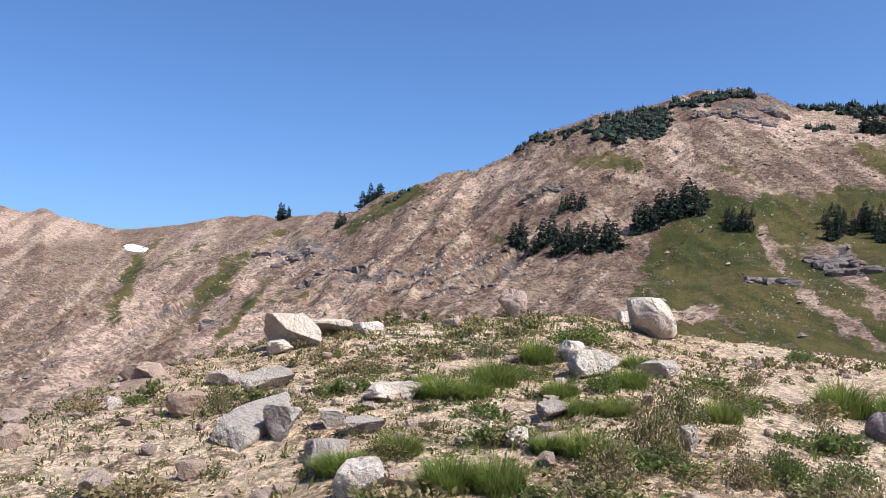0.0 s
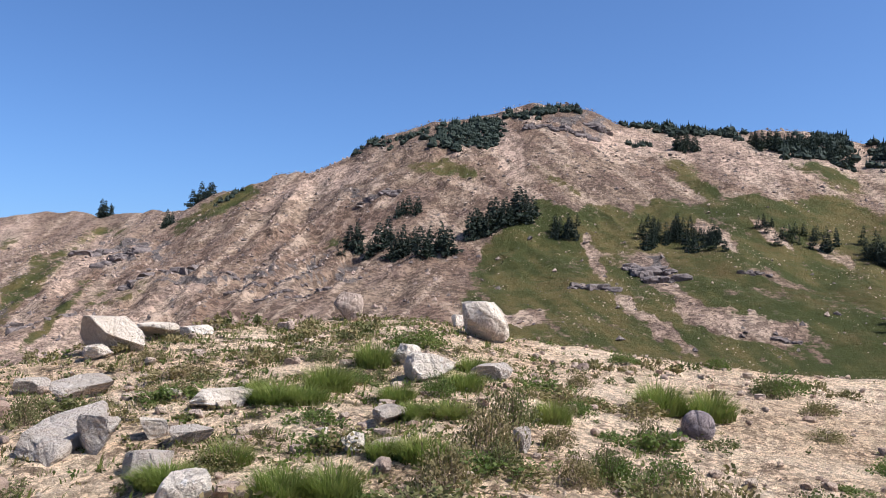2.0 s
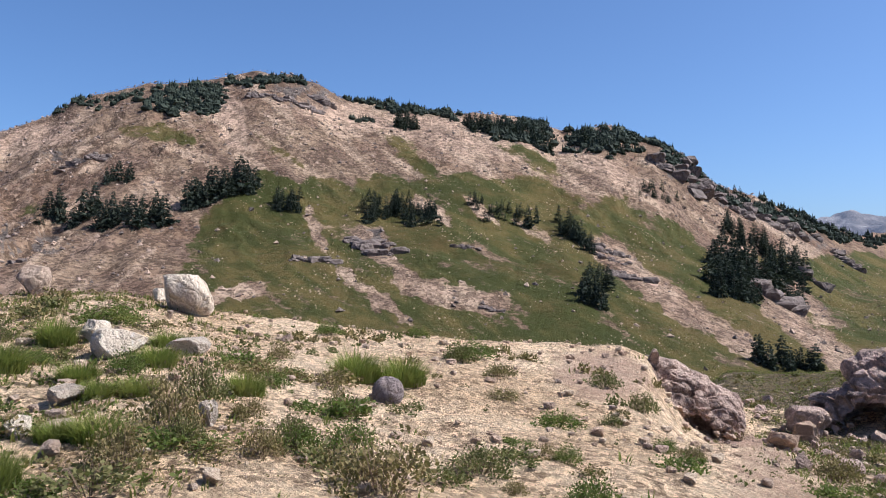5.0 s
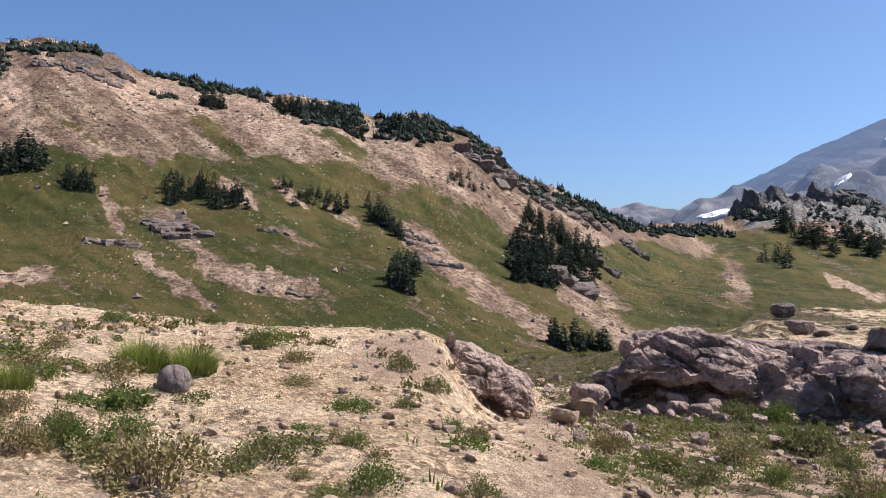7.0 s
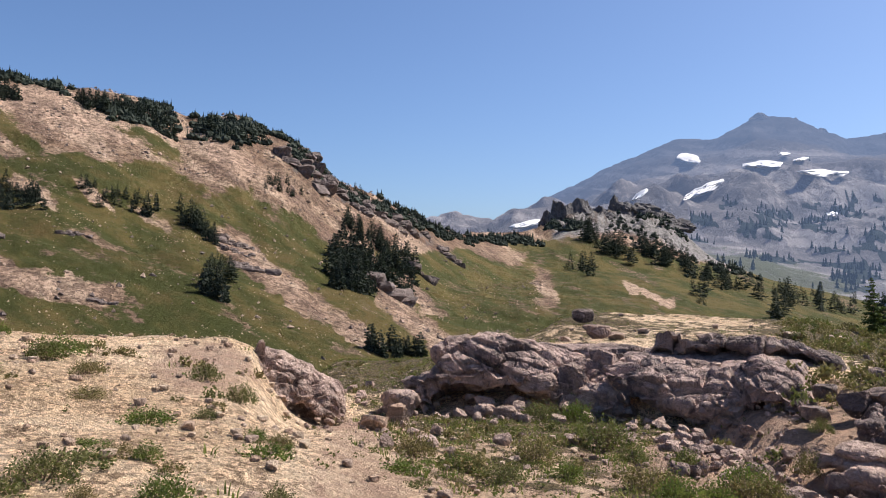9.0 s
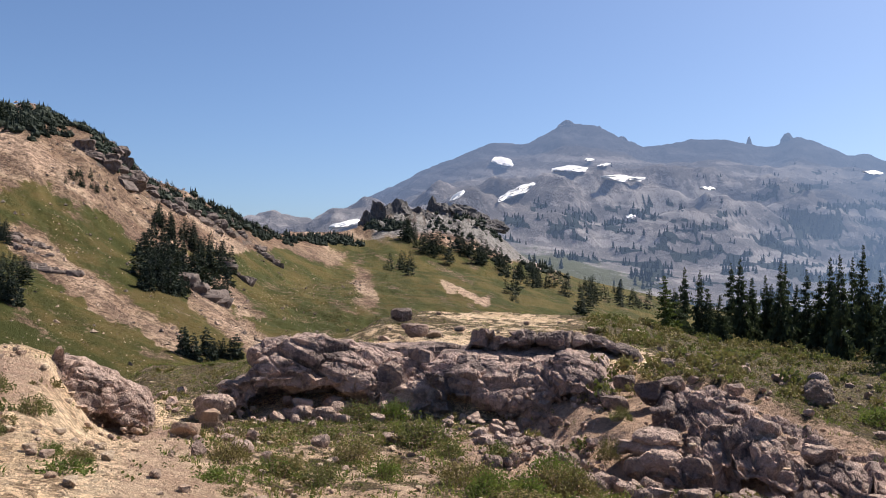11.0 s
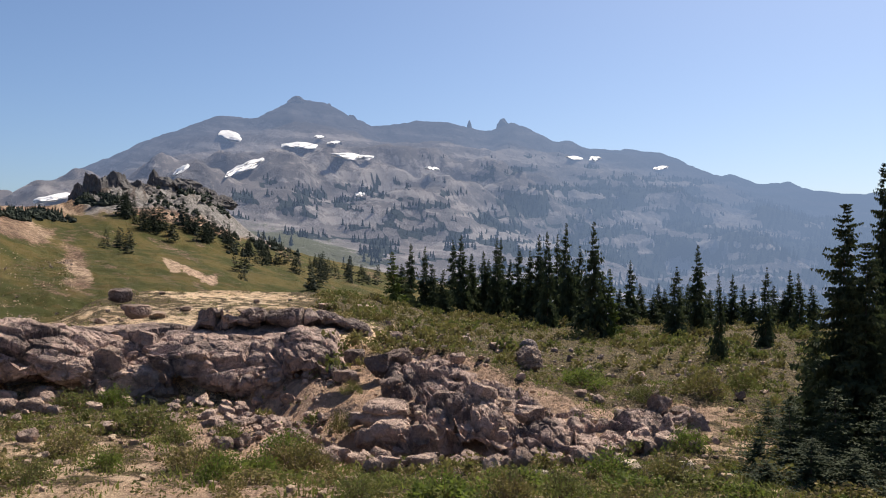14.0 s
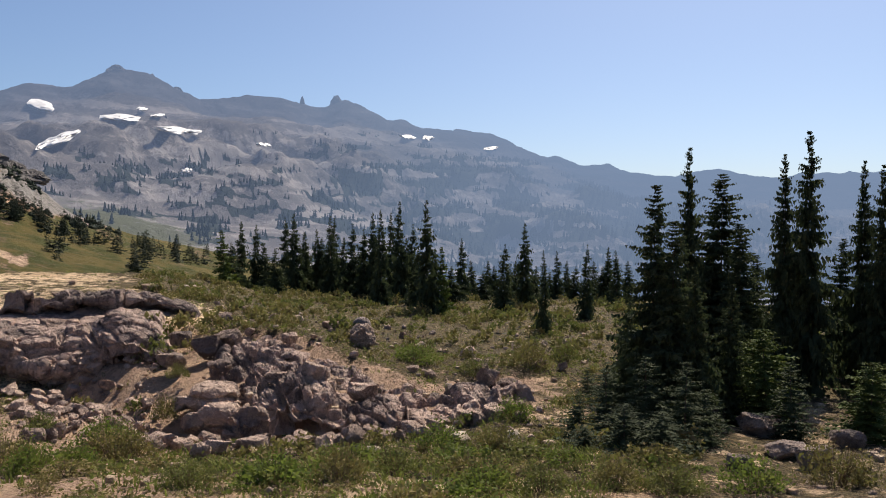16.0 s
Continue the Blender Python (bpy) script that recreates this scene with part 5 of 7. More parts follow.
tuft(-0.20, 10.30, 0.34, 0.21)
tuft(0.30, 9.29, 0.49, 0.28)
tuft(-0.86, 6.99, 0.43, 0.22)
# leafy shrubs
shrub(2.08, 12.75, 0.95, 0.38)
shrub(1.74, 7.11, 0.53, 0.53)
shrub(1.75, 6.59, 0.36, 0.29)
shrub(1.80, 9.51, 0.43, 0.28)
shrub(2.59, 7.71, 0.35, 0.22)
shrub(2.67, 6.74, 0.43, 0.31)
shrub(3.19, 6.74, 0.54, 0.32)
shrub(3.78, 8.31, 0.34, 0.34)
shrub(7.82, 12.49, 0.65, 0.39)
shrub(6.21, 14.64, 0.57, 0.23)
shrub(-0.46, 7.22, 0.48, 0.22)
shrub(-2.55, 9.58, 0.40, 0.40)
shrub(3.43, 9.40, 0.40, 0.24)
shrub(1.20, 6.07, 0.49, 0.37)
shrub(2.31, 8.25, 0.51, 0.46)
shrub(0.97, 10.50, 0.42, 0.21)
shrub(-1.74, 12.73, 0.51, 0.22)
shrub(0.62, 11.81, 0.47, 0.24)
shrub(8.46, 15.26, 0.47, 0.30)
shrub(4.17, 11.38, 0.40, 0.24)
shrub(-1.84, 9.87, 0.33, 0.17)
shrub(8.06, 12.54, 0.84, 0.38)
shrub(7.44, 10.69, 0.54, 0.26)
shrub(9.21, 10.31, 0.56, 0.30)
shrub(6.60, 8.19, 0.69, 0.23)
shrub(6.57, 9.35, 0.55, 0.15)
shrub(4.05, 5.98, 0.56, 0.28)
shrub(4.43, 4.94, 0.46, 0.28)
shrub(2.92, 5.46, 0.84, 0.49)
shrub(8.71, 8.95, 0.50, 0.32)
shrub(7.13, 6.92, 0.29, 0.19)
shrub(7.04, 6.41, 0.28, 0.18)
shrub(7.39, 8.10, 0.32, 0.18)
shrub(5.14, 6.13, 0.29, 0.20)
shrub(4.98, 6.37, 0.35, 0.15)
shrub(5.19, 4.55, 0.36, 0.20)
shrub(2.64, 6.57, 0.43, 0.29)
shrub(2.32, 6.45, 0.37, 0.28)
shrub(6.28, 14.87, 0.55, 0.17)
shrub(4.00, 4.96, 0.30, 0.13)
shrub(4.10, 5.50, 0.23, 0.16)
shrub(17.89, 8.97, 1.06, 0.53)
shrub(18.41, 8.28, 0.80, 0.59)
shrub(11.75, 5.79, 0.78, 0.43)
shrub(14.47, 5.86, 1.13, 0.62)
shrub(10.27, 4.53, 0.44, 0.29)
shrub(10.72, 3.59, 0.81, 0.44)
shrub(13.69, 4.14, 0.56, 0.38)
shrub(12.71, 2.93, 0.77, 0.51)
shrub(11.87, 2.38, 0.71, 0.47)
shrub(9.50, 5.00, 0.63, 0.28)
shrub(9.48, 5.71, 0.58, 0.29)
shrub(9.72, 6.56, 0.62, 0.39)
shrub(13.00, 4.74, 0.55, 0.31)
shrub(10.62, 2.74, 0.50, 0.36)
shrub(15.96, 2.80, 0.53, 0.43)
shrub(17.18, 2.82, 0.46, 0.30)
shrub(10.10, 3.02, 0.62, 0.41)
shrub(12.07, 2.69, 0.73, 0.48)
shrub(9.02, 1.20, 0.58, 0.29)
shrub(9.29, 0.39, 0.66, 0.36)
shrub(9.10, -0.31, 0.58, 0.41)
shrub(9.47, -0.91, 0.61, 0.36)
shrub(11.75, -1.68, 0.69, 0.46)
shrub(11.16, -2.35, 0.66, 0.44)
shrub(8.81, -2.37, 0.64, 0.35)
shrub(9.00, -1.82, 0.64, 0.35)
shrub(8.89, -3.18, 0.60, 0.36)
shrub(8.58, -3.72, 0.65, 0.36)
shrub(8.49, -4.46, 0.73, 0.43)
shrub(8.88, -5.63, 0.80, 0.54)
shrub(17.98, -3.15, 0.72, 0.36)
shrub(19.20, -2.07, 1.14, 0.51)
shrub(18.73, -4.55, 1.01, 0.63)
shrub(20.14, -5.71, 0.82, 0.55)
shrub(13.54, -3.08, 0.63, 0.36)
# blocks of the outcrop
lava_block(19.02, 9.68, -1.59, 1.12, 1.07, 0.70, 0.45, 0.8, 'pink')
lava_block(19.61, 9.06, -1.67, 0.85, 0.73, 0.99, 0.3, 1.0, 'lava')
lava_block(19.47, 8.20, -1.95, 1.39, 0.80, 0.84, 0.0, 1.2, 'pink')
lava_block(23.27, 10.03, -0.33, 0.84, 0.81, 0.42, 0.1, 0.8, 'lava')
lava_block(28.52, 12.97, -0.19, 0.83, 0.80, 0.47, 0.1, 0.6, 'dark')
lava_block(16.14, 1.97, -1.76, 1.01, 0.87, 0.55, 0.3, 1.4, 'pink')
lava_block(15.40, 2.23, -1.98, 0.39, 0.38, 0.40, 0.1, 0.6, 'lava')
lava_block(15.48, 1.77, -1.98, 0.77, 0.67, 0.53, 0.4, 0.8, 'pink')
lava_block(15.15, 1.16, -2.11, 0.60, 0.46, 0.67, 0.2, 0.8, 'lava')
lava_block(16.56, 0.89, -1.50, 0.67, 0.45, 0.42, 0.35, 1.2, 'pink')
lava_block(17.25, 2.00, -1.35, 0.41, 0.40, 0.40, 0.1, 0.6, 'lava')
lava_block(19.62, -0.85, -1.07, 0.59, 0.57, 0.53, 0.0, 0.5, 'lava')
lava_block(16.27, 11.87, -1.98, 0.95, 0.83, 0.75, 0.3, 1.0, 'pink')
lava_block(18.02, 12.71, -1.51, 0.70, 0.61, 0.35, 0.3, 1.0, 'dark')
lava_block(17.60, 10.33, -1.96, 0.56, 0.49, 0.38, 0.1, 0.5, 'pink')
lava_block(17.59, 9.76, -2.07, 0.59, 0.51, 0.51, 0.2, 0.8, 'lava')
lava_block(18.10, 9.73, -1.84, 0.37, 0.35, 0.34, 0.1, 0.5, 'pink')
lava_block(17.44, 9.17, -2.09, 0.50, 0.48, 0.40, 0.1, 0.6, 'lava')
# trees: near stand
fir(39.27, 4.89, 2.48, 1.32, 'light')
fir(46.37, 4.93, 3.93, 1.00, 'slim')
fir(47.84, 4.31, 4.04, 1.03, 'slim')
fir(42.35, 2.81, 2.25, 0.96, 'slim')
fir(46.58, 2.57, 4.15, 1.00, 'slim')
fir(45.20, 2.07, 4.24, 1.09, 'slim')
fir(48.05, 0.95, 3.73, 0.96, 'slim')
fir(45.26, 0.19, 4.31, 1.09, 'slim')
fir(49.47, -0.03, 4.67, 0.99, 'slim')
fir(46.66, -1.03, 4.04, 1.06, 'slim')
fir(45.23, -2.07, 4.66, 0.97, 'slim')
fir(39.57, -2.24, 4.50, 0.95, 'slim')
fir(43.79, -2.95, 4.59, 0.99, 'slim')
fir(42.36, -3.31, 5.06, 1.13, 'slim')
fir(43.70, -4.06, 4.10, 0.99, 'slim')
fir(34.04, -3.79, 4.63, 1.09, 'slim')
fir(33.96, -4.46, 2.77, 1.00, 'light')
fir(44.79, -6.81, 3.38, 0.91, 'slim')
fir(45.94, -8.45, 2.16, 0.87, 'slim')
fir(36.17, -7.39, 2.93, 0.93, 'slim')
fir(38.67, -8.87, 3.93, 1.00, 'slim')
fir(26.09, -6.67, 2.67, 0.46, 'slim')
fir(45.13, -12.12, 2.70, 0.75, 'slim')
fir(46.34, -12.99, 2.17, 0.71, 'slim')
fir(32.78, -10.03, 3.02, 0.68, 'slim')
fir(43.02, -14.31, 2.94, 0.85, 'slim')
fir(41.56, -14.26, 2.82, 0.82, 'slim')
fir(49.43, 1.55, 3.19, 1.32, 'slim')
fir(46.50, 3.58, 1.86, 0.93, 'slim')
fir(49.45, -1.57, 3.21, 1.32, 'slim')
fir(43.59, -5.22, 2.56, 1.17, 'slim')
fir(48.86, -7.98, 2.34, 0.99, 'slim')
fir(45.91, -14.46, 2.23, 0.96, 'slim')
fir(44.02, -15.71, 2.25, 0.93, 'slim')
fir(48.48, -10.07, 2.00, 0.99, 'slim')
fir(48.13, -11.65, 2.01, 0.99, 'slim')
fir(13.16, -5.18, 3.82, 1.15, 'broad')
fir(17.91, -7.82, 5.08, 0.82, 'spire')
fir(18.53, -8.89, 4.50, 2.02, 'broad')
fir(16.18, -9.08, 4.73, 0.80, 'spire')
fir(15.95, -9.47, 5.17, 0.97, 'spire')
fir(13.24, -7.16, 1.61, 1.27, 'bush')
fir(12.77, -5.36, 3.22, 1.08, 'broad')
fir(17.45, -8.81, 3.31, 1.41, 'broad')
fir(11.59, -3.57, 0.69, 0.86, 'mat')
fir(11.77, -4.02, 1.00, 1.12, 'mat')
fir(11.31, -4.41, 1.19, 1.17, 'mat')
fir(10.94, -4.80, 1.13, 1.00, 'mat')
fir(10.56, -3.84, 0.58, 1.08, 'mat')
fir(10.30, -4.24, 0.53, 1.07, 'mat')
fir(10.71, -3.39, 0.31, 0.72, 'mat')
fir(11.38, -5.30, 0.81, 0.89, 'mat')
fir(16.31, -10.83, 4.58, 0.72, 'spire')
fir(15.29, -10.55, 4.46, 0.73, 'spire')
# next three spires are extra firs, added to widen the shadow on the ground
fir(13.12, -5.34, 2.78, 0.64, 'spire')
fir(12.55, -5.66, 2.48, 0.62, 'spire')
fir(13.85, -5.10, 1.68, 0.57, 'spire')
fir(13.52, -6.66, 2.32, 0.68, 'broad')
fir(11.65, -7.90, 1.18, 1.18, 'bush')
fir(14.94, -11.03, 4.76, 1.21, 'slim')
fir(16.06, -12.86, 4.57, 1.48, 'broad')
fir(18.09, -7.45, 2.74, 1.02, 'broad')
fir(18.65, -8.68, 2.93, 1.08, 'broad')
fir(19.14, -9.96, 2.61, 1.13, 'broad')
fir(17.74, -10.42, 2.92, 1.08, 'broad')
fir(18.17, -11.62, 3.04, 1.13, 'broad')
fir(17.45, -6.32, 1.99, 0.73, 'slim')
fir(14.65, -7.74, 1.32, 1.29, 'bush')
fir(14.73, -5.00, 0.85, 1.21, 'mat')
fir(14.10, -5.29, 1.02, 1.27, 'mat')
fir(12.99, -5.39, 1.00, 1.18, 'mat')
fir(15.79, -4.96, 0.68, 0.75, 'mat')
fir(12.21, -7.00, 1.15, 1.09, 'mat')
fir(15.97, -11.31, 3.21, 1.02, 'broad')
fir(43.54, 5.03, 2.23, 1.17, 'slim')
fir(47.89, 3.85, 3.00, 1.16, 'slim')
fir(46.63, 1.59, 3.44, 1.12, 'slim')
fir(48.06, 0.70, 3.25, 1.16, 'slim')
fir(48.07, -0.58, 3.27, 1.16, 'slim')
fir(45.25, -1.61, 3.74, 1.15, 'slim')
fir(46.62, -2.28, 3.32, 1.12, 'slim')
fir(45.12, -3.88, 3.32, 1.15, 'slim')
fir(39.45, -3.95, 2.67, 1.16, 'slim')
fir(42.09, -5.90, 1.86, 1.13, 'slim')
fir(44.61, -7.91, 1.55, 1.09, 'slim')
fir(45.88, -8.76, 1.81, 0.93, 'slim')
fir(44.27, -9.67, 2.17, 0.97, 'slim')
fir(46.81, -11.17, 1.53, 0.96, 'slim')
fir(45.23, -11.74, 1.50, 0.87, 'slim')
fir(44.87, -13.05, 1.85, 0.93, 'slim')
fir(43.11, -14.04, 1.91, 0.97, 'slim')
# conifers and scrub on the hill
hill_fir(14.2, 167.4, 4.6)
hill_fir(15.5, 165.8, 4.7)
hill_fir(15.8, 165.5, 6.2)
hill_fir(17.0, 160.3, 3.2)
hill_fir(17.9, 160.2, 3.4)
hill_fir(18.8, 161.6, 3.3)
hill_fir(19.3, 160.6, 5.5)
hill_fir(20.6, 160.2, 4.0)
hill_fir(21.0, 161.0, 5.3)
hill_fir(21.5, 155.1, 4.4)
hill_fir(22.1, 154.2, 5.1)
hill_fir(23.2, 154.6, 5.9)
hill_fir(24.3, 153.8, 3.6)
hill_fir(25.2, 154.6, 4.0)
hill_fir(25.2, 153.4, 3.0)
hill_fir(25.5, 148.6, 5.6)
hill_fir(26.8, 148.9, 4.7)
hill_fir(27.8, 151.8, 4.2)
hill_fir(28.9, 151.0, 2.8)
hill_fir(30.0, 152.2, 5.0)
hill_fir(30.2, 149.1, 4.0)
hill_fir(30.7, 149.0, 5.2)
hill_fir(35.6, 153.9, 5.4)
hill_fir(36.8, 154.8, 5.7)
hill_fir(37.6, 155.2, 5.3)
hill_fir(37.9, 155.2, 3.4)
hill_fir(38.1, 154.2, 4.7)
hill_fir(39.2, 154.0, 4.6)
hill_fir(40.3, 156.1, 6.0)
hill_fir(41.1, 155.2, 6.3)
hill_fir(41.6, 154.8, 3.8)
hill_fir(42.8, 156.3, 4.7)
hill_fir(42.7, 154.5, 5.5)
hill_fir(43.7, 154.8, 3.9)
hill_fir(45.7, 158.6, 4.8)
hill_fir(45.8, 158.2, 3.5)
hill_fir(46.1, 156.3, 6.8)
hill_fir(47.5, 157.7, 5.6)
hill_fir(47.5, 155.3, 5.1)
hill_fir(49.4, 158.4, 4.3)
hill_fir(24.5, 171.8, 3.3)
hill_fir(25.6, 172.6, 3.2)
hill_fir(26.7, 172.8, 3.9)
hill_fir(27.7, 169.8, 2.1)
hill_fir(28.4, 170.0, 3.7)
hill_fir(50.5, 148.5, 2.4)
hill_fir(50.8, 146.9, 3.1)
hill_fir(52.1, 147.4, 2.4)
hill_fir(52.4, 146.4, 2.9)
hill_fir(52.5, 146.0, 3.9)
hill_fir(53.2, 144.3, 2.6)
hill_fir(-29.2, 303.6, 6.3)
hill_fir(-27.6, 306.0, 4.4)
hill_fir(-26.3, 305.0, 6.8)
hill_fir(-24.6, 301.8, 3.6)
hill_fir(-23.3, 298.6, 5.1)
hill_fir(-22.7, 298.7, 4.7)
hill_fir(-22.1, 298.7, 4.6)
hill_fir(-75.7, 385.4, 5.8)
hill_fir(-75.5, 388.3, 8.1)
hill_fir(-73.6, 384.3, 7.5)
hill_fir(-70.5, 380.6, 4.9)
hill_fir(-70.1, 380.7, 5.4)
hill_fir(-34.4, 271.5, 3.8)
hill_fir(-33.7, 273.6, 5.4)
hill_fir(-32.6, 275.7, 3.9)
small_fir(-47.2, 272.1, 2.2)
hill_scrub(-17.5, 272.1, 1.5)
hill_scrub(-16.3, 274.2, 1.9)
hill_scrub(-15.2, 276.2, 1.3)
hill_scrub(-14.5, 277.8, 1.8)
hill_scrub(-13.1, 278.8, 1.9)
small_fir(11.5, 162.2, 2.1)
small_fir(12.0, 161.9, 1.5)
small_fir(12.7, 162.7, 1.9)
hill_scrub(65.3, 234.5, 2.3)
hill_scrub(66.5, 234.6, 1.9)
hill_scrub(66.5, 231.9, 1.3)
hill_scrub(66.6, 229.6, 2.5)
hill_scrub(68.0, 229.6, 1.9)
hill_scrub(68.9, 229.8, 2.1)
hill_scrub(69.0, 228.4, 1.6)
hill_scrub(69.3, 227.4, 1.6)
hill_scrub(70.9, 229.7, 1.7)
hill_scrub(71.3, 226.8, 1.3)
hill_scrub(72.2, 227.4, 2.4)
hill_scrub(72.8, 227.2, 2.5)
hill_scrub(73.9, 228.7, 2.0)
hill_scrub(75.2, 228.3, 1.7)
hill_scrub(75.1, 226.5, 1.4)
hill_scrub(76.4, 227.0, 2.0)
hill_scrub(77.3, 228.0, 2.6)
hill_scrub(78.6, 228.0, 1.6)
hill_scrub(78.5, 225.8, 2.4)
hill_scrub(79.7, 227.7, 1.4)
hill_scrub(80.2, 226.6, 2.5)
hill_scrub(81.9, 229.7, 2.2)
hill_scrub(83.5, 230.0, 1.4)
hill_scrub(82.7, 227.1, 1.7)
hill_scrub(84.7, 229.6, 1.5)
hill_scrub(87.7, 234.7, 1.4)
hill_scrub(42.2, 218.8, 1.9)
hill_scrub(42.5, 219.5, 1.4)
hill_scrub(42.0, 215.9, 2.6)
hill_scrub(46.8, 239.8, 2.6)
hill_scrub(43.1, 219.0, 2.2)
hill_scrub(43.4, 219.3, 2.1)
hill_scrub(44.6, 224.9, 2.6)
hill_scrub(44.1, 220.0, 2.2)
hill_scrub(46.8, 232.2, 1.9)
hill_scrub(44.4, 219.1, 1.7)
hill_scrub(47.1, 232.2, 2.0)
hill_scrub(45.3, 221.9, 2.6)
hill_scrub(44.1, 214.3, 1.8)
hill_scrub(44.3, 213.9, 2.2)
hill_scrub(45.9, 220.9, 2.0)
hill_scrub(48.5, 231.9, 1.4)
hill_scrub(47.0, 223.6, 2.0)
hill_scrub(46.0, 218.0, 1.4)
hill_scrub(48.5, 228.0, 1.7)
hill_scrub(45.3, 211.6, 2.2)
hill_scrub(50.0, 232.4, 2.7)
hill_scrub(49.4, 229.1, 2.2)
hill_scrub(47.7, 220.5, 2.2)
hill_scrub(50.3, 231.5, 1.8)
hill_scrub(50.6, 231.0, 1.8)
hill_scrub(51.0, 231.8, 2.5)
hill_scrub(50.2, 227.2, 2.2)
hill_scrub(47.7, 214.7, 1.4)
hill_scrub(47.9, 213.9, 1.4)
hill_scrub(48.1, 213.8, 2.7)
hill_scrub(49.7, 220.1, 2.7)
hill_scrub(49.8, 219.2, 2.3)
hill_scrub(52.1, 228.9, 2.7)
hill_scrub(51.5, 224.7, 1.7)
hill_scrub(50.5, 219.5, 1.8)
hill_scrub(54.3, 234.6, 2.7)
hill_scrub(50.7, 218.6, 1.9)
hill_scrub(52.3, 223.7, 1.5)
hill_scrub(52.0, 220.8, 1.6)
hill_scrub(54.5, 231.0, 1.9)
hill_scrub(52.4, 221.1, 1.4)
hill_scrub(53.1, 223.1, 2.1)
hill_scrub(53.2, 221.8, 2.5)
hill_scrub(55.3, 230.3, 1.8)
hill_scrub(53.9, 223.7, 2.2)
hill_scrub(55.4, 228.1, 2.4)
hill_scrub(53.5, 219.2, 2.7)
hill_scrub(54.7, 223.1, 2.1)
hill_scrub(57.6, 234.7, 2.1)
hill_scrub(56.5, 228.7, 1.9)
hill_scrub(54.9, 220.9, 1.9)
hill_scrub(57.4, 229.8, 2.7)
hill_scrub(56.0, 223.2, 2.3)
hill_scrub(55.0, 218.0, 2.2)
hill_scrub(53.9, 212.9, 2.5)
hill_scrub(58.8, 231.7, 1.8)
hill_scrub(57.3, 224.6, 2.0)
hill_scrub(58.6, 228.2, 1.9)
hill_scrub(59.4, 230.2, 1.9)
hill_scrub(56.2, 217.2, 2.5)
hill_scrub(55.3, 212.9, 1.9)
hill_scrub(59.8, 229.7, 2.0)
hill_scrub(60.3, 230.0, 1.7)
hill_scrub(56.6, 214.6, 1.5)
hill_scrub(57.6, 218.1, 2.4)
hill_scrub(58.3, 220.1, 1.5)
hill_scrub(60.8, 228.1, 1.5)
hill_scrub(57.0, 212.5, 1.3)
hill_scrub(60.9, 226.7, 2.6)
hill_scrub(60.0, 222.2, 1.9)
hill_scrub(24.1, 255.8, 1.6)
hill_scrub(24.6, 255.3, 1.6)
hill_scrub(25.8, 253.3, 1.7)
hill_scrub(25.9, 250.6, 1.5)
hill_scrub(27.6, 249.5, 1.3)
hill_scrub(28.7, 251.2, 1.8)
hill_scrub(29.6, 251.1, 1.3)
hill_scrub(30.1, 250.1, 1.4)
hill_scrub(30.5, 246.4, 2.2)
hill_scrub(30.8, 238.8, 1.3)
hill_scrub(32.2, 244.4, 2.1)
hill_scrub(33.9, 244.1, 1.5)
hill_scrub(34.4, 243.2, 1.2)
hill_scrub(34.9, 242.7, 1.2)
hill_scrub(35.4, 237.3, 1.8)
hill_scrub(36.3, 236.7, 2.1)
hill_scrub(37.3, 236.1, 1.6)
hill_scrub(38.2, 236.0, 1.9)
hill_scrub(39.4, 239.3, 1.4)
hill_scrub(40.7, 238.6, 1.4)
hill_scrub(101.3, 233.1, 1.7)
hill_scrub(102.3, 231.2, 1.6)
hill_scrub(103.2, 231.8, 1.8)
hill_scrub(106.2, 233.0, 2.4)
hill_scrub(105.9, 231.6, 2.3)
hill_scrub(109.0, 226.6, 2.6)
hill_scrub(110.3, 227.0, 2.7)
hill_scrub(111.6, 227.4, 1.5)
hill_scrub(110.6, 223.3, 2.7)
hill_scrub(113.1, 227.1, 2.9)
hill_scrub(111.5, 221.4, 2.3)
hill_scrub(113.0, 221.6, 1.5)
hill_scrub(115.6, 225.9, 3.0)
hill_scrub(114.2, 220.5, 3.0)
hill_scrub(115.7, 221.2, 2.9)
hill_scrub(116.7, 221.7, 3.0)
hill_scrub(118.7, 223.8, 2.5)
hill_scrub(117.8, 221.1, 2.0)
hill_scrub(119.6, 221.2, 1.9)
hill_scrub(119.1, 219.4, 2.8)
hill_scrub(119.6, 218.1, 2.1)
hill_scrub(121.0, 218.9, 1.7)
hill_scrub(121.6, 217.5, 1.8)
hill_scrub(123.9, 220.4, 1.5)
hill_scrub(122.5, 216.0, 2.4)
hill_scrub(125.1, 219.7, 1.7)
hill_scrub(125.9, 219.3, 2.9)
hill_scrub(124.2, 213.5, 2.9)
hill_scrub(127.1, 218.0, 1.5)
hill_scrub(94.2, 208.6, 2.0)
hill_scrub(95.5, 209.0, 1.8)
hill_scrub(96.1, 209.1, 1.4)
hill_fir(102.0, 202.2, 2.4)
hill_fir(102.7, 203.2, 4.7)
hill_fir(105.5, 207.4, 4.2)
hill_fir(103.5, 201.9, 4.5)
hill_fir(102.8, 198.6, 3.1)
hill_fir(106.8, 205.3, 4.8)
hill_fir(105.6, 201.7, 2.8)
hill_fir(105.7, 199.8, 3.7)
hill_fir(106.4, 199.4, 4.4)
hill_fir(122.8, 200.1, 3.4)
hill_fir(122.4, 197.4, 4.3)
hill_fir(122.3, 197.0, 4.4)
hill_fir(121.3, 194.1, 3.5)
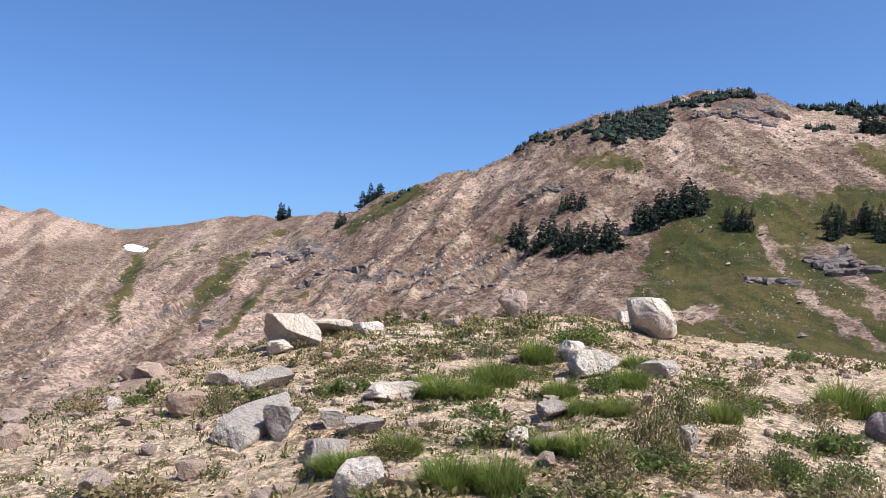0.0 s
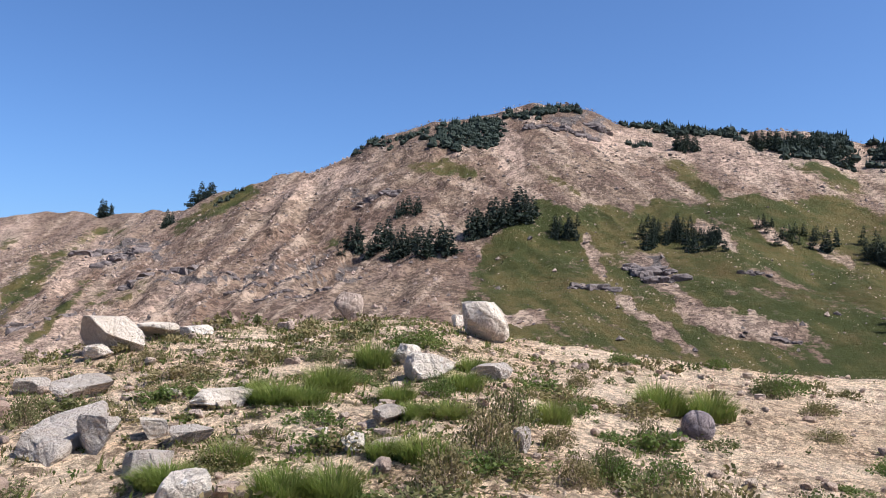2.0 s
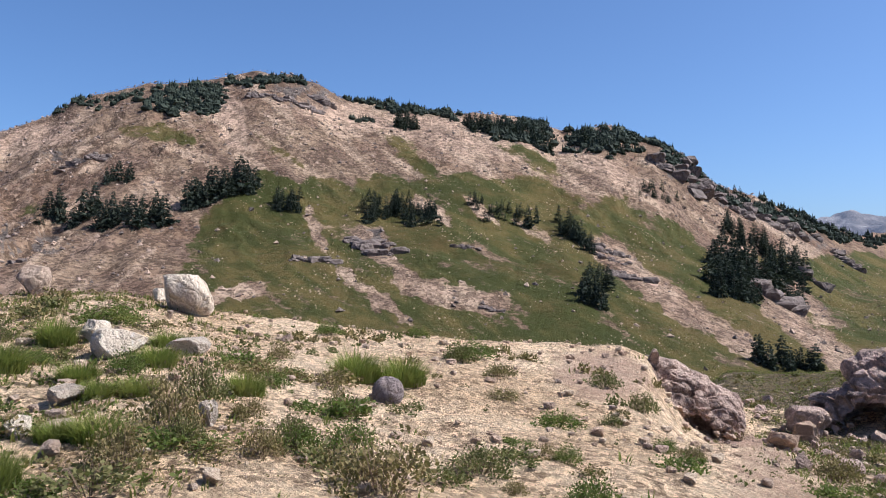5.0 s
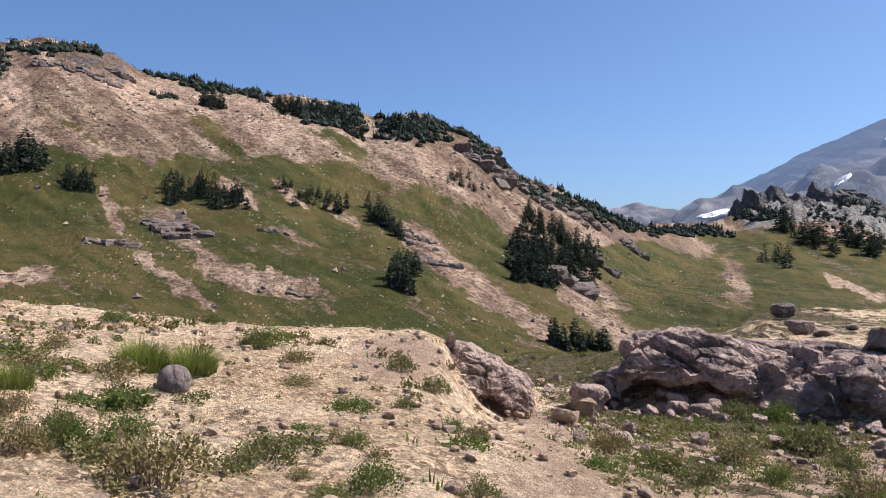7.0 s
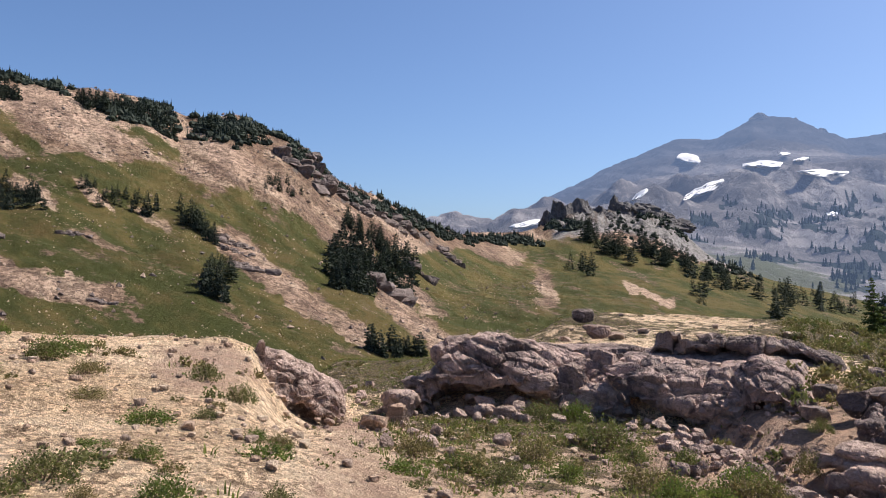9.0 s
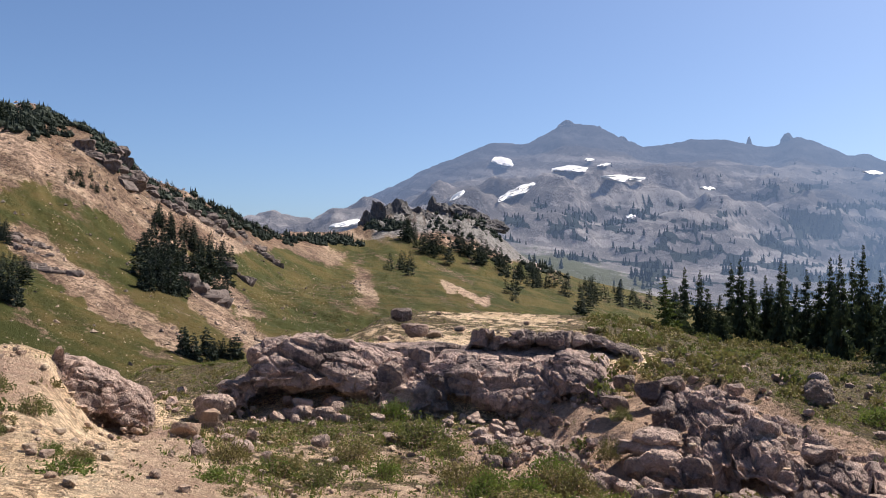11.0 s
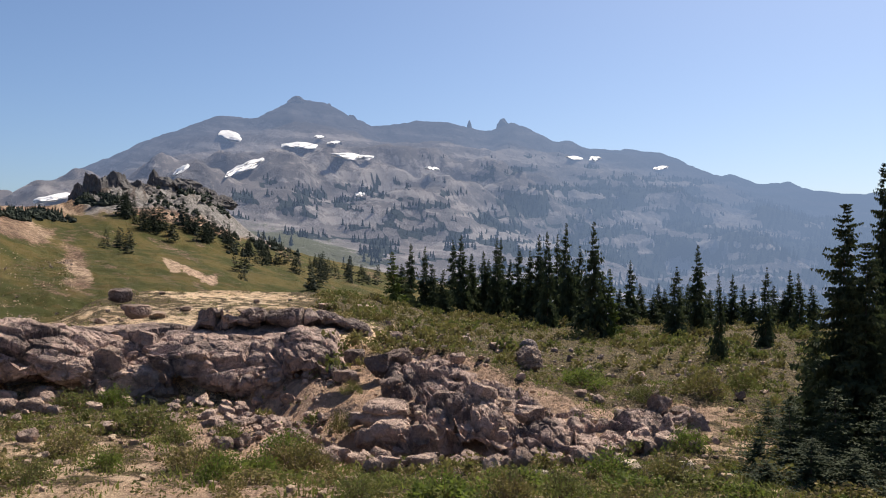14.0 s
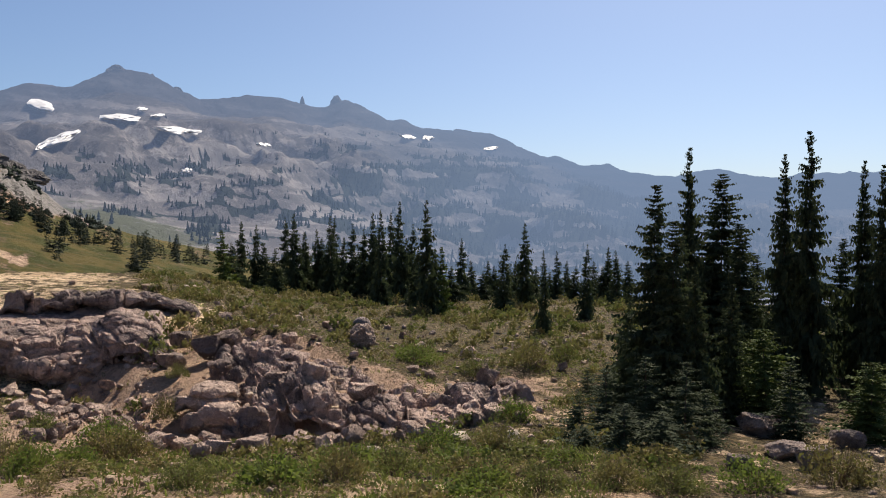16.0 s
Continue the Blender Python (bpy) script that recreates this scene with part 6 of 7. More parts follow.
hill_fir(123.4, 195.7, 5.0)
hill_fir(125.7, 197.3, 2.6)
hill_fir(125.9, 196.7, 4.8)
hill_fir(126.6, 196.7, 4.3)
hill_fir(129.2, 198.6, 5.0)
hill_fir(126.0, 193.1, 4.8)
hill_scrub(130.7, 196.1, 2.0)
hill_scrub(123.7, 185.3, 2.3)
hill_scrub(133.7, 199.7, 3.1)
hill_scrub(125.3, 186.6, 2.8)
hill_scrub(128.6, 191.4, 2.5)
hill_scrub(130.1, 192.9, 2.7)
hill_scrub(131.5, 194.5, 2.5)
hill_scrub(135.6, 200.5, 2.8)
hill_scrub(136.6, 201.5, 2.5)
hill_scrub(142.2, 209.1, 1.8)
hill_scrub(132.5, 194.3, 2.4)
hill_scrub(128.5, 188.0, 1.8)
hill_scrub(133.7, 195.1, 2.5)
hill_scrub(136.9, 199.7, 3.0)
hill_scrub(135.8, 197.3, 1.8)
hill_scrub(133.8, 194.0, 3.0)
hill_scrub(133.3, 193.2, 1.9)
hill_scrub(134.3, 194.2, 3.0)
hill_scrub(140.0, 201.8, 2.7)
hill_scrub(132.6, 190.6, 1.8)
hill_scrub(132.8, 190.5, 2.1)
hill_scrub(145.9, 208.7, 1.9)
hill_scrub(130.3, 186.2, 2.5)
hill_scrub(131.5, 187.4, 2.5)
hill_scrub(131.1, 186.7, 2.6)
hill_scrub(135.6, 192.7, 2.1)
hill_scrub(132.6, 188.1, 1.9)
hill_scrub(133.0, 187.9, 2.9)
hill_scrub(141.1, 198.9, 1.5)
hill_scrub(134.7, 189.7, 1.7)
hill_scrub(143.8, 201.9, 2.8)
hill_scrub(135.1, 189.4, 2.1)
hill_scrub(143.2, 200.1, 3.1)
hill_scrub(142.3, 198.5, 2.2)
hill_scrub(136.9, 190.7, 1.7)
hill_scrub(132.7, 184.5, 1.7)
hill_scrub(146.4, 202.7, 2.5)
hill_scrub(144.1, 199.4, 2.0)
hill_scrub(147.9, 203.9, 2.0)
hill_scrub(135.5, 186.5, 2.6)
hill_scrub(135.4, 186.1, 2.1)
hill_scrub(135.1, 185.3, 2.0)
hill_scrub(133.5, 182.9, 1.5)
hill_scrub(146.5, 199.9, 3.0)
hill_scrub(133.5, 181.9, 2.3)
hill_scrub(140.7, 191.1, 2.9)
hill_scrub(133.9, 181.6, 2.4)
hill_scrub(150.3, 203.3, 2.1)
hill_scrub(149.5, 201.7, 2.4)
hill_scrub(153.1, 206.4, 1.6)
hill_scrub(146.6, 197.1, 3.0)
hill_scrub(150.5, 202.0, 1.7)
hill_scrub(134.7, 180.5, 2.8)
hill_scrub(142.7, 190.7, 2.4)
hill_scrub(152.3, 202.9, 3.2)
hill_scrub(143.4, 190.7, 2.0)
hill_scrub(143.6, 190.6, 1.9)
hill_scrub(139.3, 184.8, 2.8)
hill_scrub(150.6, 199.1, 2.2)
hill_scrub(135.7, 179.2, 1.7)
hill_fir(129.4, 193.8, 4.8)
hill_fir(132.3, 196.0, 3.9)
hill_fir(133.3, 194.8, 3.9)
hill_fir(133.2, 193.9, 3.7)
hill_fir(132.3, 190.4, 5.1)
hill_fir(135.5, 193.8, 3.7)
hill_fir(134.1, 189.1, 4.8)
hill_fir(137.3, 192.6, 5.7)
hill_fir(134.5, 186.3, 3.2)
hill_fir(138.8, 190.4, 4.1)
hill_fir(134.8, 183.5, 3.6)
hill_fir(138.3, 186.1, 4.4)
hill_fir(142.5, 189.8, 3.9)
hill_fir(136.3, 179.8, 5.1)
hill_scrub(153.7, 191.0, 1.7)
hill_scrub(156.5, 193.9, 3.1)
hill_scrub(143.7, 177.7, 2.6)
hill_scrub(154.7, 190.8, 2.9)
hill_scrub(154.1, 189.6, 1.7)
hill_scrub(150.1, 184.4, 1.6)
hill_scrub(154.9, 189.5, 1.7)
hill_scrub(149.8, 183.0, 3.0)
hill_scrub(155.8, 189.9, 2.3)
hill_scrub(156.9, 190.7, 2.0)
hill_scrub(154.0, 186.8, 3.1)
hill_scrub(150.6, 182.3, 2.3)
hill_scrub(157.1, 189.4, 3.2)
hill_scrub(152.5, 183.6, 2.3)
hill_scrub(158.0, 189.2, 1.5)
hill_scrub(155.4, 185.7, 2.1)
hill_scrub(157.1, 187.7, 1.8)
hill_scrub(160.3, 190.8, 1.8)
hill_scrub(155.4, 184.5, 1.5)
hill_scrub(146.4, 173.3, 2.6)
hill_scrub(155.9, 184.1, 2.6)
hill_scrub(148.4, 174.8, 2.8)
hill_scrub(148.4, 174.3, 2.8)
hill_scrub(156.9, 183.8, 2.3)
hill_scrub(155.5, 182.1, 2.5)
hill_scrub(150.3, 175.4, 1.9)
hill_scrub(155.2, 180.7, 2.4)
hill_scrub(152.4, 176.9, 2.7)
hill_scrub(150.2, 173.9, 1.5)
hill_scrub(155.8, 180.2, 1.6)
hill_scrub(148.7, 171.3, 2.5)
hill_scrub(148.9, 171.2, 2.5)
hill_scrub(152.1, 174.4, 1.7)
hill_scrub(149.0, 170.6, 2.9)
hill_scrub(154.2, 175.9, 2.7)
hill_scrub(152.4, 173.6, 2.7)
hill_scrub(155.1, 176.2, 2.7)
hill_scrub(159.5, 180.4, 1.7)
hill_scrub(156.2, 176.4, 2.2)
hill_scrub(164.5, 185.4, 3.1)
hill_scrub(166.3, 186.8, 1.7)
hill_scrub(167.1, 187.3, 2.8)
hill_scrub(167.7, 187.4, 2.6)
hill_scrub(164.2, 183.3, 2.9)
hill_scrub(163.8, 182.4, 3.1)
hill_scrub(161.4, 179.3, 1.9)
hill_scrub(165.5, 183.3, 2.7)
hill_scrub(161.9, 178.9, 3.0)
hill_scrub(165.2, 181.8, 1.9)
hill_scrub(171.1, 188.0, 2.1)
hill_scrub(159.3, 174.8, 2.3)
hill_scrub(170.3, 186.3, 2.4)
hill_scrub(162.7, 177.5, 2.3)
hill_scrub(172.4, 187.4, 2.6)
hill_scrub(171.9, 186.7, 2.4)
hill_fir(150.4, 182.0, 5.2)
hill_fir(150.9, 181.6, 2.7)
hill_fir(144.4, 172.8, 2.7)
hill_fir(149.2, 176.4, 2.6)
hill_fir(148.9, 174.4, 3.6)
hill_fir(147.8, 171.6, 3.6)
hill_fir(151.0, 172.6, 3.1)
hill_fir(152.2, 172.6, 3.3)
hill_fir(153.9, 173.4, 3.5)
hill_fir(155.2, 172.8, 2.6)
hill_fir(154.2, 170.3, 3.4)
hill_fir(163.0, 178.4, 2.7)
hill_scrub(176.5, 183.6, 1.7)
hill_scrub(175.9, 182.8, 2.3)
hill_scrub(177.5, 182.0, 2.1)
hill_scrub(177.9, 181.6, 2.3)
hill_scrub(178.4, 181.1, 3.0)
hill_scrub(182.2, 183.2, 1.6)
hill_scrub(184.8, 183.8, 1.5)
hill_scrub(183.7, 182.3, 2.0)
hill_scrub(187.5, 183.9, 2.1)
hill_scrub(174.7, 173.3, 2.8)
hill_scrub(168.9, 167.3, 2.3)
hill_scrub(171.6, 169.6, 2.7)
hill_scrub(178.0, 175.7, 1.9)
hill_scrub(168.6, 165.9, 1.9)
hill_scrub(171.8, 168.8, 2.6)
hill_scrub(175.7, 172.2, 2.4)
hill_scrub(175.8, 172.2, 1.4)
hill_scrub(184.2, 179.8, 2.9)
hill_scrub(176.9, 172.3, 2.9)
hill_scrub(174.7, 170.1, 2.0)
hill_scrub(174.4, 169.2, 2.8)
hill_scrub(181.0, 175.2, 2.9)
hill_scrub(178.5, 172.6, 2.2)
hill_scrub(188.0, 181.3, 2.8)
hill_scrub(179.9, 173.1, 1.7)
hill_scrub(179.4, 172.3, 1.7)
hill_scrub(187.9, 180.0, 1.7)
hill_scrub(191.5, 183.2, 2.5)
hill_scrub(178.6, 170.6, 1.8)
hill_scrub(192.2, 183.1, 2.2)
hill_scrub(192.0, 182.6, 2.1)
hill_scrub(189.1, 179.5, 1.9)
hill_scrub(194.4, 184.3, 2.8)
hill_scrub(192.2, 181.7, 1.6)
hill_scrub(184.6, 174.1, 2.0)
hill_scrub(184.3, 173.7, 1.9)
hill_scrub(191.7, 180.2, 2.5)
hill_scrub(185.0, 173.6, 2.7)
hill_scrub(195.9, 183.4, 3.1)
hill_scrub(194.4, 181.5, 2.6)
hill_scrub(194.4, 181.4, 2.7)
hill_scrub(192.2, 178.9, 2.4)
hill_scrub(194.5, 180.7, 2.7)
hill_scrub(197.3, 182.7, 3.2)
hill_scrub(193.1, 178.7, 2.0)
small_fir(137.3, 145.9, 1.8)
small_fir(141.3, 149.1, 2.3)
small_fir(141.7, 148.7, 2.6)
small_fir(142.5, 148.5, 2.4)
small_fir(142.1, 146.7, 1.7)
small_fir(142.9, 146.6, 2.4)
small_fir(145.0, 146.6, 1.5)
small_fir(146.3, 147.4, 2.0)
small_fir(145.7, 145.8, 2.3)
hill_fir(62.9, 135.6, 3.4)
hill_fir(68.1, 146.2, 2.6)
hill_fir(64.8, 136.8, 2.9)
hill_fir(65.7, 137.9, 2.2)
hill_fir(69.8, 145.4, 1.9)
hill_fir(67.0, 136.9, 2.5)
hill_fir(68.1, 137.9, 2.0)
hill_fir(69.0, 138.4, 3.0)
hill_fir(71.5, 141.6, 3.7)
hill_fir(71.4, 141.0, 2.4)
hill_fir(69.9, 135.8, 1.8)
hill_fir(69.5, 133.9, 3.2)
hill_fir(68.4, 130.5, 2.3)
hill_fir(71.7, 135.2, 2.7)
hill_fir(69.2, 130.3, 2.9)
hill_fir(74.0, 137.4, 2.3)
hill_fir(72.3, 133.0, 3.3)
hill_fir(74.0, 134.9, 1.8)
hill_fir(74.7, 134.2, 3.3)
hill_fir(74.6, 133.0, 2.1)
hill_fir(75.0, 133.1, 3.3)
hill_fir(73.0, 127.4, 2.1)
small_fir(85.6, 132.2, 2.8)
small_fir(86.4, 132.1, 1.7)
small_fir(88.8, 134.6, 2.9)
small_fir(90.0, 133.8, 3.0)
small_fir(90.6, 133.0, 1.5)
hill_fir(91.9, 131.5, 2.4)
hill_fir(93.7, 130.5, 2.8)
hill_fir(94.2, 130.1, 3.3)
hill_fir(97.4, 132.2, 3.3)
hill_fir(98.2, 125.4, 2.5)
hill_fir(99.3, 125.6, 2.3)
hill_fir(99.3, 124.1, 3.5)
hill_fir(99.0, 122.6, 2.9)
hill_fir(99.3, 122.6, 4.0)
hill_fir(97.4, 118.4, 2.9)
hill_fir(99.6, 120.5, 3.0)
hill_fir(98.3, 117.7, 2.2)
hill_fir(98.4, 117.2, 2.3)
hill_fir(97.7, 115.7, 2.3)
hill_fir(77.9, 94.6, 2.1)
hill_fir(75.8, 91.8, 4.0)
hill_fir(78.3, 94.0, 3.8)
hill_fir(76.7, 91.1, 2.9)
hill_fir(79.3, 93.2, 4.0)
hill_fir(77.6, 90.0, 3.8)
hill_fir(79.3, 91.7, 2.1)
hill_fir(126.1, 114.5, 3.3)
hill_fir(136.1, 123.0, 5.3)
hill_fir(141.6, 127.4, 3.7)
hill_fir(138.4, 123.4, 6.5)
hill_fir(126.6, 112.1, 3.4)
hill_fir(127.4, 112.5, 4.2)
hill_fir(137.3, 120.6, 5.0)
hill_fir(128.2, 111.7, 5.5)
hill_fir(144.5, 125.1, 4.2)
hill_fir(143.8, 123.3, 5.2)
hill_fir(142.1, 121.7, 6.6)
hill_fir(145.1, 122.9, 4.0)
hill_fir(143.8, 121.3, 5.8)
hill_fir(139.1, 117.0, 6.4)
hill_fir(147.8, 123.5, 4.9)
hill_fir(157.2, 130.0, 3.4)
hill_fir(139.0, 114.6, 3.8)
hill_fir(146.5, 120.1, 3.2)
hill_fir(149.7, 121.7, 4.8)
hill_fir(151.2, 122.0, 5.0)
hill_fir(146.8, 118.1, 6.0)
hill_fir(166.8, 133.1, 5.3)
hill_fir(150.3, 119.3, 6.7)
hill_fir(149.7, 118.3, 5.9)
hill_fir(165.2, 129.7, 3.7)
hill_fir(164.2, 127.8, 5.1)
hill_fir(164.8, 127.8, 7.2)
hill_fir(146.5, 112.6, 4.6)
hill_fir(148.2, 113.1, 3.6)
hill_fir(179.2, 135.9, 6.2)
hill_fir(150.3, 113.6, 4.2)
hill_fir(151.9, 113.9, 3.3)
hill_fir(165.3, 123.3, 4.8)
hill_fir(188.5, 140.2, 7.2)
hill_fir(111.7, 100.6, 3.7)
hill_fir(118.1, 105.2, 3.9)
hill_fir(112.6, 100.0, 5.7)
hill_fir(118.0, 103.6, 5.8)
hill_fir(119.0, 103.7, 4.9)
hill_fir(115.3, 99.5, 5.3)
hill_fir(119.5, 101.9, 6.2)
hill_fir(116.7, 99.2, 4.5)
hill_fir(120.6, 101.5, 3.9)
hill_fir(123.7, 103.2, 4.4)
hill_fir(119.2, 98.8, 3.5)
hill_fir(125.0, 102.4, 3.2)
hill_fir(153.6, 136.0, 4.0)
hill_fir(166.3, 146.0, 2.7)
hill_fir(165.8, 145.3, 4.3)
hill_fir(156.7, 135.7, 3.4)
hill_fir(161.3, 137.4, 3.6)
hill_fir(161.4, 136.7, 3.3)
hill_fir(168.7, 140.8, 2.5)
hill_fir(170.1, 140.9, 2.8)
hill_fir(168.4, 137.4, 3.1)
hill_fir(169.2, 137.6, 3.0)
hill_fir(176.1, 141.9, 2.9)
hill_fir(170.1, 135.8, 4.3)
hill_fir(178.3, 139.8, 2.8)
hill_fir(175.1, 136.6, 4.0)
hill_fir(190.9, 146.9, 2.9)
hill_fir(191.4, 145.6, 5.1)
hill_fir(88.7, 73.1, 3.6)
hill_fir(89.5, 73.1, 3.8)
hill_fir(89.3, 71.7, 3.5)
hill_fir(89.7, 71.5, 2.0)
hill_fir(93.3, 73.4, 2.2)
hill_fir(93.4, 73.0, 3.8)
hill_fir(92.2, 71.0, 2.3)
hill_fir(91.4, 70.1, 3.4)
hill_fir(95.3, 72.2, 2.4)
hill_fir(95.6, 71.8, 2.8)
hill_fir(98.5, 72.8, 2.7)
hill_fir(96.5, 70.7, 3.1)
hill_fir(96.8, 70.6, 4.0)
hill_scrub(191.6, 175.5, 2.2)
hill_scrub(194.7, 177.7, 2.4)
hill_scrub(195.3, 177.1, 2.8)
hill_scrub(194.5, 175.8, 2.6)
hill_scrub(197.9, 178.5, 2.9)
hill_scrub(195.4, 174.9, 1.9)
hill_scrub(196.7, 175.6, 2.7)
hill_scrub(197.0, 174.5, 2.0)
hill_scrub(197.5, 173.8, 3.2)
hill_scrub(204.4, 179.2, 3.2)
hill_scrub(198.8, 173.2, 3.2)
hill_scrub(208.3, 180.8, 1.9)
hill_scrub(201.6, 174.3, 2.6)
hill_scrub(202.7, 174.4, 1.8)
hill_scrub(213.3, 182.7, 2.2)
hill_scrub(203.1, 173.3, 3.4)
hill_scrub(204.1, 172.8, 2.6)
hill_scrub(204.7, 172.8, 2.1)
hill_scrub(215.3, 181.1, 3.4)
hill_scrub(219.8, 183.7, 3.0)
hill_scrub(218.3, 181.5, 2.3)
hill_scrub(218.6, 181.1, 3.1)
hill_scrub(222.1, 182.6, 1.9)
hill_scrub(226.6, 185.4, 1.8)
hill_scrub(222.0, 181.0, 2.5)
hill_scrub(222.9, 180.8, 2.7)
hill_scrub(223.4, 180.2, 2.4)
hill_scrub(232.1, 186.2, 3.4)
hill_scrub(229.1, 183.1, 3.0)
hill_scrub(240.8, 191.1, 2.0)
hill_scrub(234.0, 184.7, 3.4)
hill_scrub(242.4, 190.8, 3.5)
hill_scrub(234.6, 183.9, 3.1)
hill_scrub(231.8, 180.5, 3.0)
hill_scrub(232.5, 180.5, 2.0)
hill_scrub(233.6, 179.9, 3.4)
hill_scrub(249.1, 191.3, 3.8)
hill_scrub(240.5, 184.2, 2.4)
hill_scrub(251.3, 191.2, 2.7)
hill_scrub(246.1, 186.0, 2.7)
hill_scrub(261.9, 197.4, 3.3)
hill_scrub(256.1, 191.6, 3.2)
hill_scrub(258.9, 192.7, 3.9)
hill_scrub(256.1, 189.7, 3.3)
hill_scrub(281.3, 207.3, 4.0)
hill_scrub(274.8, 201.5, 2.4)
hill_scrub(278.9, 204.2, 3.8)
hill_scrub(279.1, 202.9, 4.2)
hill_scrub(278.2, 200.9, 2.1)
hill_scrub(278.8, 201.1, 2.5)
hill_scrub(282.1, 201.9, 3.8)
hill_scrub(292.0, 207.7, 2.9)
hill_scrub(293.1, 207.3, 3.1)
hill_scrub(285.0, 201.0, 2.3)
hill_scrub(306.3, 215.1, 4.1)
hill_scrub(289.8, 201.9, 3.6)
hill_scrub(292.7, 203.4, 2.9)
hill_scrub(308.3, 213.4, 2.4)
hill_scrub(297.8, 205.2, 3.3)
hill_scrub(306.9, 210.6, 3.0)
hill_scrub(328.9, 221.4, 4.0)
hill_scrub(322.2, 214.9, 2.3)
hill_scrub(322.2, 213.7, 3.4)
hill_scrub(327.9, 215.2, 3.4)
hill_scrub(328.4, 214.5, 2.6)
hill_scrub(338.2, 219.2, 2.3)
hill_scrub(342.2, 221.1, 4.0)
hill_scrub(346.6, 222.4, 2.2)
hill_scrub(347.8, 222.0, 3.3)
hill_scrub(361.8, 228.3, 4.1)
hill_scrub(358.5, 226.2, 4.3)
hill_scrub(365.3, 228.5, 2.8)
hill_scrub(364.8, 226.4, 4.7)
hill_scrub(365.3, 225.5, 2.6)
hill_scrub(382.9, 234.7, 4.4)
hill_scrub(370.0, 225.3, 3.7)
hill_scrub(376.1, 227.4, 2.9)
hill_scrub(379.1, 227.1, 3.3)
hill_scrub(382.3, 228.0, 4.5)
hill_scrub(383.9, 226.9, 4.6)
hill_scrub(399.3, 234.7, 5.2)
hill_scrub(396.7, 232.6, 3.4)
hill_scrub(405.3, 236.2, 5.1)
hill_scrub(393.9, 227.6, 4.8)
hill_scrub(397.2, 228.3, 4.4)
hill_scrub(417.6, 237.1, 4.4)
hill_scrub(406.1, 229.5, 4.0)
hill_scrub(399.0, 223.4, 3.5)
hill_scrub(416.3, 232.4, 5.1)
hill_scrub(400.6, 222.3, 2.4)
hill_scrub(419.5, 230.1, 3.2)
hill_scrub(404.7, 221.9, 3.6)
hill_scrub(418.3, 227.0, 5.0)
hill_scrub(413.7, 222.9, 3.4)
small_fir(175.8, 172.3, 3.5)
small_fir(172.1, 168.5, 2.1)
small_fir(174.2, 169.5, 1.7)
small_fir(181.0, 175.2, 3.2)
small_fir(180.4, 173.3, 3.0)
small_fir(187.6, 179.8, 3.5)
small_fir(187.7, 179.0, 3.7)
small_fir(190.4, 180.2, 3.5)
small_fir(191.5, 180.5, 2.9)
small_fir(192.0, 179.9, 2.7)
small_fir(188.8, 176.4, 2.0)
small_fir(192.6, 179.3, 3.8)
small_fir(195.0, 180.2, 3.4)
small_fir(195.2, 180.0, 3.1)
small_fir(198.5, 182.1, 2.5)
small_fir(192.8, 175.6, 1.8)
small_fir(197.1, 178.6, 3.7)
small_fir(195.7, 176.6, 2.8)
small_fir(198.4, 178.6, 3.2)
small_fir(208.1, 185.6, 2.1)
small_fir(204.4, 181.4, 2.6)
small_fir(204.5, 181.3, 2.4)
small_fir(203.6, 179.4, 2.1)
small_fir(204.3, 179.3, 3.9)
small_fir(208.4, 181.4, 2.4)
small_fir(202.5, 175.4, 3.0)
small_fir(215.3, 185.8, 3.9)
small_fir(213.3, 183.4, 3.3)
small_fir(219.5, 187.3, 4.0)
small_fir(221.5, 188.1, 2.9)
hill_scrub(491.8, 257.0, 4.4)
hill_scrub(490.2, 253.6, 6.1)
hill_scrub(477.9, 245.2, 6.0)
hill_scrub(479.0, 243.1, 5.0)
hill_scrub(478.6, 241.6, 5.5)
hill_scrub(459.4, 229.3, 5.0)
hill_scrub(477.0, 236.4, 2.9)
hill_scrub(458.7, 226.5, 5.3)
hill_scrub(473.6, 232.3, 3.9)
hill_scrub(474.4, 230.7, 4.3)
hill_scrub(466.1, 224.1, 5.3)
hill_scrub(468.3, 223.8, 4.6)
hill_scrub(466.1, 219.7, 5.4)
hill_scrub(471.6, 221.2, 3.4)
hill_scrub(534.0, 211.4, 4.9)
hill_scrub(536.5, 210.6, 3.4)
hill_scrub(565.2, 219.3, 5.1)
hill_scrub(553.0, 211.9, 3.7)
hill_scrub(544.7, 207.0, 4.0)
hill_scrub(536.4, 199.5, 4.9)
hill_scrub(550.4, 203.6, 5.6)
hill_scrub(558.0, 204.6, 5.5)
hill_scrub(538.2, 194.4, 3.1)
hill_scrub(566.0, 201.6, 5.5)
hill_scrub(566.3, 200.7, 4.1)
hill_scrub(558.5, 193.7, 3.8)
hill_scrub(559.3, 191.4, 4.3)
hill_scrub(561.8, 190.7, 3.3)
hill_scrub(523.4, 155.7, 4.5)
hill_scrub(521.2, 152.6, 6.2)
hill_scrub(534.9, 155.4, 5.2)
hill_scrub(535.9, 151.6, 4.4)
hill_scrub(551.5, 153.0, 5.5)
hill_scrub(576.0, 159.4, 6.7)
hill_scrub(572.8, 154.5, 5.3)
hill_scrub(588.0, 156.7, 3.8)


def stand(az, el, wide, lean, count, h, seed, near=300, far=900):
    """A group of firs on the far slope, strung out along a line that leans with the slope."""
    g = np.random.RandomState(seed)
    for _ in range(count):
        dx = g.uniform(-1, 1) * wide
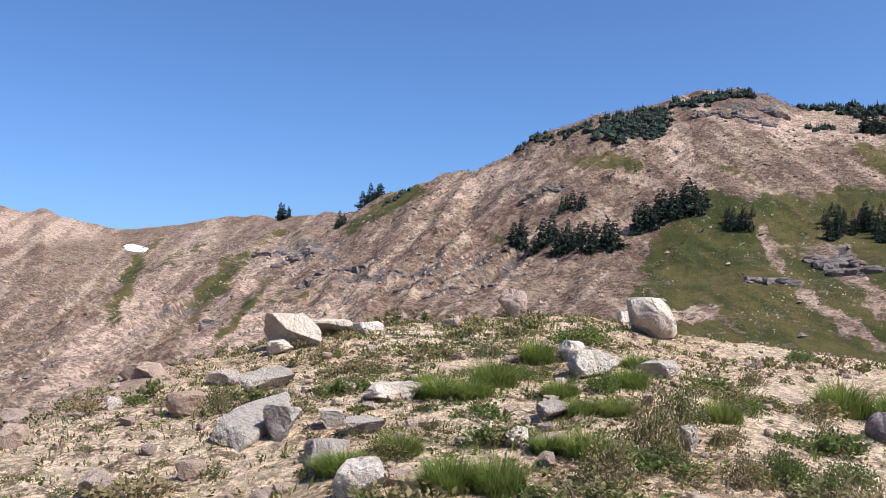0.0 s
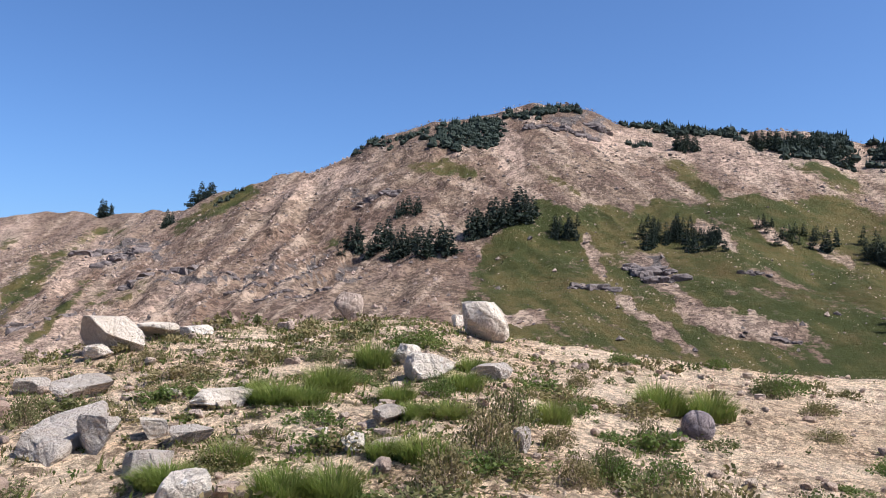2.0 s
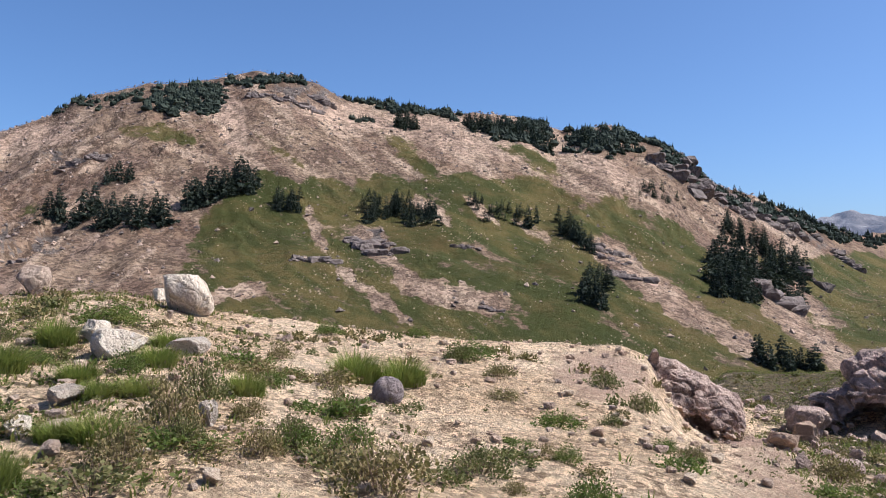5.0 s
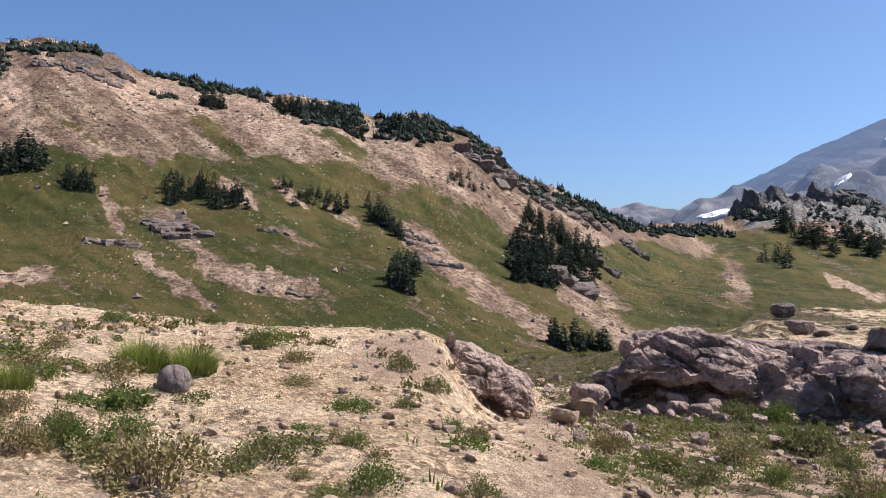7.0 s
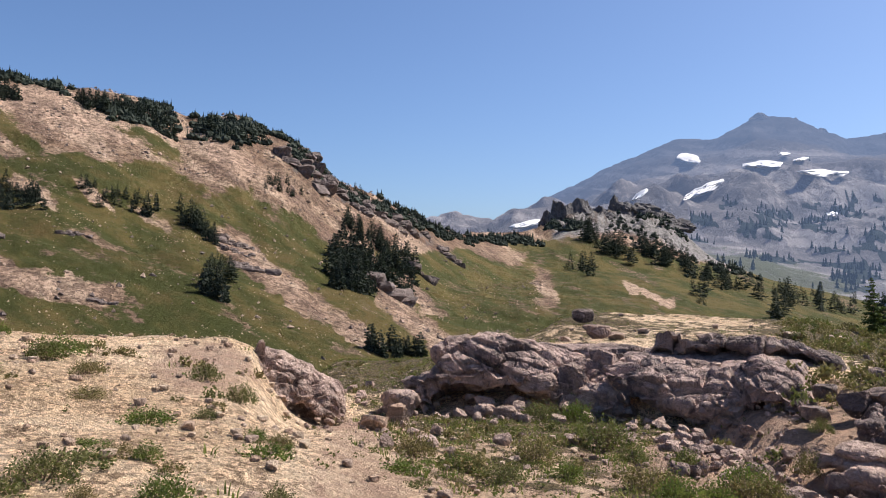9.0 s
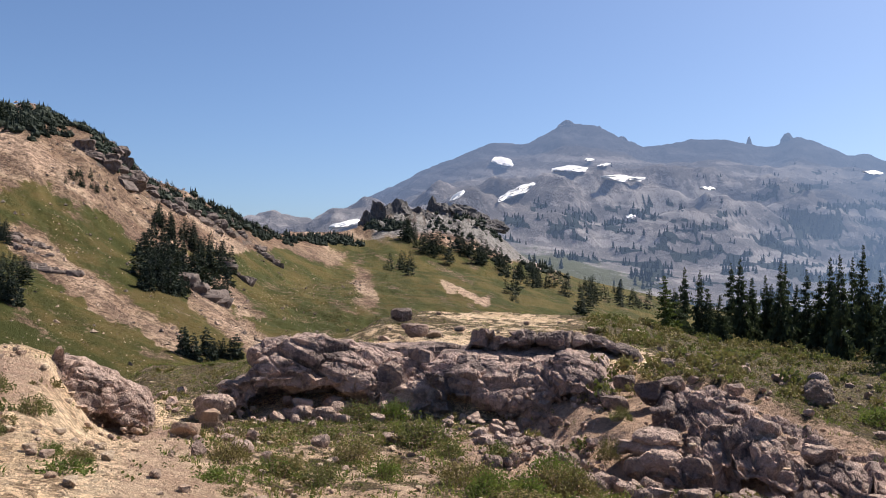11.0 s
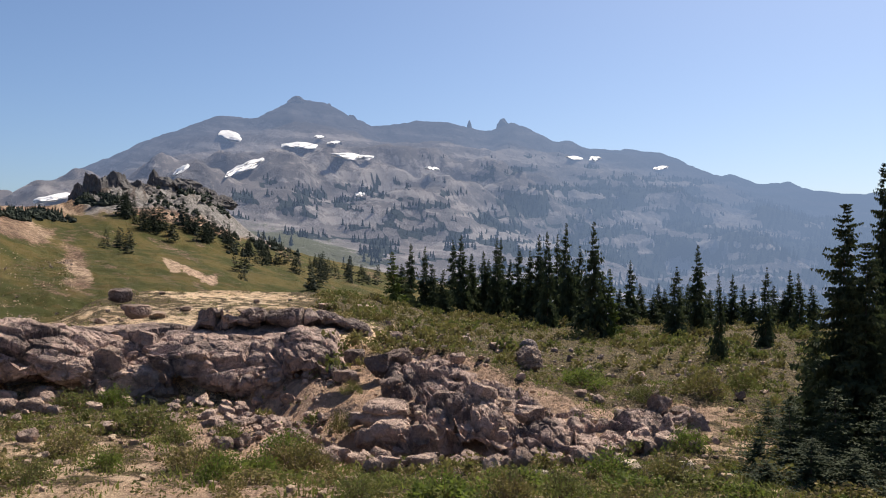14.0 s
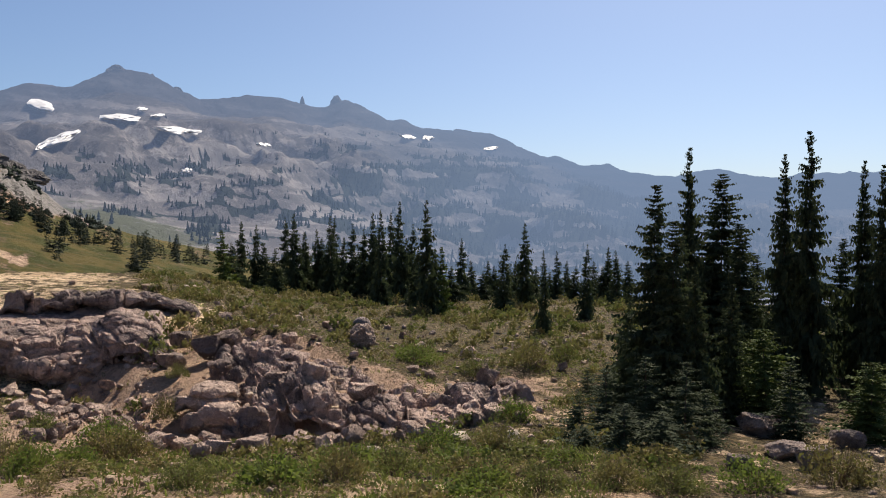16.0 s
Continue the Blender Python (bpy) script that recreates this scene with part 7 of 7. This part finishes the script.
        x, y, z = spot_at(az + dx, el + lean * dx + g.uniform(-0.55, 0.35), near, far)
        if x or y:
            small_fir(x, y, h * g.uniform(0.55, 1.25))


for i in range(46):
    x, y, z = spot_at(66.5 + 0.125 * i, 4.1 - 0.075 * i - 0.35 * (i % 4), 400, 900)
    if i % 7 and (x or y):
        hill_scrub(x, y, 2.0 + 0.3 * (i % 5))
stand(66.3, 1.7, 1.7, -0.55, 30, 12.0, 1)
stand(70.3, 0.9, 1.9, -0.4, 30, 11.0, 2)
stand(73.5, -0.4, 1.5, -0.4, 18, 11.0, 3)
stand(77.4, -1.3, 2.2, -0.15, 20, 10.0, 4)
stand(81.5, -1.9, 2.2, -0.1, 16, 10.0, 5)
stand(64.6, 0.3, 0.8, -0.35, 7, 9.0, 6)
stand(72.4, -1.5, 0.6, 0.0, 4, 9.0, 7)
stand(77.0, -2.5, 0.8, 0.0, 6, 9.0, 8)
stand(26.9, 4.3, 2.4, -0.15, 30, 3.2, 9, 90, 300)
stand(34.0, 4.4, 2.2, -0.2, 18, 2.4, 10, 90, 300)
stand(39.1, 2.8, 1.3, -0.7, 16, 3.0, 11, 90, 300)
stand(40.6, -0.3, 0.9, -0.2, 10, 3.4, 12, 80, 300)
stand(19.6, 4.9, 0.8, -0.1, 9, 2.8, 13, 90, 300)
stand(50.9, 1.8, 2.3, -0.6, 34, 5.0, 14, 90, 400)
stand(48.9, -0.4, 1.4, -0.3, 18, 5.5, 15, 90, 400)
stand(44.6, 5.5, 1.2, -0.5, 10, 2.8, 16, 90, 400)


# ---- loose pebbles and ground plants, past counting ----
def scatter(count, seed, az0, az1, r0, r1, keep):
    g = np.random.RandomState(seed)
    az, r = g.uniform(az0, az1, count), np.sqrt(g.uniform(r0 * r0, r1 * r1, count))
    x, y = r * np.sin(np.radians(az)), r * np.cos(np.radians(az))
    ok = g.rand(count) < keep(x, y, az, r)
    return g, x[ok], y[ok], land_z(x[ok], y[ok]), r[ok]


def joined(name, items, material, label, category, smooth=False):
    V, F, n = [], [], 0
    for v, f in items:
        V.append(v)
        F.append(f + n)
        n += len(v)
    me = mesh_of(name, np.concatenate(V), np.concatenate(F), [material], smooth)
    return tagged(new(name, me), label, category, kind="stuff")


def chip(seed):
    """An angular broken stone of eight faces."""
    g = np.random.RandomState(seed)
    v = np.array([(1, 0, 0), (0, 1, 0), (-1, 0, 0), (0, -1, 0), (0, 0, 1), (0, 0, -0.5)], float) * 0.5 + g.normal(0, 0.13, (6, 3))
    v = v * (1, 0.85, 0.75) + (0, 0, 0.3)
    return v, np.array([(0, 1, 4), (1, 2, 4), (2, 3, 4), (3, 0, 4), (1, 0, 5), (2, 1, 5), (3, 2, 5), (0, 3, 5)])


g, xs, ys, zs, rs = scatter(72000, 3, -32, 128, 4.5, 30, lambda x, y, az, r: np.clip(1.2 - r / 40, 0.15, 1) * (0.4 + 0.5 * (fbm(x / 1.7, y / 1.7, 2) > 0)) * (1 - 0.6 * smooth01(az, 55, 70)))
TINY = [chip(920 + k) for k in range(12)]
SHAPES = [stone_shape(900 + k, 1, 0.8, 0.68, 2, 7, 0.2, 0.22) for k in range(12)]
for name, mat, start in (("pebbles_pale", STONE["sand"], 0), ("pebbles_brown", STONE["brown"], 1), ("pebbles_ochre", STONE["orange"], 2)):
    items = []
    for i in range(start, len(xs), 3):
        s = 0.014 + 0.16 * g.rand() ** 24 + 0.0010 * rs[i]
        v, f = (SHAPES if s > 0.07 else TINY)[(i * 7) % 12]
        a = g.uniform(0, 6.28)
        c, sn = math.cos(a), math.sin(a)
        items.append((np.stack([(v[:, 0] * c - v[:, 1] * sn) * s + xs[i], (v[:, 0] * sn + v[:, 1] * c) * s + ys[i], v[:, 2] * s + zs[i] - 0.15 * s], 1), f))
    joined(name, items, mat, "loose pebbles and gravel strewn over the ground", "pebbles")

plots = []
for count, seed, az0, az1, r0, r1 in ((14000, 5, -32, 32, 5, 18), (1800, 6, 30, 52, 5, 20), (9500, 7, 50, 112, 6, 22), (2600, 10, 76, 112, 6, 13), (4200, 8, 80, 126, 20, 48), (2500, 11, 40, 58, 20, 40), (1800, 9, 46, 82, 24, 46)):
    g, xs, ys, zs, rs = scatter(count, seed, az0, az1, r0, r1, lambda x, y, az, r: np.clip(near_cover(x, y, az, r) * 1.25 + 0.03, 0, 1) * (fbm(x / 0.9 + 7, y / 0.9, 3) > -0.2))
    plots.append((xs, ys, zs))
xs, ys, zs = (np.concatenate(v) for v in zip(*plots))
PLANTS = [leaves(np.random.RandomState(60 + k), 16, 1, 0.32, 0.14) for k in range(5)] + [blades(np.random.RandomState(70 + k), 8, 1, 0.55, 0.022) for k in range(4)]
for name, mat, pick in (("ground_plants", LEAF, (0, 1)), ("ground_plants_bright", LEAF_BRIGHT, (2,)), ("ground_plants_dry", LEAF_DRY, (3, 4, 5)), ("short_grass", GRASS, (6, 7, 8))):
    items = []
    for i in range(len(xs)):
        k = (i * 5) % 9
        if k not in pick:
            continue
        v, f = PLANTS[k]
        s = g.uniform(0.13, 0.42)
        items.append((v * (s, s, s * g.uniform(0.6, 1.0)) + (xs[i], ys[i], zs[i] - 0.01), f))
    joined(name, items, mat, "patchy low alpine plants covering the ground", "plants")


# low heath shrubs on the meadow round the firs
g, xs, ys, zs, rs = scatter(750, 51, 78, 124, 19, 46, lambda x, y, az, r: 0.25 + 0.6 * (fbm(x / 3.0, y / 3.0, 2) > 0))
HEATH = [(float(xs[i]), float(ys[i]), float(zs[i]), g.uniform(0.5, 1.3)) for i in range(len(xs))]


# small shrubs among the stones of the knoll and below the outcrop
for count, seed, az0, az1, r0, r1 in ((260, 52, -28, 26, 5.5, 16.5), (60, 54, 24, 50, 6, 18), (330, 53, 54, 116, 7.5, 20), (190, 55, 86, 114, 7.5, 13), (110, 56, 42, 58, 22, 36)):
    g, xs, ys, zs, rs = scatter(count, seed, az0, az1, r0, r1, lambda x, y, az, r: (0.2 + 0.7 * (fbm(x / 1.6 + 4, y / 1.6, 2) > 0)) * (1 - bedrock_at(az, r)) * (1 - 0.9 * soft_patch(az, r, 77.5, 15.8, 6.5, 5)))
    for i in range(len(xs)):
        w = 0.22 + 0.6 * g.rand() ** 2
        if rs[i] < 11.5:
            shrub(float(xs[i]), float(ys[i]), w, w * g.uniform(0.3, 0.5), True)
        else:
            HEATH.append((float(xs[i]), float(ys[i]), float(zs[i]), w))


def sprinkle(name, shapes, spots, material, label, category, seed, sink=0.2, stretch=(1.0, 1.0), tumble=False):
    g = np.random.RandomState(seed)
    items = []
    for i, (x, y, z, s) in enumerate(spots):
        v, f = shapes[(i * 7) % len(shapes)]
        if tumble:
            v = (v - (0, 0, 0.3)) @ np.array(Euler((g.uniform(-0.6, 0.6), g.uniform(-0.6, 0.6), 0)).to_matrix()) + (0, 0, 0.3)
        a = g.uniform(0, 6.28)
        c, sn = math.cos(a), math.sin(a)
        items.append((np.stack([(v[:, 0] * c - v[:, 1] * sn) * s * stretch[0] + x, (v[:, 0] * sn + v[:, 1] * c) * s * stretch[0] + y, v[:, 2] * s * stretch[1] + z - sink * s], 1), f))
    return joined(name, items, material, label, category)


CLUMPS = [leaves(np.random.RandomState(170 + k), 160, 1.0, 0.4, 0.105) for k in range(5)]
for name, mat, start in (("heath", LEAF, 0), ("heath_olive", LEAF_DRY, 1), ("heath_dry", LEAF_DRY, 2)):
    sprinkle(name, CLUMPS, HEATH[start::3], mat, "low leafy heath clumps spread over the meadow", "heath", 57 + start, 0.02)

g = np.random.RandomState(14)
spots = []
for x, y, h in SCRUB_SPOTS:
    for _ in range(3):
        px, py = x + g.normal(0, 0.75 * h), y + g.normal(0, 0.75 * h)
        spots.append((px, py, float(land_z(px, py)), 0.8 * h * g.uniform(0.7, 1.25)))
sprinkle("ridge_scrub", SCRUB, spots, NEEDLES_DARK, "dark krummholz fir scrub along the ridges", "scrub", 8, 0.08, (1.15, 1.15))

sprinkle("hillside_firs", SMALL_FIRS, [(x, y, float(land_z(x, y)), h) for x, y, h in SMALL_SPOTS], NEEDLES_DARK, "small dark firs in groups on the hillside", "trees", 9, 0.05)

# fallen rocks on the hill
HILL_STONES = [chip(940 + k) for k in range(16)]


def rock_keep(x, y, az, r):
    el = np.degrees(np.arctan2(land_z(x, y) - EYE, r))
    turf, run, rock, pale, talus = hill_cover(az, el)
    return np.clip((0.16 + 0.6 * smooth01(run, 0.0, 0.3) + 0.5 * (fbm(x / 18, y / 18, 3) > 0.1)) * (1 - 0.8 * smooth01(turf, 0.2, 0.5)) + 0.5 * smooth01(rock, 0.3, 0.6), 0, 1)


g, xs, ys, zs, rs = scatter(70000, 21, -32, 62, 75, 330, rock_keep)
for name, mat, start in (("hill_rocks", STONE["cliff"], 0), ("hill_rocks_pale", STONE["brown"], 1)):
    sprinkle(name, HILL_STONES, [(xs[i], ys[i], zs[i], 0.10 + 1.0 * g.rand() ** 9 + 0.0009 * rs[i]) for i in range(start, len(xs), 2)], mat, "fallen rocks strewn over the scree slope", "rocks", 22)

# small pale stones in the meadow
g, xs, ys, zs, rs = scatter(40000, 25, 12, 62, 80, 260, lambda x, y, az, r: 0.03 + 0.7 * smooth01(fbm(x / 14 + 60, y / 14, 3), 0.1, 0.35))
sprinkle("meadow_stones", HILL_STONES, [(xs[i], ys[i], zs[i], 0.10 + 0.28 * g.rand() ** 5) for i in range(len(xs))], STONE["sand"], "small pale stones scattered in the meadow", "stones", 26)

# smaller broken rock on the outcrop, as parts of it
for count, seed, az0, az1, r0, r1 in ((110, 61, 55, 80, 20.5, 25.5), (45, 62, 78, 102, 13.5, 20)):
    g, xs, ys, zs, rs = scatter(count, seed, az0, az1, r0, r1, lambda x, y, az, r: 0.75 * smooth01(bedrock_at(az, r), 0.6, 0.9))
    for i in range(len(xs)):
        w = 0.22 + 0.5 * g.rand() ** 2
        block(float(xs[i]), float(ys[i]), w, w * g.uniform(0.45, 0.8))

# rubble below and on the outcrop
g, xs, ys, zs, rs = scatter(16000, 41, 48, 106, 12, 27, lambda x, y, az, r: (0.04 + 0.75 * np.maximum(soft_patch(az, r, 64, 21.2, 12, 1.4), np.maximum(soft_patch(az, r, 76.5, 17.3, 6, 4), soft_patch(az, r, 90, 14.0, 14, 1.2)))) * (1 - smooth01(bedrock_at(az, r), 0.5, 0.7)))
sprinkle("outcrop_rubble", SHAPES, [(xs[i], ys[i], zs[i], 0.04 + 0.36 * g.rand() ** 6) for i in range(len(xs))], STONE["pink"], "broken lava rubble strewn round the outcrop", "rubble", 42, 0.1, tumble=True)


# dark crags above the saddle
def crag(az, el, w, h, r):
    THING["n"] += 1
    k = r * math.tan(radians(1.0))
    v, f = stone_shape(500 + THING["n"], 1.25 * w * k, w * k, h * k * 1.5, 4, 18, -0.6, 0.35)
    v[:, :2] *= (1.7 - 0.8 * v[:, 2:] / (h * k * 1.5))
    ob = new("crag", mesh_of("crag", v, f, [STONE["crag"]], False))
    x, y = r * math.sin(radians(az)), r * math.cos(radians(az))
    ob.matrix_world = pose(x, y, EYE + r * math.tan(radians(el)) - h * k * 1.42, 5 * math.sin(az * 9), 8 * math.cos(az * 5), 40 * math.sin(az * 3))
    return tagged(ob, "dark jagged rock crag above the saddle", "crag", "crags")


# rock ledges that break through the slope
LEDGE_STONES = [mesh_of("rock", *stone_shape(4000 + i, 1, 1, 1, 3, 12, 0.2, 0.2), [STONE["cliff"]], False) for i in range(14)]


def ledge(x, y, w, h):
    THING["n"] += 1
    g = np.random.RandomState(THING["n"])
    base = float(land_z(x, y))
    side = np.array([y, -x]) / math.hypot(x, y)
    root = new("rock_ledge")
    root.matrix_world = pose(x, y, base)
    for i in range(int(5 + 2.2 * w / h)):
        s = h * g.uniform(0.35, 1.0)
        u = g.uniform(-0.5, 0.5) * w
        back = g.uniform(-0.3, 0.9) * h
        px, py = x + side[0] * u + x / math.hypot(x, y) * back, y + side[1] * u + y / math.hypot(x, y) * back
        ob = part("rock", LEDGE_STONES[g.randint(14)], root)
        turn = math.degrees(g.uniform(-0.5, 0.5) - math.atan2(x, y))
        ob.matrix_world = pose(px, py, float(land_z(px, py)) - 0.5 * s, 0, 0, turn) @ Matrix.Diagonal((s * g.uniform(1.0, 1.9), s * 1.2, s * g.uniform(0.7, 1.1), 1))
    return tagged(root, "broken brown rock ledge breaking through the scree slope", "rock ledge", "rock ledges on the hillside")


crag(62.39, 4.12, 1.00, 1.54, 565)
crag(63.22, 4.78, 1.31, 1.93, 570)
crag(64.06, 4.92, 1.39, 1.70, 575)
crag(64.87, 4.87, 1.31, 1.70, 580)
crag(65.70, 4.44, 1.31, 1.39, 580)
crag(66.81, 5.15, 0.85, 1.93, 590)
crag(67.30, 4.71, 1.54, 1.31, 595)
crag(68.43, 4.66, 1.70, 1.00, 600)
crag(69.77, 4.15, 1.93, 0.85, 605)
crag(70.92, 3.63, 1.54, 0.70, 610)
crag(71.31, 3.45, 1.16, 0.54, 610)
crag(66.19, 4.07, 1.54, 0.93, 575)
crag(64.33, 4.06, 1.93, 1.16, 565)
ledge(46.0, 116.1, 8.8, 1.5)
ledge(44.0, 116.7, 5.0, 0.9)
ledge(57.6, 122.0, 8.2, 2.6)
ledge(57.3, 117.0, 5.3, 2.0)
ledge(57.1, 125.2, 5.6, 1.9)
ledge(104.3, 117.5, 7.9, 2.2)
ledge(97.0, 105.5, 8.7, 2.0)
ledge(23.0, 190.3, 11.6, 2.1)
ledge(86.2, 215.9, 9.4, 3.0)
ledge(78.2, 208.1, 13.5, 2.4)
ledge(70.6, 214.0, 13.7, 1.9)
ledge(164.7, 161.6, 10.7, 5.0)
ledge(191.5, 182.8, 10.7, 5.7)
ledge(185.3, 174.0, 10.3, 4.1)
ledge(60.5, 91.5, 3.3, 0.8)
ledge(71.2, 115.3, 4.9, 1.0)
ledge(134.6, 109.3, 7.0, 4.7)
ledge(136.9, 107.9, 6.3, 4.7)
ledge(190.0, 140.5, 9.5, 4.6)
ledge(173.1, 165.8, 11.1, 5.2)
ledge(186.8, 173.0, 10.3, 4.9)
ledge(191.9, 168.3, 12.9, 4.7)
ledge(213.9, 171.9, 12.8, 3.8)
ledge(231.0, 175.8, 11.7, 3.8)
ledge(252.1, 171.9, 12.3, 3.9)
ledge(100.0, 113.0, 6.1, 1.5)
ledge(204.3, 173.3, 10.8, 4.3)
ledge(254.4, 183.4, 12.7, 4.1)
ledge(-50.5, 259.9, 13.4, 4.3)
ledge(-40.8, 233.3, 12.0, 4.3)
ledge(-38.5, 242.0, 9.9, 3.2)
ledge(-21.3, 189.1, 6.9, 2.5)
ledge(-19.7, 190.5, 5.8, 2.5)
ledge(4.3, 131.9, 8.0, 0.9)
ledge(-0.1, 135.5, 6.8, 0.9)
ledge(-5.0, 148.3, 7.5, 1.1)
ledge(-8.7, 162.2, 6.6, 1.1)
ledge(-40.8, 161.2, 10.1, 2.2)
ledge(-40.7, 151.4, 6.3, 1.7)
ledge(-29.3, 185.3, 5.7, 2.4)
ledge(1.8, 144.5, 7.3, 1.2)


# far woods
CONES = []
for k in range(4):
    gg = np.random.RandomState(300 + k)
    v, f = [], []
    for lev in range(3):
        z0, z1, q = 0.05 + 0.3 * lev, 0.5 + 0.26 * lev, 0.26 * (1 - 0.28 * lev)
        for j in range(4):
            a = j * 1.571 + lev + gg.uniform(-0.3, 0.3)
            s0 = len(v)
            v += [(q * math.cos(a), q * math.sin(a), z0 + gg.uniform(-0.05, 0.05)), (q * math.cos(a + 1.5), q * math.sin(a + 1.5), z0 + gg.uniform(-0.05, 0.05)), (0, 0, z1)]
            f.append((s0, s0 + 1, s0 + 2))
    CONES.append((np.array(v), np.array(f)))


def far_keep(x, y, az, r):
    el = np.degrees(np.arctan2(land_z(x, y) - EYE, r))
    return smooth01(far_cover(az, el, r), 0.3, 0.6) * (0.95 - 0.3 * smooth01(r, 1200, 2200)) + 0.001


g, xs, ys, zs, rs = scatter(24000, 31, 63, 125, 900, 2400, far_keep)
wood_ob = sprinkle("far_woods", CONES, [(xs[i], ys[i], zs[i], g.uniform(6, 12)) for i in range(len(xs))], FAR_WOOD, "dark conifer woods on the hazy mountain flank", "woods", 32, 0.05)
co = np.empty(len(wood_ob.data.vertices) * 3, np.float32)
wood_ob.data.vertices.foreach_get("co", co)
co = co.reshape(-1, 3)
# the woods carry the same painted haze emission
lay(wood_ob, "painted_haze", painted_haze_at(np.degrees(np.arctan2(co[:, 0], co[:, 1])), np.degrees(np.arctan2(co[:, 2] - EYE, np.hypot(co[:, 0], co[:, 1]))), np.hypot(co[:, 0], co[:, 1])))


# ---- snow patches and summit spires ----
def snow_patch(az, el, w, h, lean=0.0, near=900.0, far=3400.0):
    g = np.random.RandomState(int(az * 10) % 1000)
    V, F = [], []
    rings, n = 4, 22
    edge = 1 + 0.22 * np.array([gnoise(np.array([math.cos(6.283 * j / n) * 1.7 + az]), np.array([math.sin(6.283 * j / n) * 1.7]))[0] for j in range(n)])
    for q in range(rings + 1):
        for j in range(n if q else 1):
            a = 6.283 * j / n
            k = q / rings * (edge[j] if q else 1)
            dx, dy = w * k * math.cos(a), h * k * math.sin(a)
            p = Vector(spot_at(az + dx, el + dy + lean * dx, near, far))
            lift = (0.972 if q < rings else 0.98) if far > 1000 else (0.997 if q < rings else 0.9995)
            V.append((p.x * lift, p.y * lift, EYE + (p.z - EYE) * lift))
    for j in range(n):
        F.append((0, 1 + j, 1 + (j + 1) % n))
    for q in range(rings - 1):
        for j in range(n):
            a, b = 1 + q * n + j, 1 + q * n + (j + 1) % n
            F += [(a, a + n, b + n), (a, b + n, b)]
    ob = new("snow_patch", mesh_of("snow", V, F, [SNOW], True))
    return tagged(ob, "white patch of old summer snow on grey rock", "snow patch", "snow patches")


snow_patch(71.45, 7.54, 0.77, 0.35, -0.20)
snow_patch(68.35, 5.19, 0.54, 0.23, 0.70)
snow_patch(72.43, 5.50, 1.31, 0.27, 0.45)
snow_patch(60.79, 3.19, 1.16, 0.23, 0.25)
snow_patch(76.01, 7.04, 1.24, 0.23, 0.00)
snow_patch(77.32, 7.67, 0.35, 0.12, 0.00)
snow_patch(78.29, 7.30, 0.46, 0.12, 0.15)
snow_patch(79.46, 6.38, 1.47, 0.23, -0.05)
snow_patch(80.06, 3.78, 0.42, 0.12, 0.00)
snow_patch(84.95, 5.62, 0.50, 0.12, -0.10)
snow_patch(94.59, 6.35, 0.58, 0.12, -0.10)
snow_patch(95.99, 6.27, 0.39, 0.15, 0.00)
snow_patch(100.25, 5.58, 0.50, 0.12, 0.10)
snow_patch(-20.17, 3.13, 0.77, 0.23, -0.1, 300.0, 640.0)


def spire(az, el, w, h, r=2985.0):
    v, f = stone_shape(int(az * 7), 2 * r * math.tan(radians(w / 2)), 60, r * math.tan(radians(h)), 4, 10, -1.4, 0.2)
    v[:, :2] *= (1.5 - 0.95 * v[:, 2:] / v[:, 2].max())
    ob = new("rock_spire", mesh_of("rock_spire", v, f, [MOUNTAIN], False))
    # haze emission painted on the tower like on the mountain
    lay(ob, "painted_haze", np.full(len(v), painted_haze_at(az, el)))
    x, y = r * math.sin(radians(az)), r * math.cos(radians(az))
    ob.matrix_world = pose(x, y, EYE + r * math.tan(radians(el)) - r * math.tan(radians(h)), 0, 0, -az)
    return tagged(ob, "hazy grey rock tower on the far ridge", "rock spire", "summit spires")


spire(87.5, 8.95, 0.35, 1.1)
spire(89.75, 9.05, 1.1, 1.6)
spire(90.6, 8.75, 1.4, 1.0)
spire(75.8, 10.35, 1.3, 0.9, 2890.0)
spire(77.9, 9.95, 0.45, 0.6, 2890.0)
spire(79.5, 9.2, 0.9, 0.7, 2890.0)
